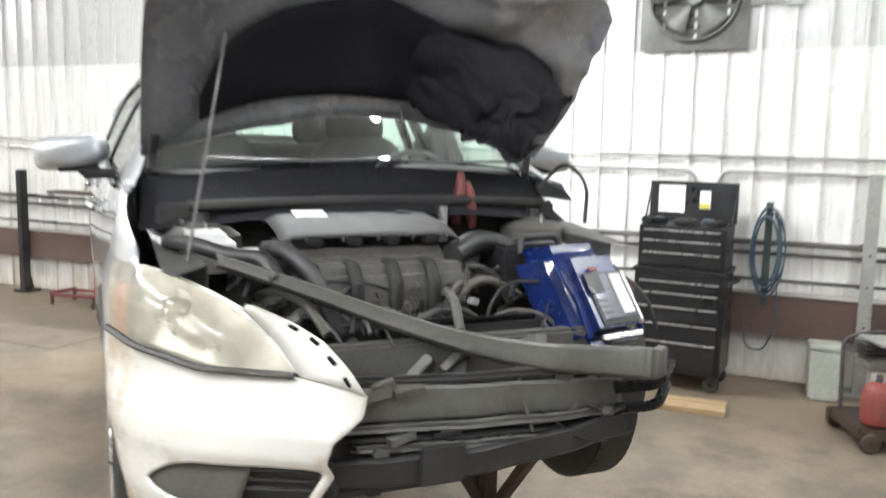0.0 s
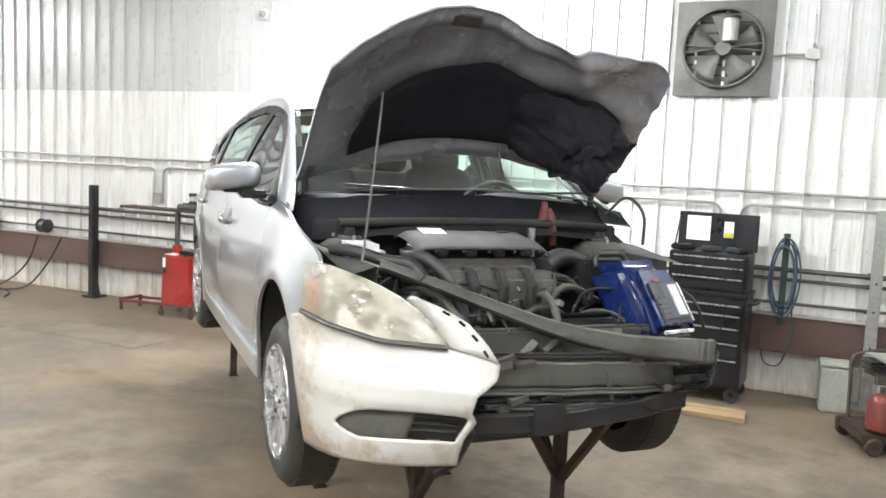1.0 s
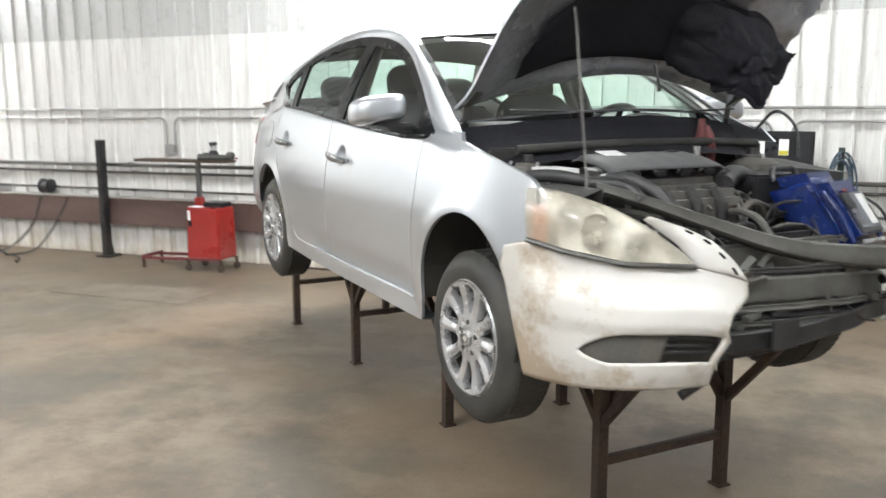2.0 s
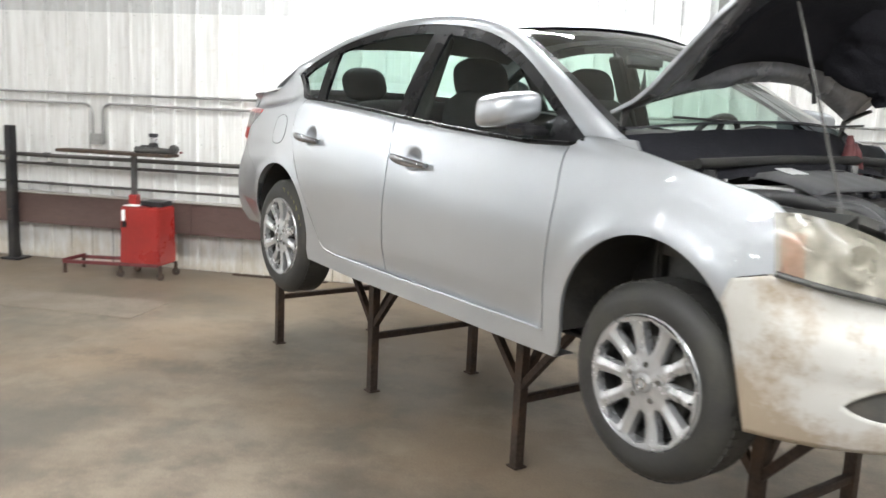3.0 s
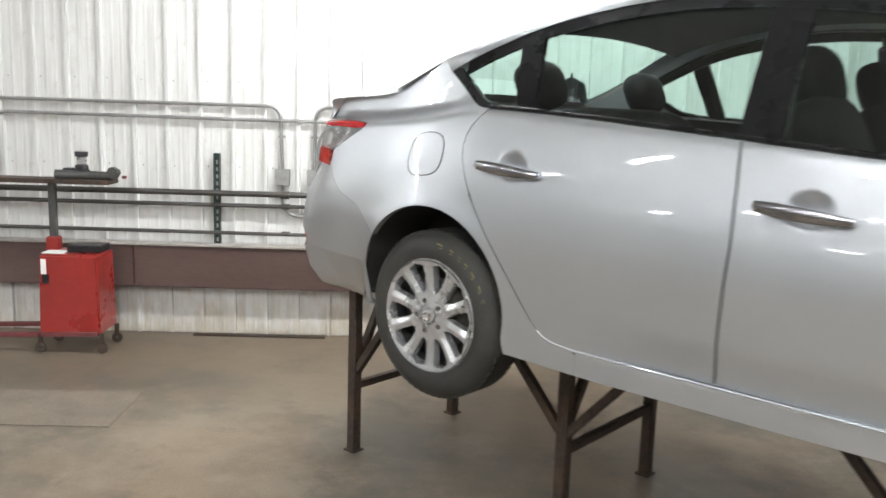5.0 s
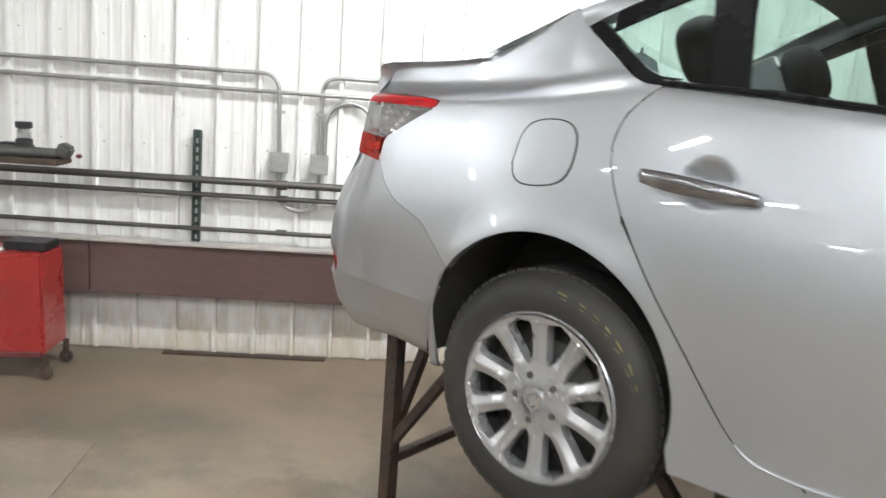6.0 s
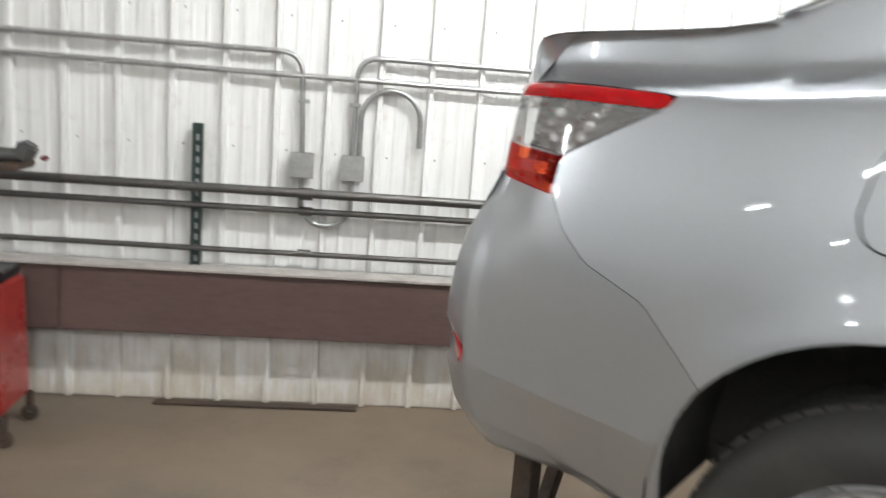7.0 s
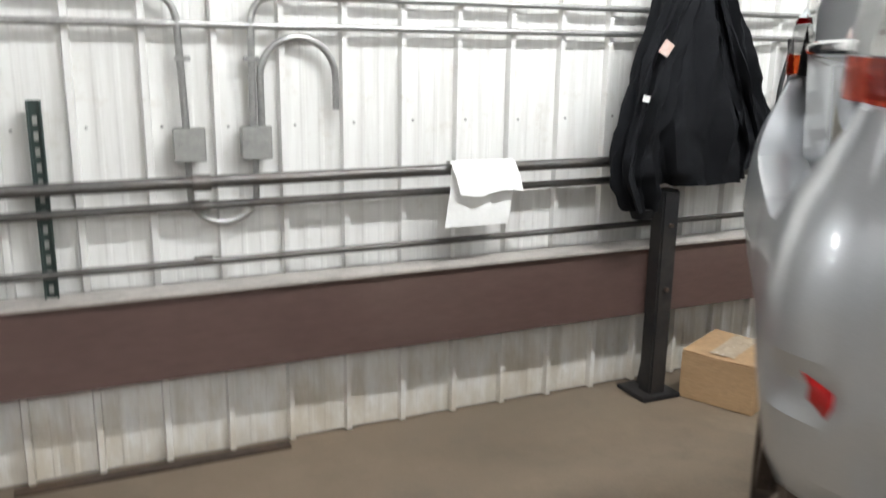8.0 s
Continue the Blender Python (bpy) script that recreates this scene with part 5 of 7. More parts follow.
def hood_point(u, v, off=0.0):
    a, b = min(max(u, 0), 1) * 60, min(max(v, 0), 1) * 40
    i, j = min(int(a), 59), min(int(b), 39)
    fa, fb = a - i, b - j
    p = Vector(hg[i, j] * (1 - fa) * (1 - fb) + hg[i + 1, j] * fa * (1 - fb) + hg[i, j + 1] * (1 - fa) * fb + hg[i + 1, j + 1] * fa * fb)
    crown = .055 * math.sin(math.pi * u) ** .7 * math.sin(math.pi * min(1, v)) ** .8
    # buckles towards the front left corner
    k = max(0, min(1, (u - .45) / .3)) * max(0, min(1, (v - .35) / .4))
    wave = .022 * math.sin(9 * u + 7 * v) + .014 * math.sin(21 * u - 13 * v) + .045 * abs(noise.noise(Vector((u * 7, v * 6, 8)))) - .010
    crease = -.05 * math.exp(-((u - .66 - .25 * (1 - v)) / .035) ** 2) * max(0, v - .45) / .55
    return p + OUT * (crown + k * wave + crease + off)


def hood_sheet(name, us, vs, off, material, label, parent=None, thick=0.0, rough=None):
    pts = [[hood_point(u, v, off + (rough(u, v) if rough else 0)) for v in vs] for u in us]
    return sheet(name, pts, material, label, thick, parent, 60)


U, V = np.linspace(0, 1, 61), np.linspace(0, 1, 41)
bm = bmesh.new()
vs = grid_faces(bm, [[hood_point(u, v, .018) for v in V] for u in U])
low = [[hood_point(u, v, .004) for v in V] for u in U]
ring = [(i, 0) for i in range(61)] + [(60, j) for j in range(1, 41)] + [(i, 40) for i in range(59, -1, -1)] + [(0, j) for j in range(39, 0, -1)]
inn = [bm.verts.new(low[i][j]) for i, j in ring]
for k in range(len(ring)):
    a, b = ring[k], ring[(k + 1) % len(ring)]
    bm.faces.new([vs[a[0]][a[1]], vs[b[0]][b[1]], inn[(k + 1) % len(ring)], inn[k]])
bmesh.ops.recalc_face_normals(bm, faces=bm.faces)
hood = part("hood", bm, PAINT, car, "buckled silver hood propped open", sharp=60)


def ribbed(u, v):
    """The pressed inner frame: a raised rim and two slanting ribs."""
    rim = min(u, 1 - u, v, 1 - v)
    r = -.018 * max(0, 1 - abs(rim - .07) / .05) ** .5
    for c in (.36, .64):
        r += -.010 * math.exp(-((u - c - .10 * (v - .5) * (1 if c < .5 else -1)) / .03) ** 2)
    return r - .004


hood_sheet("hood_frame", U, V, 0.004, HOODIN, "silver-grey pressed inner frame", hood, rough=ribbed)


def pad_v(u):
    """Lower and upper edge of the insulation across the hood."""
    return .17 + .02 * math.sin(9 * u), pchip([.12, .17, .27, .4, .5, .62, .75, .88, .93], [.30, .52, .60, .64, .70, .68, .68, .60, .45])(u)


pts = []
for u in np.linspace(.125, .925, 44):
    a, b = pad_v(u)
    row = []
    for t in np.linspace(0, 1, 20):
        v = a + (b - a) * t
        e = min(t, 1 - t, (u - .12) * 3, (.93 - u) * 3)
        n = noise.noise(Vector((u * 9, v * 9, 3))) * .012 + noise.noise(Vector((u * 25, v * 25, 1))) * .004
        row.append(hood_point(u, v, -.026 - .016 * min(1, e * 9) + n * (1 if u > .6 else .4)))
    pts.append(row)
sheet("insulation", pts, PAD, "black felt hood insulation", parent=hood)
# its torn end hangs down on the left in ragged folds
pts = []
NK, NT = 46, 34
top = [hood_point(u, pad_v(min(u, .925))[1] - .03, -.012 - .026 * min(1, (u - .56) / .07)) for u in np.linspace(.56, .94, NK)]
bot = rounded([tuple(hood_point(.56, .22, -.012)), (1.28, .14, 1.82), (1.36, .22, 1.76), (1.45, .31, 1.68), (1.51, .37, 1.635), (1.51, .42, 1.66), (1.49, .50, 1.73), (1.48, .58, 1.83), (1.47, .64, 1.90), tuple(hood_point(.94, .5, -.04))], 2)
bot = resample(bot, NK)
for k in range(NK):
    row = []
    rag = .05 * noise.noise(Vector((k * .37, 2, 0))) + .03 * noise.noise(Vector((k * 1.1, 5, 0)))
    for t in np.linspace(0, 1 + rag, NT):
        p = top[k].lerp(Vector(bot[k]), t)
        bulge = .055 * math.sin(math.pi * min(1, t)) * math.sin(math.pi * k / (NK - 1))
        w = min(1, 2.2 * t) * min(1, .25 + k / 12)
        n = noise.noise_vector(p * 6) * .050 + noise.noise_vector(p * 15) * .030 + noise.noise_vector(p * 38) * .013
        row.append(p + Vector((.8, -.2, -.3)) * bulge + n * w)
    pts.append(row)
sheet("torn_flap", pts, PAD, "torn black felt hanging down", .008, hood)
part("latch_plate", box_mesh((.05, .12, .02), hood_point(.36, .93, -.02), .004, OUT.to_track_quat("Z", "X").to_matrix()), BARE, hood, "grey latch plate")
hook_at = hood_point(.57, .12, -.03)
part("latch_rod", tube_mesh([hook_at, hook_at + Vector((.02, 0, -.05)), hook_at + Vector((.03, .004, -.11))], [.006, .005, .009], 8), DARK, hood, "short black rod hanging under the hood")
part("prop_rod", tube_mesh([(1.835, -.685, 1.405), (1.82, -.676, 1.44), (1.705, -.618, 1.67), (1.59, -.560, 1.908), (1.545, -.54, 2.0)], .0042, 8), BARE, car, "thin grey prop rod")
for y in (-.70, .70):
    bm = bmesh.new()
    bar(bm, (1.03, y, 1.56), (1.05, y, 1.67), .03, .012, .003)
    bar(bm, (1.05, y, 1.665), (1.16, y, 1.715), .03, .012, .003)
    part("hood_hinge", bm, BARE, car, "grey hood hinge")

# ---- wheels ----
def wheel(x, y, z, side, label):
    """Wheel with its outer face towards side; built at the origin, face towards -y."""
    tyre_p = [(.205, .015), (.222, .006), (.262, -.002), (.296, .012), (.314, .030), (.322, .045), (.325, .075), (.325, .135), (.322, .165), (.310, .185), (.27, .205), (.225, .200)]
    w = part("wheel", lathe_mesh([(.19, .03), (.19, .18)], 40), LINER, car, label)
    w.matrix_basis = pose(x, y, z, 0, 9 * x, 0 if side < 0 else 180)
    bm = lathe_mesh(tyre_p, 64)
    part("tyre", bm, RUBBER, w, "dusty black tyre")
    bm = bmesh.new()
    for k in range(64):
        for a, o in ((.060, 0), (.105, .5), (.150, 0)):
            t = 2 * math.pi * (k + o) / 64
            rot = Euler((0, -t + math.pi / 2, 0)).to_matrix()
            add_box(bm, (.024, .040, .008), (.3212 * math.cos(t), a, .3212 * math.sin(t)), 0, Matrix.Rotation(-t + math.pi / 2, 3, "Y"))
    part("tread", bm, RUBBER, w, "worn tread blocks")["kind"] = "stuff"
    part("rim", lathe_mesh([(.219, .016), (.221, .004), (.217, -.001), (.210, .006), (.204, .022), (.20, .07)], 56), ALLOY, w, "silver rim flange")
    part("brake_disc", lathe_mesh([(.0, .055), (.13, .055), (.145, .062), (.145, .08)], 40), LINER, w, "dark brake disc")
    # plain black disc standing in for the shade inside the wheel
    part("wheel_shade", lathe_mesh([(.0, .085), (.20, .085)], 40), LINER, w)
    spread = pchip([.045, .092, .099, .109, .13, .16, .186, .194, .199, .203, .213], [.3136, .3136, .25, .205, .174, .150, .142, .156, .21, .3136, .3136])
    for k in range(10):
        t = 2 * math.pi * k / 10 + .157
        bm = bmesh.new()
        g = []
        for i in range(31):
            f = i / 30
            r = .045 + (.213 - .045) * f
            a = spread(r)
            open_ = min(1, (.3136 - a) / .05)
            dep = .002 + .012 * math.sin(math.pi * f) - .004 * f
            row = []
            for s, d in ((-1, .032), (-.93, .008), (-.86, .002), (-.12, -.006), (.12, -.006), (.86, .002), (.93, .008), (1, .032)):
                row.append((r * math.cos(s * a), dep + d * max(open_, .35 if abs(s) < .9 else 0), r * math.sin(s * a)))
            g.append(row)
        grid_faces(bm, g)
        bm.transform(Matrix.Rotation(-t, 4, "Y"))
        bmesh.ops.recalc_face_normals(bm, faces=bm.faces)
        part("spoke", bm, ALLOY, w, sharp=14)
    part("hub_cap", lathe_mesh([(.0, -.006), (.026, -.005), (.031, .0), (.033, .006), (.052, .008), (.056, .02)], 32), ALLOY, w, "silver hub cap")
    part("emblem", lathe_mesh([(.012, -.0075), (.016, -.009), (.020, -.0075)], 24), CHROME, w, "plain bright ring emblem")
    for k in range(5):
        t = 2 * math.pi * k / 5 + .47
        bm = bmesh.new()
        add_lathe(bm, [(.0, -.004), (.008, -.004), (.010, .0), (.010, .02)], 8)
        bm.transform(Matrix.Translation((.060 * math.cos(t), .004, .060 * math.sin(t))))
        bmesh.ops.recalc_face_normals(bm, faces=bm.faces)
        part("lug_nut", bm, POCKET, w, "dark lug nut")
    part("valve", tube_mesh([(.19, .0, .03), (.185, -.012, .031)], .004, 6), DARK, w)
    return w


wheel(1.35, -.86, .810, -1, "drooping front wheel with ten-spoke silver cover")
rear_near = wheel(-1.35, -.86, .885, -1, "drooping rear wheel with ten-spoke silver cover")
wheel(1.35, .86, .810, 1, "drooping front wheel beside the torn bodywork")
wheel(-1.35, .86, .885, 1, "drooping rear wheel with ten-spoke silver cover")
CRAYON = surface("yellow_crayon", (0.24, 0.22, 0.08), 0.8, grain=200, wear=30, wear_amount=0.9, wear_colour=(0.06, 0.06, 0.04), bump=0)
for a, l in ((62, .05), (50, .03), (41, .03), (33, .035), (24, .05), (12, .05), (3, .025)):
    t = radians(a + 6)
    bm = bmesh.new()
    for s in (-.010, .004):
        add_box(bm, (l * .55, .0015, .005), (.279 * math.cos(t) + s * math.cos(t), .0022, .279 * math.sin(t) + s * math.sin(t)), 0, Matrix.Rotation(-t + math.pi / 2 + .5 * s * 40, 3, "Y"))
    part("crayon_mark", bm, CRAYON, rear_near, "yellow crayon marks on the sidewall")

# ---- arch liners and underside ----
for side in (-1, 1):
    for cx, cz, r in ((1.315, .925, .372), (-1.365, .945, .378)):
        bm = bmesh.new()
        g = [[(cx + r * math.cos(radians(a)), side * y, cz + r * math.sin(radians(a))) for y in (.845 if cx > 0 else .815, .70, .50)] for a in range(-20, 196, 9)]
        grid_faces(bm, g)
        vs = [bm.verts.new((cx + r * math.cos(radians(a)), side * .50, cz + r * math.sin(radians(a)))) for a in range(-20, 196, 9)]
        bm.faces.new(vs)
        part("arch_liner", bm, ARCH, car, "black wheel arch liner")
under = bmesh.new()
add_box(under, (2.6, 1.36, .03), (-.37, 0, .83), .01)
for y in (-.42, .42):
    add_box(under, (3.2, .10, .05), (.0, y, .812), .01)
add_tube(under, [(-1.9, .3, .80), (-.8, .28, .79), (.9, .1, .79)], .035, 10)
part("underbody", under, DARK, car, "black underbody")
for x, z in ((1.35, .81), (-1.35, .885)):
    bm = bmesh.new()
    bar(bm, (x, -.68, z), (x - .05, 0, z + .04), .06)
    bar(bm, (x, .68, z), (x - .05, 0, z + .04), .06)
    part("axle_arm", bm, IRON, car, "rusty suspension arm")

# ---- cabin ----
def pillow(size, at, tilt=0.0, p=.55):
    """A soft rounded block."""
    bm = bmesh.new()
    bmesh.ops.create_uvsphere(bm, u_segments=24, v_segments=14, radius=1)
    rot = Matrix.Rotation(radians(tilt), 3, "Y")
    for v in bm.verts:
        q = Vector([math.copysign(abs(c) ** p, c) * s / 2 for c, s in zip(v.co, size)])
        v.co = rot @ q + Vector(at)
    return bm


def seat(x, y):
    s = part("seat", pillow((.54, .52, .20), (x, y, 1.16)), CLOTH, car, "black cloth seat")
    part("backrest", pillow((.17, .50, .66), (x - .30, y, 1.42), -18), CLOTH, s)
    part("headrest", pillow((.13, .30, .21), (x - .415, y, 1.785), -16, .7), CLOTH, s, "black headrest")
    for dy in (-.07, .07):
        part("headrest_post", tube_mesh([(x - .375, y + dy, 1.66), (x - .41, y + dy, 1.78)], .007, 8), CHROME, s)
    return s


seat(.24, -.37)
seat(.24, .37)
rear = part("rear_bench", pillow((.54, 1.30, .20), (-.66, 0, 1.17), 0, .4), CLOTH, car, "black cloth rear bench")
part("backrest", pillow((.16, 1.30, .60), (-.98, 0, 1.40), -24, .4), CLOTH, rear)
for y in (-.42, .42):
    part("headrest", pillow((.12, .27, .19), (-1.185, y, 1.765), -22, .7), CLOTH, rear, "black headrest")
part("parcel_shelf", box_mesh((.55, 1.25, .03), (-1.40, 0, 1.655), .01), CABIN, car)
for side in (-1, 1):
    bm = bmesh.new()
    bar(bm, (-.18, side * .73, 1.55), (-.20, side * .565, 1.965), .10, .03, .01)
    part("pillar_trim", bm, CABIN, car, "grey middle pillar trim")
bm = bmesh.new()
g = []
for j in range(17):
    y = -.70 + 1.4 * j / 16
    hump = .035 * math.exp(-((y - .37) / .18) ** 2)
    g.append([(1.10 - .12 * (y / .7) ** 2, y, 1.565), (.97, y, 1.595 + hump * .4), (.86, y, 1.60 + hump), (.76, y, 1.565 + hump), (.72, y, 1.48), (.76, y, 1.36), (.80, y, 1.1)])
grid_faces(bm, g)
bmesh.ops.recalc_face_normals(bm, faces=bm.faces)
part("dashboard", bm, CABIN, car, "dark grey dashboard")
bm = bmesh.new()
rim = [Vector((0, .185 * math.cos(2 * math.pi * k / 28), .185 * math.sin(2 * math.pi * k / 28))) for k in range(29)]
tilt = Matrix.Translation((.60, .37, 1.50)) @ Matrix.Rotation(radians(24), 4, "Y")
add_tube(bm, [tilt @ p for p in rim], .014, 8, False)
for a in (90, 210, 330):
    bar(bm, tilt @ Vector((0, 0, 0)), tilt @ Vector((0, .18 * math.cos(radians(a)), .18 * math.sin(radians(a)))), .03, .012)
part("steering_wheel", bm, DARK, car, "black steering wheel")
part("interior_mirror", box_mesh((.03, .24, .065), (.50, 0, 1.885), .015), DARK, car, "black interior mirror")
part("console", box_mesh((.9, .22, .22), (.3, 0, 1.12), .04), CABIN, car)
part("air_freshener", tube_mesh([(.49, .02, 1.85), (.49, .02, 1.76)], [.003, .016], 6), DARK, car, "small dark tag on a string")

# ---- engine bay ----
cw = [[(ws[0][j][0] + f * (.22 - .08 * (1 - abs(j - 12) / 12)) - .02, ws[0][j][1] * (1 + .04 * f), ws[0][j][2] - .016 - .15 * f ** .7 + .008 * noise.noise(Vector((j * .9, f * 4, 2)))) for f in np.linspace(0, 1, 12)] for j in range(25)]
sheet("cowl_panel", cw, PAD, "black cowl panel")
for a, b in ((-.55, .05), (.02, .58)):
    part("wiper", tube_mesh([(1.13, a, 1.648), (1.21, (a + b) / 2, 1.640), (1.20, b, 1.650)], .0045, 6), DARK, car, "black wiper arm")
part("firewall", box_mesh((.03, 1.42, .55), (1.24, 0, 1.23), .01), LINER, car, "dark firewall")
part("firewall_pipe", tube_mesh([(1.30, -.62, 1.50), (1.33, -.2, 1.515), (1.33, .3, 1.515), (1.30, .62, 1.50)], .018, 10), LINER, car, "black cross tube")
for side in (-1, 1):
    bm = bmesh.new()
    x1 = 1.86 if side < 0 else 1.72
    g = [[(x, side * (.66 - .06 * max(0, x - 1.5)), z) for z in (.88, 1.1, 1.3, 1.40)] + [(x, side * .74, 1.43 - .12 * max(0, x - 1.35))] for x in np.linspace(1.2, x1, 8)]
    grid_faces(bm, g)
    part("inner_fender", bm, BARE, car, "grey inner fender")
    bm = lathe_mesh([(.0, .052), (.045, .052), (.05, .040), (.085, .036), (.115, .015), (.135, -.2)], 28, "z")
    bm.transform(Matrix.Translation((1.32, side * .58, 1.40)))
    st = part("strut_tower", bm, POCKET, car, "grey strut tower")
    for k in range(3):
        q = (1.32 + .065 * math.cos(2.1 * k), side * .58 + .065 * math.sin(2.1 * k))
        part("stud", tube_mesh([(*q, 1.43), (*q, 1.458)], .006, 6), ALUBAR, st, "bright stud and nut")
    bm = lathe_mesh([(.0, .03), (.020, .03), (.024, .0)], 14, "z")
    bm.transform(Matrix.Translation((1.32, side * .58, 1.452)))
    part("strut_cap", bm, DARK, st, "black strut cap")
    bm = bmesh.new()
    bar(bm, (1.2, side * .50, 1.02), (1.98, side * .48, 1.02), .09, .12, .01)
    part("frame_rail", bm, BARE, car, "grey frame rail")

eng = part("engine", box_mesh((.36, .56, .42), (1.50, -.10, 1.14), .03), ALU, car, "dirty alloy engine")
part("valve_cover", box_mesh((.30, .50, .07), (1.45, -.12, 1.375), .025, Matrix.Rotation(radians(8), 3, "Y")), ALU, eng, "grey valve cover")
g = []
for a in np.linspace(0, 1, 17):
    y = -.40 + .56 * a
    end = .022 * max(0, abs(a - .5) * 2 - .86) / .14
    g.append([(1.345 + .265 * b, y, 1.486 - .034 * b - .060 * max(0, b - .55) ** 1.4 - .10 * max(0, .16 - b) - end + .003 * math.cos(a * 31) * math.sin(math.pi * b)) for b in np.linspace(0, 1, 13)])
sheet("engine_cover", g, COVER, "smooth grey engine cover with a dull shine", .006, eng)
for y in (-.33, -.22, -.11, 0.0, .11):
    part("cover_bolt", tube_mesh([(1.612, y, 1.420), (1.624, y, 1.428)], .005, 8), BARE, eng, "small cover bolt")
for y in (-.30, -.18, -.06, .06):
    part("coil", box_mesh((.09, .05, .03), (1.57, y, 1.425), .008, Matrix.Rotation(radians(12), 3, "Y")), DARK, eng, "black ignition coil")
# white plate in place of the bright highlight on the cover
part("cover_glint", box_mesh((.07, .10, .002), (1.42, -.27, 1.484), 0, Matrix.Rotation(radians(12), 3, "Y")), WHITEP, eng, "white patch painted as a glint on the cover")
for k, y in enumerate((-.32, -.20, -.08, .04)):
    part("intake_runner", tube_mesh([(1.60, y, 1.345), (1.66, y, 1.345), (1.70, y, 1.30), (1.70, y, 1.22), (1.64, y, 1.15)], [.018, .020, .022, .022, .02], 12), LINER, eng, "dark intake runner")
part("plenum", tube_mesh([(1.66, -.38, 1.16), (1.66, .10, 1.16)], .06, 14), DARK, eng, "black intake plenum")
part("throttle_pipe", tube_mesh(bent([(1.60, .14, 1.36), (1.52, .26, 1.40), (1.48, .40, 1.36), (1.62, .44, 1.28)], .08), .04, 12), DARK, eng, "black intake hose")
part("filler_cap", tube_mesh([(1.40, .05, 1.46), (1.40, .05, 1.485)], .028, 14), DARK, eng, "black filler cap")
def lid_z(x, y):
    """How high the bay's clutter reaches."""
    return 1.385 - .30 * max(0, x - 1.50) - .22 * max(0, y) * max(0, x - 1.45)


for k in range(46):
    x, y = 1.36 + .56 * random.random(), -.56 + 1.10 * random.random()
    z = lid_z(x, y) - .015 - .07 * random.random()
    a, ln = random.choice((0, 1.57, .6, -.6, 2.2)) + .5 * random.random(), .07 + .12 * random.random()
    c, sn = math.cos(a), math.sin(a)
    sag = .02 + .03 * random.random()
    pts = [(x - c * ln, y - sn * ln, z - sag), (x - c * ln * .4, y - sn * ln * .4, z + .012), (x + c * ln * .5, y + sn * ln * .5, z), (x + c * ln, y + sn * ln, z - sag * 1.6)]
    part("hose", tube_mesh(bent(pts, .06, 5), random.choice((.004, .005, .007, .010, .014)), 8), random.choice((DARK, DARK, CABLE, POCKET, BARE)), car, "engine bay hose")
for k in range(60):
    x, y = 1.38 + .52 * random.random(), -.54 + 1.06 * random.random()
    z = lid_z(x, y) - .02 - .09 * random.random()
    e = Euler((.5 * random.random() - .25, .6 * random.random() - .3, 3 * random.random())).to_matrix()
    kind = k % 4
    if kind == 0:
        part("connector", box_mesh((.022 + .03 * random.random(), .018 + .014 * random.random(), .016 + .012 * random.random()), (x, y, z), .003, e), random.choice((DARK, DARK, POCKET, WHITEP)), car, "small wire connector")
    elif kind == 1:
        d = e @ Vector((.03 + .03 * random.random(), 0, .01))
        part("sensor", tube_mesh([Vector((x, y, z)) - d, (x, y, z), Vector((x, y, z)) + d * .2, Vector((x, y, z)) + d], [.010, .010, .016, .016], 8), random.choice((DARK, ALU, BARE)), car, "small round sensor")
    elif kind == 2:
        bm = bmesh.new()
        add_box(bm, (.07 + .05 * random.random(), .022, .004), (0, 0, 0), .001)
        add_box(bm, (.004, .022, .035), (.03, 0, -.016), .001)
        bm.transform(Matrix.Translation((x, y, z)) @ e.to_4x4())
        part("bracket", bm, random.choice((BARE, IRON, ALU, BEAM)), car, "bent sheet bracket")
    else:
        bm = bmesh.new()
        w = .04 + .04 * random.random()
        add_box(bm, (w, .05, .035), (0, 0, 0), .008)
        for q in (-1, 0, 1):
            add_box(bm, (.006, .054, .039), (q * w * .3, 0, 0), .001)
        bm.transform(Matrix.Translation((x, y, z - .02)) @ e.to_4x4())
        part("housing", bm, random.choice((DARK, POCKET, ALU, BARE)), car, "ribbed housing")
for k in range(14):
    x, y, z = 1.86 + .14 * random.random(), -.30 + .70 * random.random(), 1.08 + .10 * random.random()
    part("bracket", box_mesh((.02 + .02 * random.random(), .04 + .06 * random.random(), .02 + .04 * random.random()), (x, y, z), .004, Euler((random.random(), random.random(), random.random())).to_matrix()), random.choice((BARE, POCKET, BEAM, IRON)), car, "grimy bracket")
bat = part("battery", box_mesh((.19, .25, .18), (1.52, .44, 1.30), .01), DARK, car, "black battery")
part("clamp", tube_mesh([(1.30, .285, 1.43), (1.30, .29, 1.48), (1.305, .30, 1.56), (1.30, .30, 1.61)], [.020, .030, .022, .012], 10), REDDULL, bat, "faded red clamp standing upright")
part("clamp", tube_mesh([(1.33, .335, 1.42), (1.33, .33, 1.47), (1.32, .325, 1.54), (1.31, .32, 1.58)], [.014, .022, .020, .010], 10), REDDULL, bat, "faded red clamp jaw")
part("terminal_post", tube_mesh([(1.38, .20, 1.38), (1.38, .20, 1.50)], .018, 10), ALUBAR, bat, "bright metal neck")
part("washer_tank", box_mesh((.20, .15, .11), (1.53, -.60, 1.392), .025), WHITEP, car, "cloudy white plastic tank")
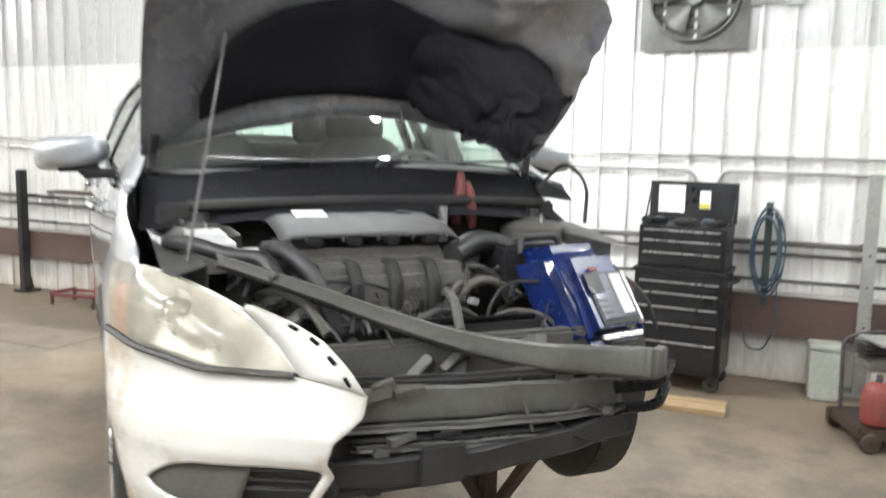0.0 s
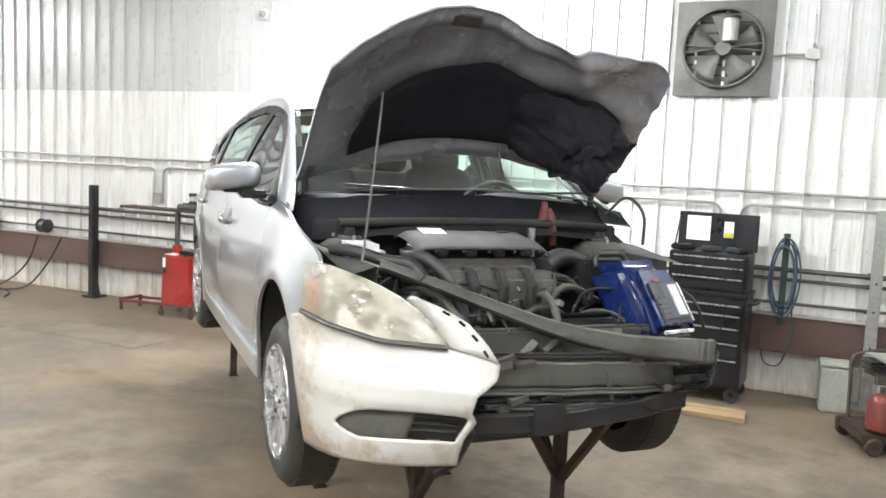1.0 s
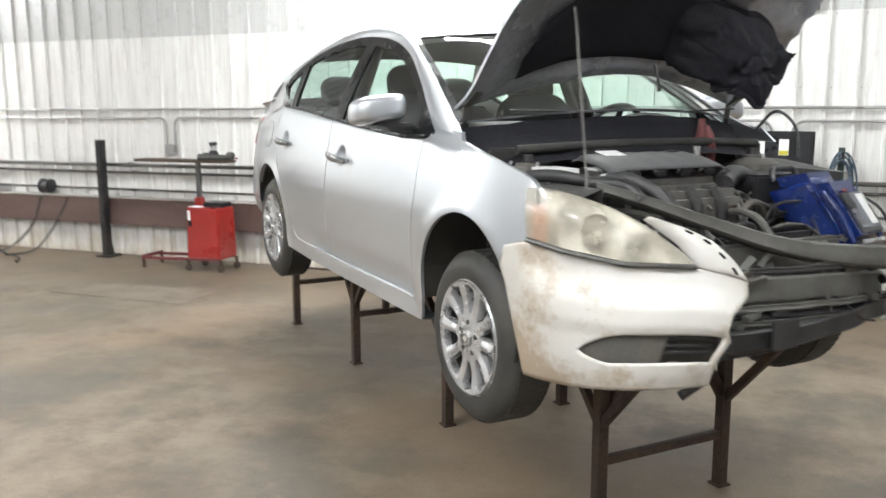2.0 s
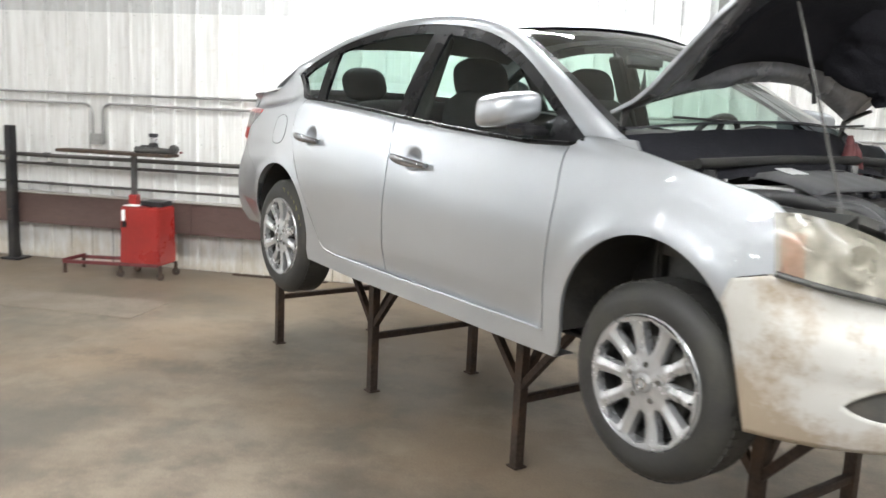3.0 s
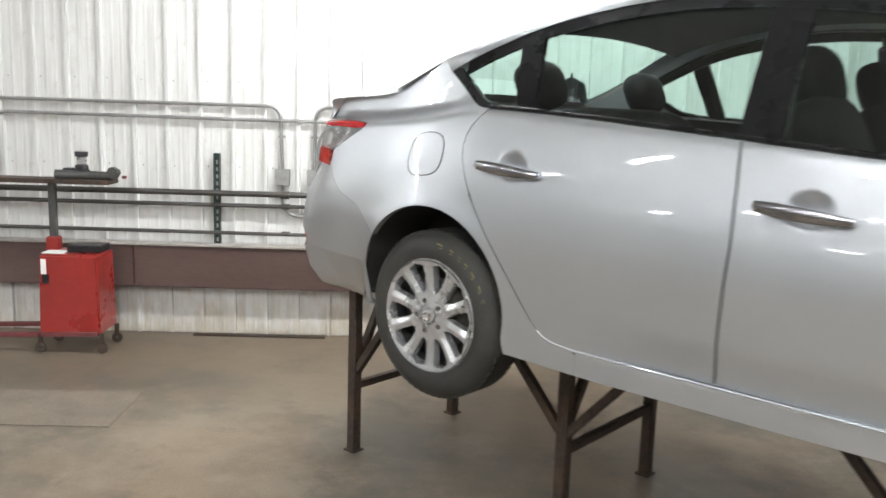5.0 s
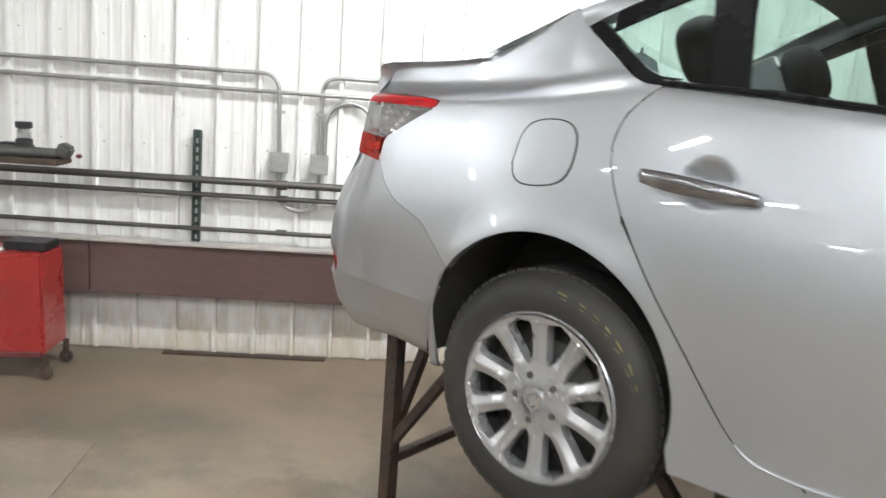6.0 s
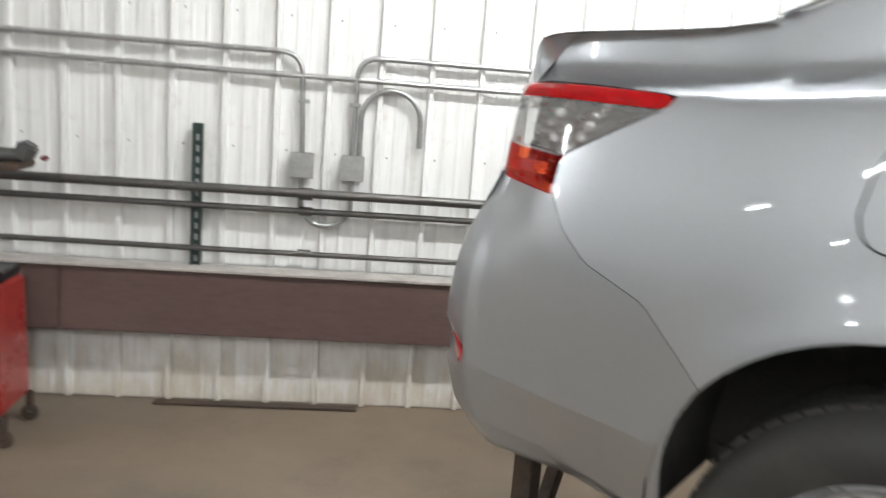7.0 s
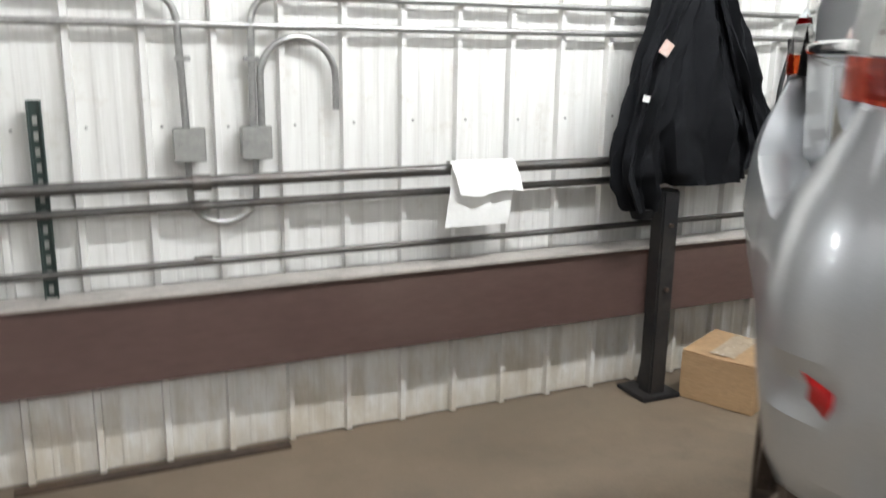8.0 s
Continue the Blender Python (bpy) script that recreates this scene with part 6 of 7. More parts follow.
part("fuse_box", box_mesh((.17, .12, .08), (1.62, -.45, 1.36), .015), DARK, car, "black fuse box")
part("headlamp_loom", tube_mesh(bent([(1.52, -.70, 1.42), (1.64, -.66, 1.43), (1.72, -.56, 1.40), (1.78, -.48, 1.40), (1.84, -.46, 1.35)], .06), .022, 10), DARK, car, "taped wire loom")
part("coolant_hose", tube_mesh(bent([(1.60, -.44, 1.40), (1.72, -.42, 1.42), (1.82, -.36, 1.36), (1.86, -.30, 1.2)], .06), .024, 10), DARK, car, "black coolant hose")

# crushed front structure
def channel(pts, h, d, material, name, label, taper=None):
    """A bent pressed channel along points."""
    bm = bmesh.new()
    prof = [(-.5, 0.0), (-.485, .55), (-.44, .88), (-.36, 1.0), (.0, .92), (.36, 1.0), (.44, .88), (.485, .55), (.5, 0.0)]
    g = []
    q = resample(rounded(pts, 2), 40)
    for k, p in enumerate(q):
        n = .008 * math.sin(k * .5) * (k / 40) + .004 * noise.noise(Vector((k * .35, h * 9, d)))
        w = h if not taper else h * np.interp(k / 39, (0, .5, 1), taper)
        g.append([(p[0] + d * b + n, p[1], p[2] + w * a + .25 * d * b) for a, b in prof])
    grid_faces(bm, g)
    bmesh.ops.recalc_face_normals(bm, faces=bm.faces)
    ob = part(name, bm, material, car, label)
    m = ob.modifiers.new("thickness", "SOLIDIFY")
    m.thickness, m.offset = .004, 0
    return ob


channel([(1.74, -.60, 1.392), (1.82, -.455, 1.345), (1.90, -.25, 1.268), (2.0, .01, 1.178), (2.10, .25, 1.145), (2.17, .46, 1.135)], .088, .035, BEAM, "radiator_support", "bent grey upper radiator support", (.34, .60, 1.0))
channel([(2.165, .43, 1.14), (2.19, .47, 1.135), (2.13, .54, 1.125)], .085, .03, BEAM, "support_end", "crushed end of the support")
part("radiator", box_mesh((.05, .86, .34), (1.93, .05, 1.02), .01), POCKET, car, "dark radiator core")
part("fan_shroud", box_mesh((.04, .50, .26), (1.885, .05, 1.10), .02), DARK, car, "black fan shroud")
channel([(2.03, -.36, 1.06), (2.06, -.1, 1.055), (2.07, .15, 1.045), (2.03, .46, 1.02)], .095, .04, BEAM, "bumper_beam", "dusty grey crash beam")
for k, (z, h, d, m, lab) in enumerate(((1.125, .018, .03, DARK, "black grille strip"), (1.000, .022, .05, BEAM, "dusty grille strip"), (.972, .016, .035, DARK, "black grille strip"), (.948, .020, .055, BEAM, "dusty air guide strip"))):
    channel([(2.03, -.38 + .02 * k, z), (2.07, -.1, z - .004), (2.08, .15, z - .012), (2.03, .46 - .03 * k, z - .035)], h, d, m, "grille_strip", lab)
channel([(2.05, -.42, .900), (2.10, -.2, .900), (2.10, .12, .908), (2.02, .50, .925)], .075, .05, DARK, "lower_support", "black lower radiator support")
part("bracket_plate", box_mesh((.012, .12, .10), (2.165, -.125, .93), .004), DARK, car, "black bracket plate")
bm = bmesh.new()
bar(bm, (2.075, .12, 1.13), (2.105, .16, .96), .03, .012, .003)
part("bracket", bm, BEAM, car, "bent bracket")
for k in range(22):
    y = -.34 + .80 * random.random()
    z = random.choice((.95, .985, 1.0, 1.10, 1.12))
    part("broken_tab", box_mesh((.012 + .02 * random.random(), .03 + .06 * random.random(), .008 + .02 * random.random()), (2.085 + .02 * random.random(), y, z), .002, Euler((.8 * random.random() - .4, .6 * random.random() - .3, .6 * random.random() - .3)).to_matrix()), random.choice((DARK, POCKET, BEAM)), car, "broken plastic tab")
part("loose_wire", tube_mesh(bent([(2.05, .10, 1.06), (2.12, .20, 1.0), (2.12, .30, .92), (2.10, .40, .90)], .08), .004, 6), CABLE, car, "loose black wire")
part("loose_wire", tube_mesh(bent([(1.30, .62, 1.56), (1.33, .70, 1.66), (1.40, .76, 1.58), (1.45, .72, 1.44)], .08), .007, 6), CABLE, car, "loose black wire")
part("broken_trim", tube_mesh(bent([(2.10, .42, 1.05), (2.14, .54, 1.06), (2.05, .64, 1.09)], .05), .018, 8), TRIM, car, "broken shiny black trim")
part("broken_trim", tube_mesh(bent([(2.08, .44, .985), (2.12, .55, .99), (2.03, .65, 1.02)], .05), .016, 8), TRIM, car, "broken shiny black trim")
part("undertray", box_mesh((.36, .40, .02), (1.93, -.25, .845), .004, Matrix.Rotation(radians(-6), 3, "Y")), DARK, car, "black torn undertray")
part("splash_edge", tube_mesh([(2.17, -.44, .98), (2.15, -.40, .90), (2.12, -.44, .80), (2.10, -.50, .76)], .016, 8), DARK, car, "black torn bumper lining")

# ---- steel stands under the car ----
CAR_M = pose(*CAR_AT, 0, 0, CAR_TURN)


def stand(x, ya, yb, top, braces, label, bar_z=.33):
    """A stand across the car: two square legs, a cross bar, braces and short top rails."""
    t = new("car_stand")
    t.matrix_basis = CAR_M @ pose(x, (ya + yb) / 2, 0)
    tagged(t, label, "car stand", "stands under the car")
    yc = (ya + yb) / 2
    for y in (ya - yc, yb - yc):
        inward = -1 if y > 0 else 1
        bm = bmesh.new()
        bar(bm, (0, y, 0), (0, y, top), .05, .05, .004)
        part("leg", bm, RUST, t, "rusty square leg")
        part("foot_plate", box_mesh((.07, .07, .008), (0, y, .004), .001), RUST, t)
        for s in braces:
            bm = bmesh.new()
            bar(bm, (.01 * s, y, .40), (.35 * s, y, top - .02), .035, .035, .003)
            part("brace", bm, RUST, t, "slanting brace")
        bm = bmesh.new()
        bar(bm, (0, y + .01 * inward, .42), (0, y + .24 * inward, top - .02), .035, .035, .003)
        part("brace", bm, RUST, t, "slanting brace")
        a, b = (-.38 if -1 in braces else -.03), (.38 if 1 in braces else .03)
        bm = bmesh.new()
        bar(bm, (a, y, top - .012), (b, y, top - .012), .05, .024, .003)
        part("top_rail", bm, RUST, t, "short top rail")
    bm = bmesh.new()
    bar(bm, (0, ya - yc, bar_z), (0, yb - yc, bar_z), .035, .035, .003)
    part("cross_bar", bm, RUST, t, "cross bar between the legs")
    bm = bmesh.new()
    bar(bm, (0, ya - yc, top - .018), (0, yb - yc, top - .018), .05, .03, .003)
    part("cross_rail", bm, RUST, t, "cross rail on top")
    return t


stand(-2.150, -.478, .270, .88, (1,), "rusty steel stand under the rear bumper")
stand(-.985, -.43, .305, .80, (-1, 1), "rusty steel stand under the sill")
stand(.258, -.385, .34, .79, (-1, 1), "rusty steel stand under the sill")
stand(1.435, -.29, .374, .80, (-1, 1), "rusty steel stand under the front end", .24)

# ---- battery charger in the engine bay ----
CH = CAR_M @ pose(1.838, .483, 1.205, 0, -36.3, 11.7)
ch = new("battery_charger")
ch.matrix_basis = CH
tagged(ch, "glossy blue battery charger with bright silver panel, in the engine bay", "battery charger")
bm = bmesh.new()
add_box(bm, (.22, .30, .44), (0, 0, .065), .055, None, 5)
for v in bm.verts:
    f = (v.co.x + .11) / .22
    v.co.y *= 1 - .14 * f
    v.co.z -= .085 * f * max(0, min(1, (v.co.z - .08) / .14))
    v.co.z *= 1 - .06 * f
part("case", bm, BLUE, ch, "glossy blue moulded case")
for y in (-.105, .105):
    part("side_rib", tube_mesh([(.085, y, -.11), (.100, y, .0), (.085, y, .11)], .010, 8), BLUE, ch, "raised blue rib")
part("panel_trim", box_mesh((.014, .172, .184), (.107, .018, -.004), .016, None, 3), DARK, ch, "black panel frame")
part("panel_edge", box_mesh((.012, .016, .170), (.110, .096, -.004), .004), ALUBAR, ch, "bright silver panel edge")
part("front_panel", box_mesh((.008, .140, .156), (.114, .014, .002), .012, None, 3), SCREEN, ch, "dark glossy front panel")
part("white_strip", box_mesh((.004, .050, .130), (.1185, .054, .004), .002), WHITEP, ch, "white panel strip")
part("meter", box_mesh((.004, .062, .070), (.1185, -.038, .045), .004), CHEST, ch, "dark meter window")
for k in range(3):
    part("label_bar", box_mesh((.003, .045, .007), (.1185, -.035, -.012 - .020 * k), .001), CHEST, ch, "dark label bar")
part("label_bar", box_mesh((.003, .035, .014), (.1185, -.020, .090), .001), REDDULL, ch, "red label bar")
part("trim_bar", box_mesh((.014, .17, .014), (.106, 0, -.122), .005), ALUBAR, ch, "bright trim bar")
part("lower_grip", box_mesh((.03, .11, .020), (.096, 0, -.142), .008), DARK, ch, "black lower grip")
part("handle", tube_mesh(bent([(-.07, -.09, .25), (-.06, -.08, .305), (-.06, .08, .305), (-.07, .09, .25)], .05), .012, 10), DARK, ch, "black carrying handle")
part("cable", tube_mesh(bent([(.03, -.10, .10), (-.05, -.22, .16), (-.12, -.30, .05), (-.16, -.22, -.06), (-.22, -.12, .0)], .09), .006, 8), CABLE, ch, "black clamp cable")
part("cable", tube_mesh(bent([(.10, .10, .08), (.14, .13, -.02), (.10, .15, -.12)], .06), .006, 8), CABLE, ch, "black clamp cable")

# ---- posts along the wall ----


def strut_post(x, y, z0, z1, label):
    """A slotted strut channel."""
    t = thing("wall_post", (x, y, z0), 0, label, "post", "wall posts")
    h = z1 - z0
    part("channel", box_mesh((.044, .022, h), (0, .010, h / 2), .002), POSTGREEN, t)
    bm = bmesh.new()
    for s in (-1, 1):
        add_box(bm, (.006, .02, h), (s * .019, -.010, h / 2), .002, seg=1)
    part("flange", bm, POSTGREEN, t)
    bm = bmesh.new()
    for k in range(int(h / .05)):
        add_box(bm, (.014, .003, .028), (0, -.0015, .03 + k * .05), .001, seg=1)
    part("slot_strip", bm, BOXGREY, t, "pale slots")["kind"] = "stuff"
    return t


strut_post(-4.787, 6.605, .678, 1.32, "dark green slotted steel post above the board")


def heavy_post(x, y, h, label, POSTBLACK=POSTBLACK):
    t = thing("wall_post", (x, y, 0), 0, label, "post", "wall posts")
    part("upright", box_mesh((.085, .085, h), (0, 0, h / 2), .008), POSTBLACK, t)
    part("foot", box_mesh((.20, .20, .02), (0, .02, .01), .004), POSTBLACK, t, "black foot plate")
    bm = bmesh.new()
    pts = [(-.008, .04, .02), (.008, .04, .02), (.008, .04, .30), (-.008, .04, .30)]
    vs = [bm.verts.new((s * .008, .10 if k else .04, z)) for s in (-1, 1) for k, z in ((0, .30), (0, .02), (1, .02))]
    bm.faces.new(vs[:3])
    bm.faces.new(vs[3:][::-1])
    for a, b in ((0, 1), (1, 2), (2, 0)):
        bm.faces.new([vs[a], vs[b], vs[b + 3], vs[a + 3]])
    part("gusset", bm, POSTBLACK, t)
    for z in (.5, .78, 1.0):
        if z < h:
            part("bolt", tube_mesh([(0, -.042, z), (0, -.056, z)], .010, 6), IRON, t)
    return t


heavy_post(-2.405, 6.475, .93, "black square steel post standing before the guard board")
heavy_post(-7.245, 6.47, 1.32, "black square steel post standing before the guard board")
heavy_post(.93, 6.50, 1.56, "grey square steel post beside the tool chest", BOXGREY)
for x in (-9.6, 2.9):
    heavy_post(x, 6.475, 1.3, "black square steel post standing before the guard board")

# ---- exhaust fan ----
fan = thing("wall_fan", (-.345, 6.63, 2.81), 0, "grey square wall exhaust fan with round guard", "fan")
bm = bmesh.new()
S = .385
outer = [(-S, -S), (S, -S), (S, S), (-S, S)]
n = 48
ring = [(.315 * math.cos(2 * math.pi * k / n), .315 * math.sin(2 * math.pi * k / n)) for k in range(n)]
sq = []
for k in range(n):
    c, s = math.cos(2 * math.pi * k / n), math.sin(2 * math.pi * k / n)
    m = S / max(abs(c), abs(s))
    sq.append((c * m, s * m))
rows = [[(x, -.012, z) for x, z in sq], [(x, -.030, z) for x, z in sq], [(x * 1.06, -.034, z * 1.06) for x, z in ring], [(x, -.055, z) for x, z in ring], [(x, .01, z) for x, z in ring]]
rows = [r + [r[0]] for r in rows]
grid_faces(bm, rows)
bmesh.ops.recalc_face_normals(bm, faces=bm.faces)
FANGREY = surface("fan_grey", (.115, .115, .108), .6, .25, grain=40, wear=5, wear_amount=.5)
part("frame", bm, FANGREY, fan, "dull galvanised frame")
part("shutter", box_mesh((.62, .012, .62), (0, .012, 0), .002), LINER, fan, "dark shutter")
for k in range(7):
    part("louvre", box_mesh((.58, .012, .07), (0, .0, -.26 + .086 * k), .003, Matrix.Rotation(radians(18), 3, "X")), FANGREY, fan, "grey louvre")
for k in range(5):
    a = 2 * math.pi * k / 5 + .3
    bm = bmesh.new()
    g = [[(r * math.cos(a + w * (.34 + .3 * r)), -.03 - .02 * w, r * math.sin(a + w * (.34 + .3 * r))) for w in (-1, 0, 1)] for r in np.linspace(.06, .29, 7)]
    grid_faces(bm, g)
    ob = part("blade", bm, FANGREY, fan, "grey fan blade")
    m = ob.modifiers.new("thickness", "SOLIDIFY")
    m.thickness, m.offset = .003, 0
part("hub", tube_mesh([(0, -.02, 0), (0, -.075, 0)], .06, 20), FANGREY, fan, "grey hub")
part("motor", tube_mesh([(.05, -.09, .04), (.05, -.09, .05), (.05, -.09, .22), (.05, -.09, .23)], [.05, .065, .065, .05], 20), BOXGREY, fan, "pale motor housing")
bm = bmesh.new()
for r in (.315,):
    add_tube(bm, [(r * math.cos(2 * math.pi * k / 40), -.075, r * math.sin(2 * math.pi * k / 40)) for k in range(41)], .003 if r < .3 else .010, 6, False)
for k in range(2):
    a = .12 - .20 * k
    add_tube(bm, [(.32 * math.cos(a), -.07, .32 * math.sin(a)), (-.32 * math.cos(a), -.07, -.32 * math.sin(a))], .007, 6)
part("guard", bm, FANGREY, fan, "dark wire guard")
part("power_pipe", tube_mesh([(.36, -.02, -.06), (.62, -.02, -.055)], .010, 8), CONDUIT, fan, "grey conduit stub")
bx = part("switch_box", box_mesh((.10, .05, .085), (.685, -.01, -.05), .006), BOXGREY, fan, "grey switch box")
part("switch", tube_mesh([(.685, -.03, .0), (.685, -.05, .03)], .012, 8), BOXGREY, bx)
part("drop_pipe", tube_mesh([(.685, .0, .0), (.685, .0, .26)], .009, 8), BOXGREY, fan, "grey conduit stub")

# ---- small wall camera ----
t = thing("wall_camera", (-4.992, 6.60, 3.227), 0, "small white dome camera high on the wall", "camera")
part("base", lathe_mesh([(.0, .06), (.055, .06), (.06, .03), (.05, .0), (.0, .0)], 24), WHITEP, t)
part("dome", lathe_mesh([(.0, -.045), (.02, -.04), (.036, -.025), (.04, .0)], 24), BOXGREY, t, "grey dome")

# ---- tool chest ----
tc = thing("tool_chest", (-.262, 6.26, 0), -3, "black two-piece rolling tool chest with bright drawer pulls", "tool chest")
part("cabinet", box_mesh((.62, .42, .72), (0, 0, .48), .008), CHEST, tc, "black lower cabinet")
part("rim", box_mesh((.65, .44, .03), (0, 0, .85), .006), CHEST, tc)
part("top_box", box_mesh((.60, .38, .30), (0, .01, 1.015), .008), CHEST, tc, "black top box")
z = .155
for h in (.20, .13, .12, .10, .08):
    d = part("drawer", box_mesh((.56, .014, h - .012), (0, -.215, z + h / 2), .003), CHEST, tc)
    part("pull", box_mesh((.55, .014, .013), (0, -.227, z + h - .014), .003), ALUBAR, d, "bright full-width pull")
    z += h
z = .885
for h in (.10, .085, .075):
    d = part("drawer", box_mesh((.54, .014, h - .010), (0, -.186, z + h / 2), .003), CHEST, tc)
    part("pull", box_mesh((.53, .014, .012), (0, -.198, z + h - .013), .003), ALUBAR, d, "bright full-width pull")
    z += h
lid = part("lid", box_mesh((.63, .02, .30), (0, .185, 1.315), .004), CHEST, tc, "black raised lid")
part("sticker", box_mesh((.19, .003, .20), (-.155, .173, 1.335), .0), PAPER, lid, "white sheet inside the lid")
part("sticker", box_mesh((.075, .003, .13), (.085, .173, 1.335), .0), PAPER, lid, "pale label inside the lid")
YEL = surface("yellow_label", (.55, .50, .05), .5, grain=30, wear=8)
part("sticker", box_mesh((.07, .003, .035), (.085, .171, 1.29), .0), YEL, lid, "yellow label strip")
for s in (-1, 1):
    bm = bmesh.new()
    bar(bm, (s * .305, .17, 1.42), (s * .30, -.02, 1.17), .010, .008)
    part("lid_stay", bm, CHEST, tc)
part("side_handle", tube_mesh(bent([(.32, -.12, .78), (.38, -.12, .80), (.38, .12, .80), (.32, .12, .78)], .04), .012, 8), DARK, tc, "black side handle")
for sx in (-1, 1):
    for sy in (-1, 1):
        bm = lathe_mesh([(.02, -.018), (.055, -.018), (.06, -.01), (.06, .01), (.055, .018), (.02, .018)], 20)
        bm.transform(Matrix.Translation((sx * .25, sy * .16, .06)))
        c = part("caster", bm, RUBBER, tc, "black caster")
        part("fork", box_mesh((.05, .055, .03), (sx * .25, sy * .16, .125), .004), BARE, c)
for k in range(9):
    a = random.random
    part("rag", box_mesh((.10 + .1 * a(), .08 + .08 * a(), .03 + .02 * a()), (-.25 + .5 * a(), -.06 + .14 * a(), 1.185), .012, Euler((0, 0, a() * 3)).to_matrix()), random.choice((CLOTH, CABIN, HOSE)), tc, "dark rag on the top box")
t = thing("wood_board", (-.11, 5.62, 0), 3, "short raw board lying on the floor before the tool chest", "board")
part("plank", box_mesh((.47, .14, .038), (0, 0, .019), .004), WOODB, t)
t = thing("wood_board", (-.10, 5.76, 0), 2, "short raw board lying on the floor before the tool chest", "board")
part("plank", box_mesh((.44, .09, .035), (0, 0, .0175), .004), WOODB, t)

# ---- coiled hose on its hook ----
t = thing("hose_coil", (.27, 6.50, .98), 0, "blue-grey air hose hung in long loops on the rail", "hose")
for k in range(7):
    r = .098 + .020 * math.sin(k * 2.1)
    hgt = .31 + .045 * math.cos(k * 1.7)
    pts = []
    for q in range(37):
        a = 2 * math.pi * q / 36
        drop = hgt * (.92 if math.cos(a) < 0 else .85 + .10 * math.sin(k * 3.3))
        pts.append((r * math.sin(a) + .010 * math.sin(k * 1.9), -.02 - .010 * k + .014 * math.sin(a * 2 + k), -drop * math.cos(a)))
    part("loop", tube_mesh(pts, .0062, 8), HOSE, t)
part("hook", tube_mesh(bent([(0, .05, .28), (0, -.10, .28), (0, -.11, .33)], .03), .010, 8), POSTBLACK, t, "black hook")
part("hanger", box_mesh((.05, .03, .75), (0, .02, -.02), .004), POSTGREEN, t, "dark backing post")
part("tail", tube_mesh(bent([(.08, -.03, -.22), (.10, -.04, -.5), (.02, -.06, -.72), (-.1, -.08, -.70), (-.14, -.06, -.45)], .12), .0062, 8), HOSE, t, "hanging tail")

# ---- red machine by the wall ----
t = thing("floor_jack", (1.10, 5.60, 0), 22, "red and tan shop machine on a low wheeled base", "machine")
bm = bmesh.new()
add_box(bm, (.66, .06, .07), (0, -.19, .105), .008)
add_box(bm, (.66, .06, .07), (0, .19, .105), .008)
add_box(bm, (.06, .40, .06), (-.29, 0, .105), .008)
add_box(bm, (.06, .40, .06), (.29, 0, .105), .008)
add_box(bm, (.58, .36, .012), (0, 0, .135), .003)
part("base", bm, RUST, t, "brown steel base frame")
for sx in (-1, 1):
    for sy in (-1, 1):
        bm = lathe_mesh([(.012, -.018), (.05, -.020), (.058, -.012), (.058, .012), (.05, .020), (.012, .018)], 20)
        bm.transform(Matrix.Translation((sx * .26, sy * .225, .058)))
        part("wheel", bm, IRON, t)
bm = tube_mesh([(-.20, -.15, .150), (-.20, -.15, .165), (-.20, -.15, .345), (-.20, -.15, .385), (-.20, -.15, .40)], [.075, .088, .088, .062, .02], 22)
part("tank", bm, REDOLD, t, "red upright tank")
part("tank_neck", tube_mesh([(-.20, -.15, .395), (-.20, -.15, .44)], .018, 10), BARE, t, "grey tank neck")
bm = bmesh.new()
add_box(bm, (.34, .22, .20), (.12, -.10, .245), .014)
add_box(bm, (.30, .18, .10), (.12, -.09, .385), .012)
part("front_box", bm, REDOLD, t, "scuffed red front box")
part("plate", box_mesh((.16, .006, .062), (.08, -.212, .300), .002), WHITEP, t, "white label plate")
for k in range(2):
    part("label_bar", box_mesh((.11 - .03 * k, .003, .010), (.075 - .015 * k, -.2165, .312 - .022 * k), .0005), DARK, t, "dark bar on the label")
part("step", box_mesh((.30, .05, .045), (.12, -.225, .185), .006), WOODB, t, "tan front ledge")
bm = bmesh.new()
add_box(bm, (.40, .20, .07), (.0, .06, .46), .012)
add_box(bm, (.24, .16, .10), (.06, .02, .54), .018)
part("engine", bm, DUSTY, t, "grimy tan pump block")
part("top_plate", box_mesh((.44, .30, .014), (.02, .0, .605), .003), BOXGREY, t, "thin grey top plate")
part("switch_box", box_mesh((.13, .12, .13), (.16, -.06, .535), .01), DARK, t, "black switch box")
bm = bmesh.new()
bmesh.ops.create_uvsphere(bm, u_segments=20, v_segments=12, radius=.105)
for v in bm.verts:
    v.co.z = v.co.z * 1.15 if v.co.z > 0 else v.co.z * .35
bm.transform(Matrix.Translation((.15, -.02, .648)))
part("red_cover", bm, REDOLD, t, "red domed cover")
part("cylinder", tube_mesh([(.15, -.02, .74), (.15, -.02, .90), (.15, -.02, .93)], [.045, .045, .03], 16), WHITEP, t, "pale cylinder on the dome")
for k in range(4):
    part("fin", box_mesh((.20, .15, .009), (-.13, .06, .51 + .022 * k), .002), BARE, t, "cooling fin")
part("handle", tube_mesh(bent([(-.26, .18, .14), (-.27, .19, .58), (-.10, .19, .62), (.05, .19, .62)], .07), .012, 8), BARE, t, "grey bent tube")
bm = bmesh.new()
bar(bm, (.10, .16, .14), (.10, .16, 1.12), .030, .030, .004)
bar(bm, (.10, .15, .30), (.20, .15, .62), .020, .020, .003)
part("mast", bm, PIPE, t, "dark grey upright mast")
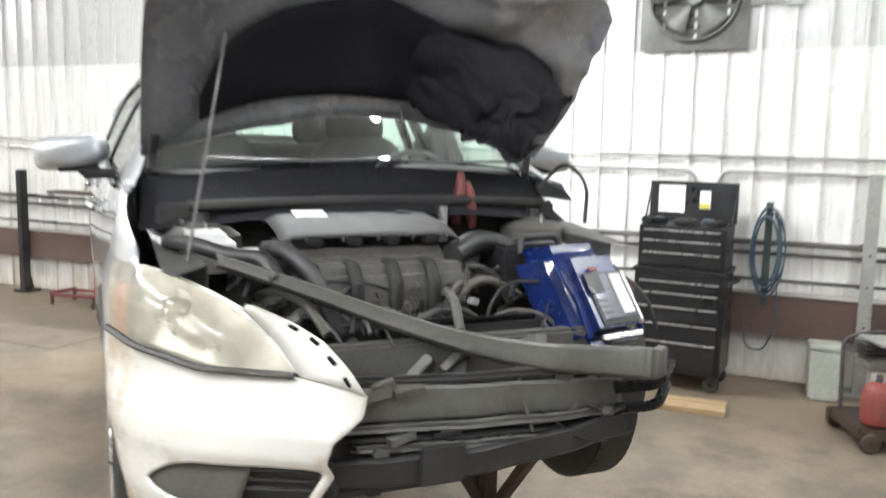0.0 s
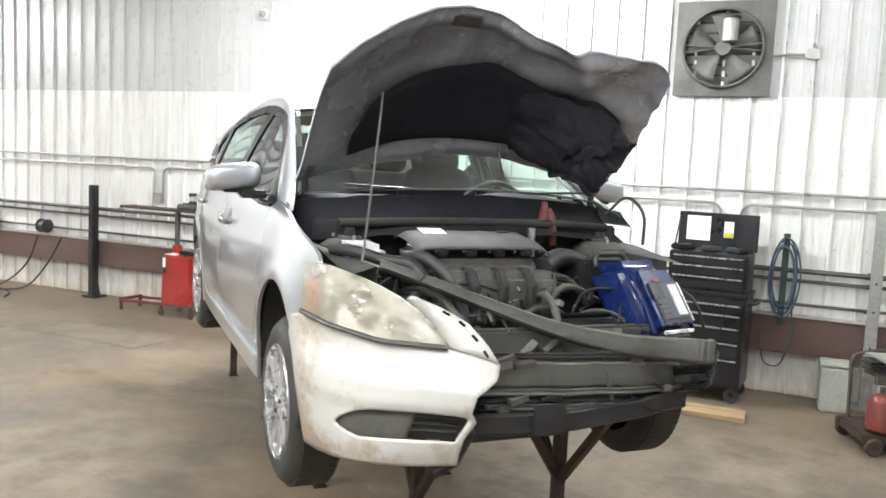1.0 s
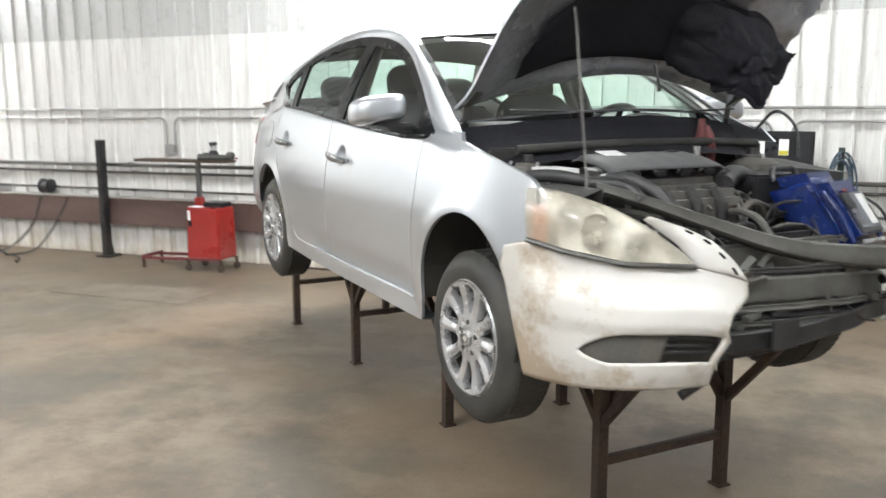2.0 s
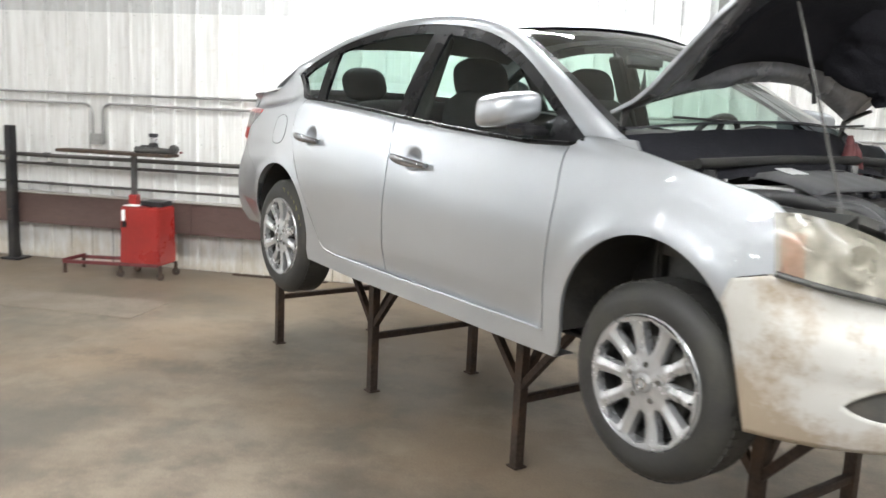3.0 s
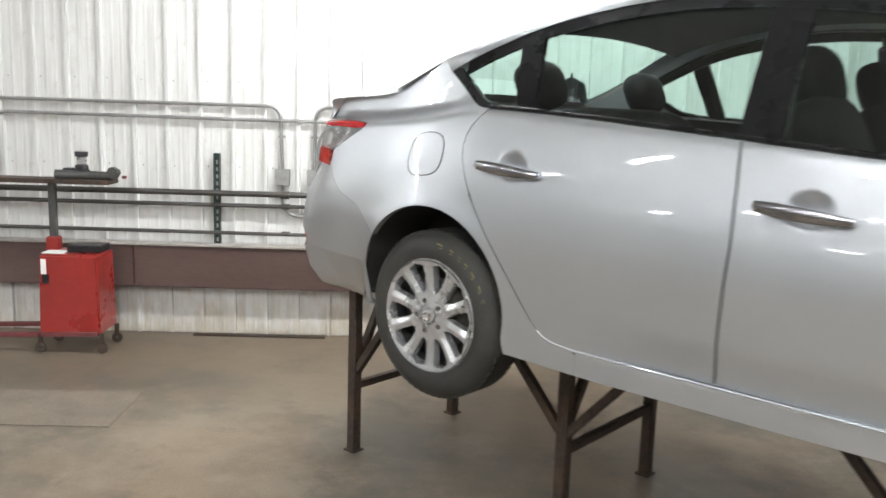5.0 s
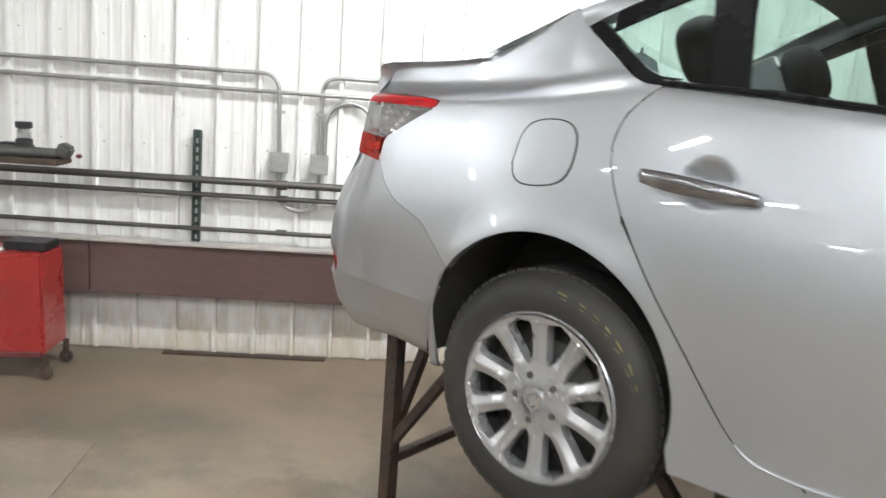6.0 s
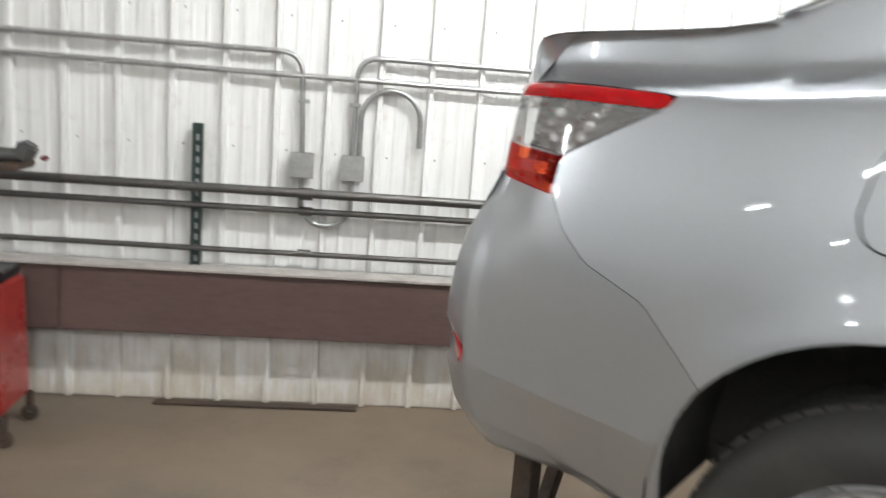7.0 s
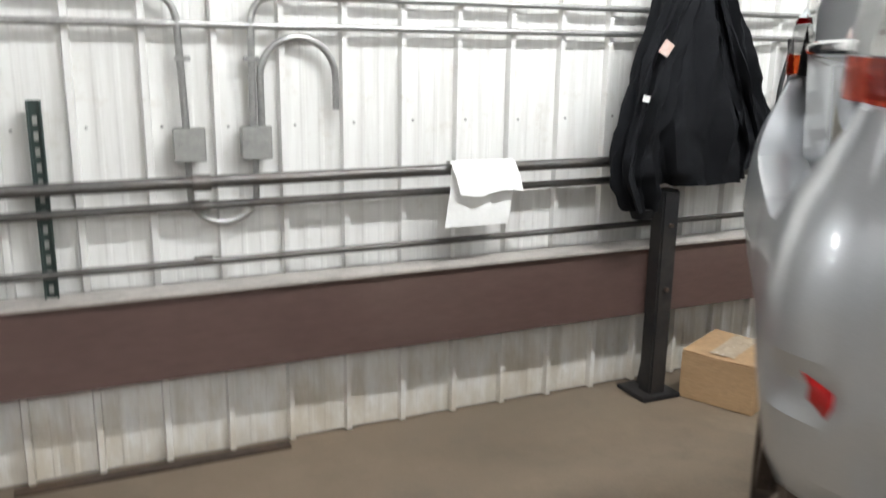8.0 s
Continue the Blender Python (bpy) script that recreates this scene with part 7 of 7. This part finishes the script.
part("mast_head", box_mesh((.13, .09, .09), (.13, .14, 1.14), .016), REDOLD, t, "dull red mast head")
part("mast_hook", tube_mesh(bent([(.07, .12, 1.16), (.02, .11, 1.16), (.02, .11, 1.06), (.07, .11, 1.06)], .03), .010, 8), IRON, t, "dark hook")
t = thing("storage_box", (.70, 6.36, 0), 4, "pale grey-green plastic box on the floor against the wall", "box")
PALE = surface("pale_green", (.40, .42, .37), .55, grain=30, wear=4)
part("body", box_mesh((.20, .22, .36), (0, 0, .18), .015), PALE, t)
part("lid", box_mesh((.215, .235, .03), (0, 0, .372), .008), PALE, t)

# ---- red cart with a tool tray ----
rc = thing("tool_cart", (-5.70, 6.22, 0), 0, "red steel cabinet cart with a dark tray of tools", "cart")
bm = bmesh.new()
add_box(bm, (.40, .30, .53), (.07, .0, .395), .012)
for v in bm.verts:
    v.co.x = .07 + (v.co.x - .07) * (1 - .07 * (v.co.z - .13) / .53)
part("cabinet", bm, REDP, rc, "red steel cabinet")
part("paper", box_mesh((.14, .12, .004), (-.04, -.06, .664), .0), PAPER, rc, "white paper on top")
part("case", box_mesh((.22, .18, .045), (.14, .03, .685), .006), CHEST, rc, "black case on top")
part("tag", box_mesh((.035, .004, .10), (-.085, -.153, .58), .001), PAPER, rc, "pale tag")
part("latch", box_mesh((.04, .012, .06), (-.075, -.155, .50), .003), CHEST, rc, "black latch")
for x in (-.13, .27):
    for y in (-.14, .14):
        bm = lathe_mesh([(.01, -.012), (.034, -.012), (.038, 0), (.034, .012), (.01, .012)], 16)
        bm.transform(Matrix.Translation((x, y, .038)))
        c = part("caster", bm, IRON, rc, "small caster")
        part("caster_fork", box_mesh((.025, .03, .07), (x, y, .10), .003), RUST, c)
bm = bmesh.new()
bar(bm, (-.72, -.14, .105), (.25, -.14, .135), .03, .03, .003)
bar(bm, (-.72, .14, .105), (.25, .14, .135), .03, .03, .003)
bar(bm, (-.70, -.16, .12), (-.70, .16, .12), .03, .03, .003)
part("base_frame", bm, REDDULL, rc, "dull red long base frame")
for y in (-.14, .14):
    bm = bmesh.new()
    bar(bm, (-.70, y, 0), (-.70, y, .11), .025, .025)
    part("foot", bm, RUST, rc)
bm = bmesh.new()
bar(bm, (-.10, .06, .64), (-.10, .06, 1.12), .045, .045, .004)
part("mast", bm, BARE, rc, "grey mast")
part("mast_foot", box_mesh((.08, .08, .10), (-.10, .06, .70), .008), REDP, rc, "red mast foot")
tray = part("tray", box_mesh((1.15, .20, .03), (-.27, .06, 1.125), .006), RUST, rc, "long dark tray")
part("tool_roll", tube_mesh([(-.06, .03, 1.165), (.30, .05, 1.165)], [.035, .028], 14), BARE, tray, "grey tool on the tray")
part("tool_head", box_mesh((.07, .08, .07), (.31, .05, 1.185), .012, Euler((0, .5, 0)).to_matrix()), BARE, tray, "grey tool head")
part("tool_box", box_mesh((.16, .10, .05), (.05, .08, 1.185), .012), DARK, tray, "dark tool on the tray")
part("spool", tube_mesh([(.10, .06, 1.20), (.10, .06, 1.23), (.10, .06, 1.235), (.10, .06, 1.285), (.10, .06, 1.29), (.10, .06, 1.32)], [.042, .042, .030, .030, .042, .042], 16), DARK, tray, "black spool")
part("spool_core", tube_mesh([(.10, .06, 1.238), (.10, .06, 1.284)], .034, 16), ALUBAR, tray, "pale spool core")
part("knob", box_mesh((.03, .03, .02), (.38, .05, 1.16), .006), REDDULL, tray, "red knob")

# ---- hanging things ----
t = thing("paper_sheet", (-3.26, 6.515, 1.078), 0, "white paper sheets draped over the upper rail", "paper")
bm = bmesh.new()
g = []
for i in range(9):
    x = -.135 + .27 * i / 8
    wob = .006 * math.sin(i * 1.9)
    g.append([(x + .01, .050, -.03), (x, .042, -.004 + wob * .3), (x, .012, .004), (x - .0, -.012, -.004), (x + .006, -.045 + wob, -.05), (x + .018, -.060 + wob, -.115 - .01 * math.sin(i * .8))])
grid_faces(bm, g)
part("sheet", bm, PAPER, t, "white folded sheet")
bm = bmesh.new()
g = []
for i in range(9):
    x = -.16 + .27 * i / 8
    wob = .006 * math.sin(i * 2.3 + 1)
    g.append([(x + .03, .0, -.02), (x + .02, -.02 + wob, -.10), (x + .005, -.030 + wob, -.18), (x - .01, -.028 - wob, -.245)])
grid_faces(bm, g)
part("sheet", bm, PAPER, t, "white sheet hanging behind")

PINKISH = surface("pinkish_label", (0.72, 0.52, 0.46), 0.7, grain=60, wear=30, wear_amount=0.5, wear_colour=(0.85, 0.82, 0.8))
jk = thing("jacket", (-2.33, 6.47, .86), 0, "black canvas work jacket hung on the wall", "jacket")


def cloth_body(name, rings, label, seg=56, phase=0.0):
    """A hanging piece of cloth: elliptical rings (x, y, z, rx, ry) from the top down, in folds."""
    q = np.array(rings, float)
    q = np.stack([np.interp(np.linspace(0, len(q) - 1, 44), range(len(q)), q[:, k]) for k in range(5)], 1)
    bm = bmesh.new()
    g = []
    for r, (x, y, z, rx, ry) in enumerate(q):
        row = []
        f = min(1, r / 12)
        for k in range(seg):
            a = 2 * math.pi * k / seg
            p = Vector((x + rx * math.cos(a), y + ry * math.sin(a), z))
            fold = .020 * math.sin(6 * a + z * 5 + phase) + .012 * math.sin(13 * a - z * 9)
            fold += .030 * noise.noise(Vector((p.x * 5, p.y * 4, p.z * 4 + phase))) + .016 * noise.noise(p * 16)
            row.append(p + Vector((math.cos(a), math.sin(a), .3 * math.sin(3 * a))) * fold * f)
        g.append(row + [row[0]])
    grid_faces(bm, g)
    bmesh.ops.recalc_face_normals(bm, faces=bm.faces)
    return part(name, bm, COAT, jk, label)


cloth_body("body", [(0, .04, 1.06, .02, .02), (0, .04, 1.02, .09, .04), (-.01, .03, .93, .115, .06), (-.015, .02, .84, .145, .075), (.0, .02, .6, .20, .085), (.02, .01, .35, .27, .09), (.05, .0, .15, .275, .085), (.07, .0, .09, .27, .08)], "black jacket body")
cloth_body("sleeve", [(-.08, .0, .94, .03, .03), (-.12, -.03, .86, .065, .06), (-.215, -.05, .60, .08, .065), (-.29, -.06, .32, .08, .06), (-.31, -.06, .16, .075, .055), (-.265, -.06, .05, .07, .05), (-.245, -.06, .0, .06, .045)], "black jacket sleeve", phase=2.0)
cloth_body("sleeve", [(.06, .0, .94, .03, .03), (.09, -.02, .86, .06, .055), (.175, -.04, .64, .075, .06), (.30, -.04, .40, .08, .055), (.365, -.04, .26, .07, .05), (.345, -.04, .16, .055, .045)], "black jacket sleeve", phase=4.0)
part("patch", box_mesh((.045, .012, .055), (-.235, -.125, .645), .002, Euler((.2, .5, 0)).to_matrix()), PINKISH, jk, "small pinkish label")
part("patch", box_mesh((.026, .012, .026), (-.315, -.128, .455), .001, Euler((.1, .2, 0)).to_matrix()), PAPER, jk, "small white patch")
part("hook", tube_mesh([(0, .18, 1.05), (0, .05, 1.05), (0, .03, 1.09)], .008, 8), POSTBLACK, jk, "black hook")
part("cuff", tube_mesh([(-.245, -.06, .01), (-.24, -.06, -.03)], [.055, .045], 18), CLOTH, jk, "black knit cuff")

t = thing("hanging_strap", (-1.66, 6.60, 1.05), 0, "narrow black strap hanging on the wall", "strap")
part("strap", box_mesh((.035, .012, .50), (.025, 0, .26), .004, Matrix.Rotation(radians(-7), 3, "Y")), CABLE, t)
part("loop", tube_mesh(bent([(-.01, -.01, .45), (-.06, -.02, .30), (-.07, -.02, .16), (-.02, -.02, .12)], .05), .010, 8), CABLE, t)
t = thing("carton", (-2.07, 6.34, 0), 26, "taped brown cardboard box with crumpled tape, on the floor", "carton")
part("body", box_mesh((.37, .33, .215), (0, 0, .1075), .005), CARD, t)
for k in (-1, 1):
    part("flap", box_mesh((.368, .162, .004), (0, k * .083, .2175), .001, Matrix.Rotation(radians(2.5 * k), 3, "X")), CARD, t)
bm = bmesh.new()
grid_faces(bm, [[(-.15 + .30 * a, -.055 + .11 * b, .2235 + .008 * abs(noise.noise(Vector((a * 9, b * 5, 4))))) for b in np.linspace(0, 1, 8)] for a in np.linspace(0, 1, 22)])
part("tape", bm, TAPE, t, "crumpled shiny parcel tape", sharp=12)
t = thing("floor_patch", (-5.65, 5.06, 0), 0, "dull flat steel plate lying on the floor", "floor plate", kind="structure")
part("plate", box_mesh((1.46, .54, .004), (0, 0, .002), .001), PLATE, t)
t = thing("steel_strip", (-4.49, 6.60, 0), 0, "long dark steel strip lying at the foot of the wall", "strip")
part("bar", box_mesh((.95, .05, .012), (0, 0, .006), .003), RUST, t)

# ---- cables and clutter at the far end of the wall ----
for k, pts in enumerate(([(-9.4, 6.42, .70), (-9.0, 6.38, .30), (-8.6, 6.2, .012), (-8.1, 6.05, .012), (-7.9, 5.8, .012)], [(-8.15, 6.45, .66), (-8.25, 6.40, .30), (-8.5, 6.2, .012), (-9.3, 6.0, .012)], [(-7.75, 6.45, .66), (-7.9, 6.4, .35), (-8.15, 6.3, .02), (-8.4, 6.1, .012)])):
    t = thing("floor_cable", pts[0], 0, "black cable trailing from the board to the floor", "cable", "floor cables")
    part("cord", tube_mesh([Vector(p) - Vector(pts[0]) for p in bent(pts, .25, 8)], .010, 8), CABLE, t)
t = thing("cable_reel", (-8.13, 6.53, .69), 0, "small black reel of cord on the board", "cable reel")
part("drum", tube_mesh([(-.05, 0, .075), (.05, 0, .075)], .07, 16), DARK, t)
part("flange", tube_mesh([(-.06, 0, .085), (-.05, 0, .085)], .085, 16), DARK, t)
part("flange", tube_mesh([(.05, 0, .085), (.06, 0, .085)], .085, 16), DARK, t)
t = thing("tool_bag", (-9.15, 6.50, .69), 0, "dark bag of tools on the board", "bag")
bm = bmesh.new()
add_box(bm, (.46, .15, .24), (0, 0, .12), .05, None, 3)
for v in bm.verts:
    v.co.x *= 1 - .25 * v.co.z / .24
    v.co += noise.noise_vector(v.co * 7) * .02
part("bag", bm, CLOTH, t)
part("handle", tube_mesh([(.0, 0, .2), (.03, 0, .42)], [.016, .008], 8), DARK, t, "tool handle")
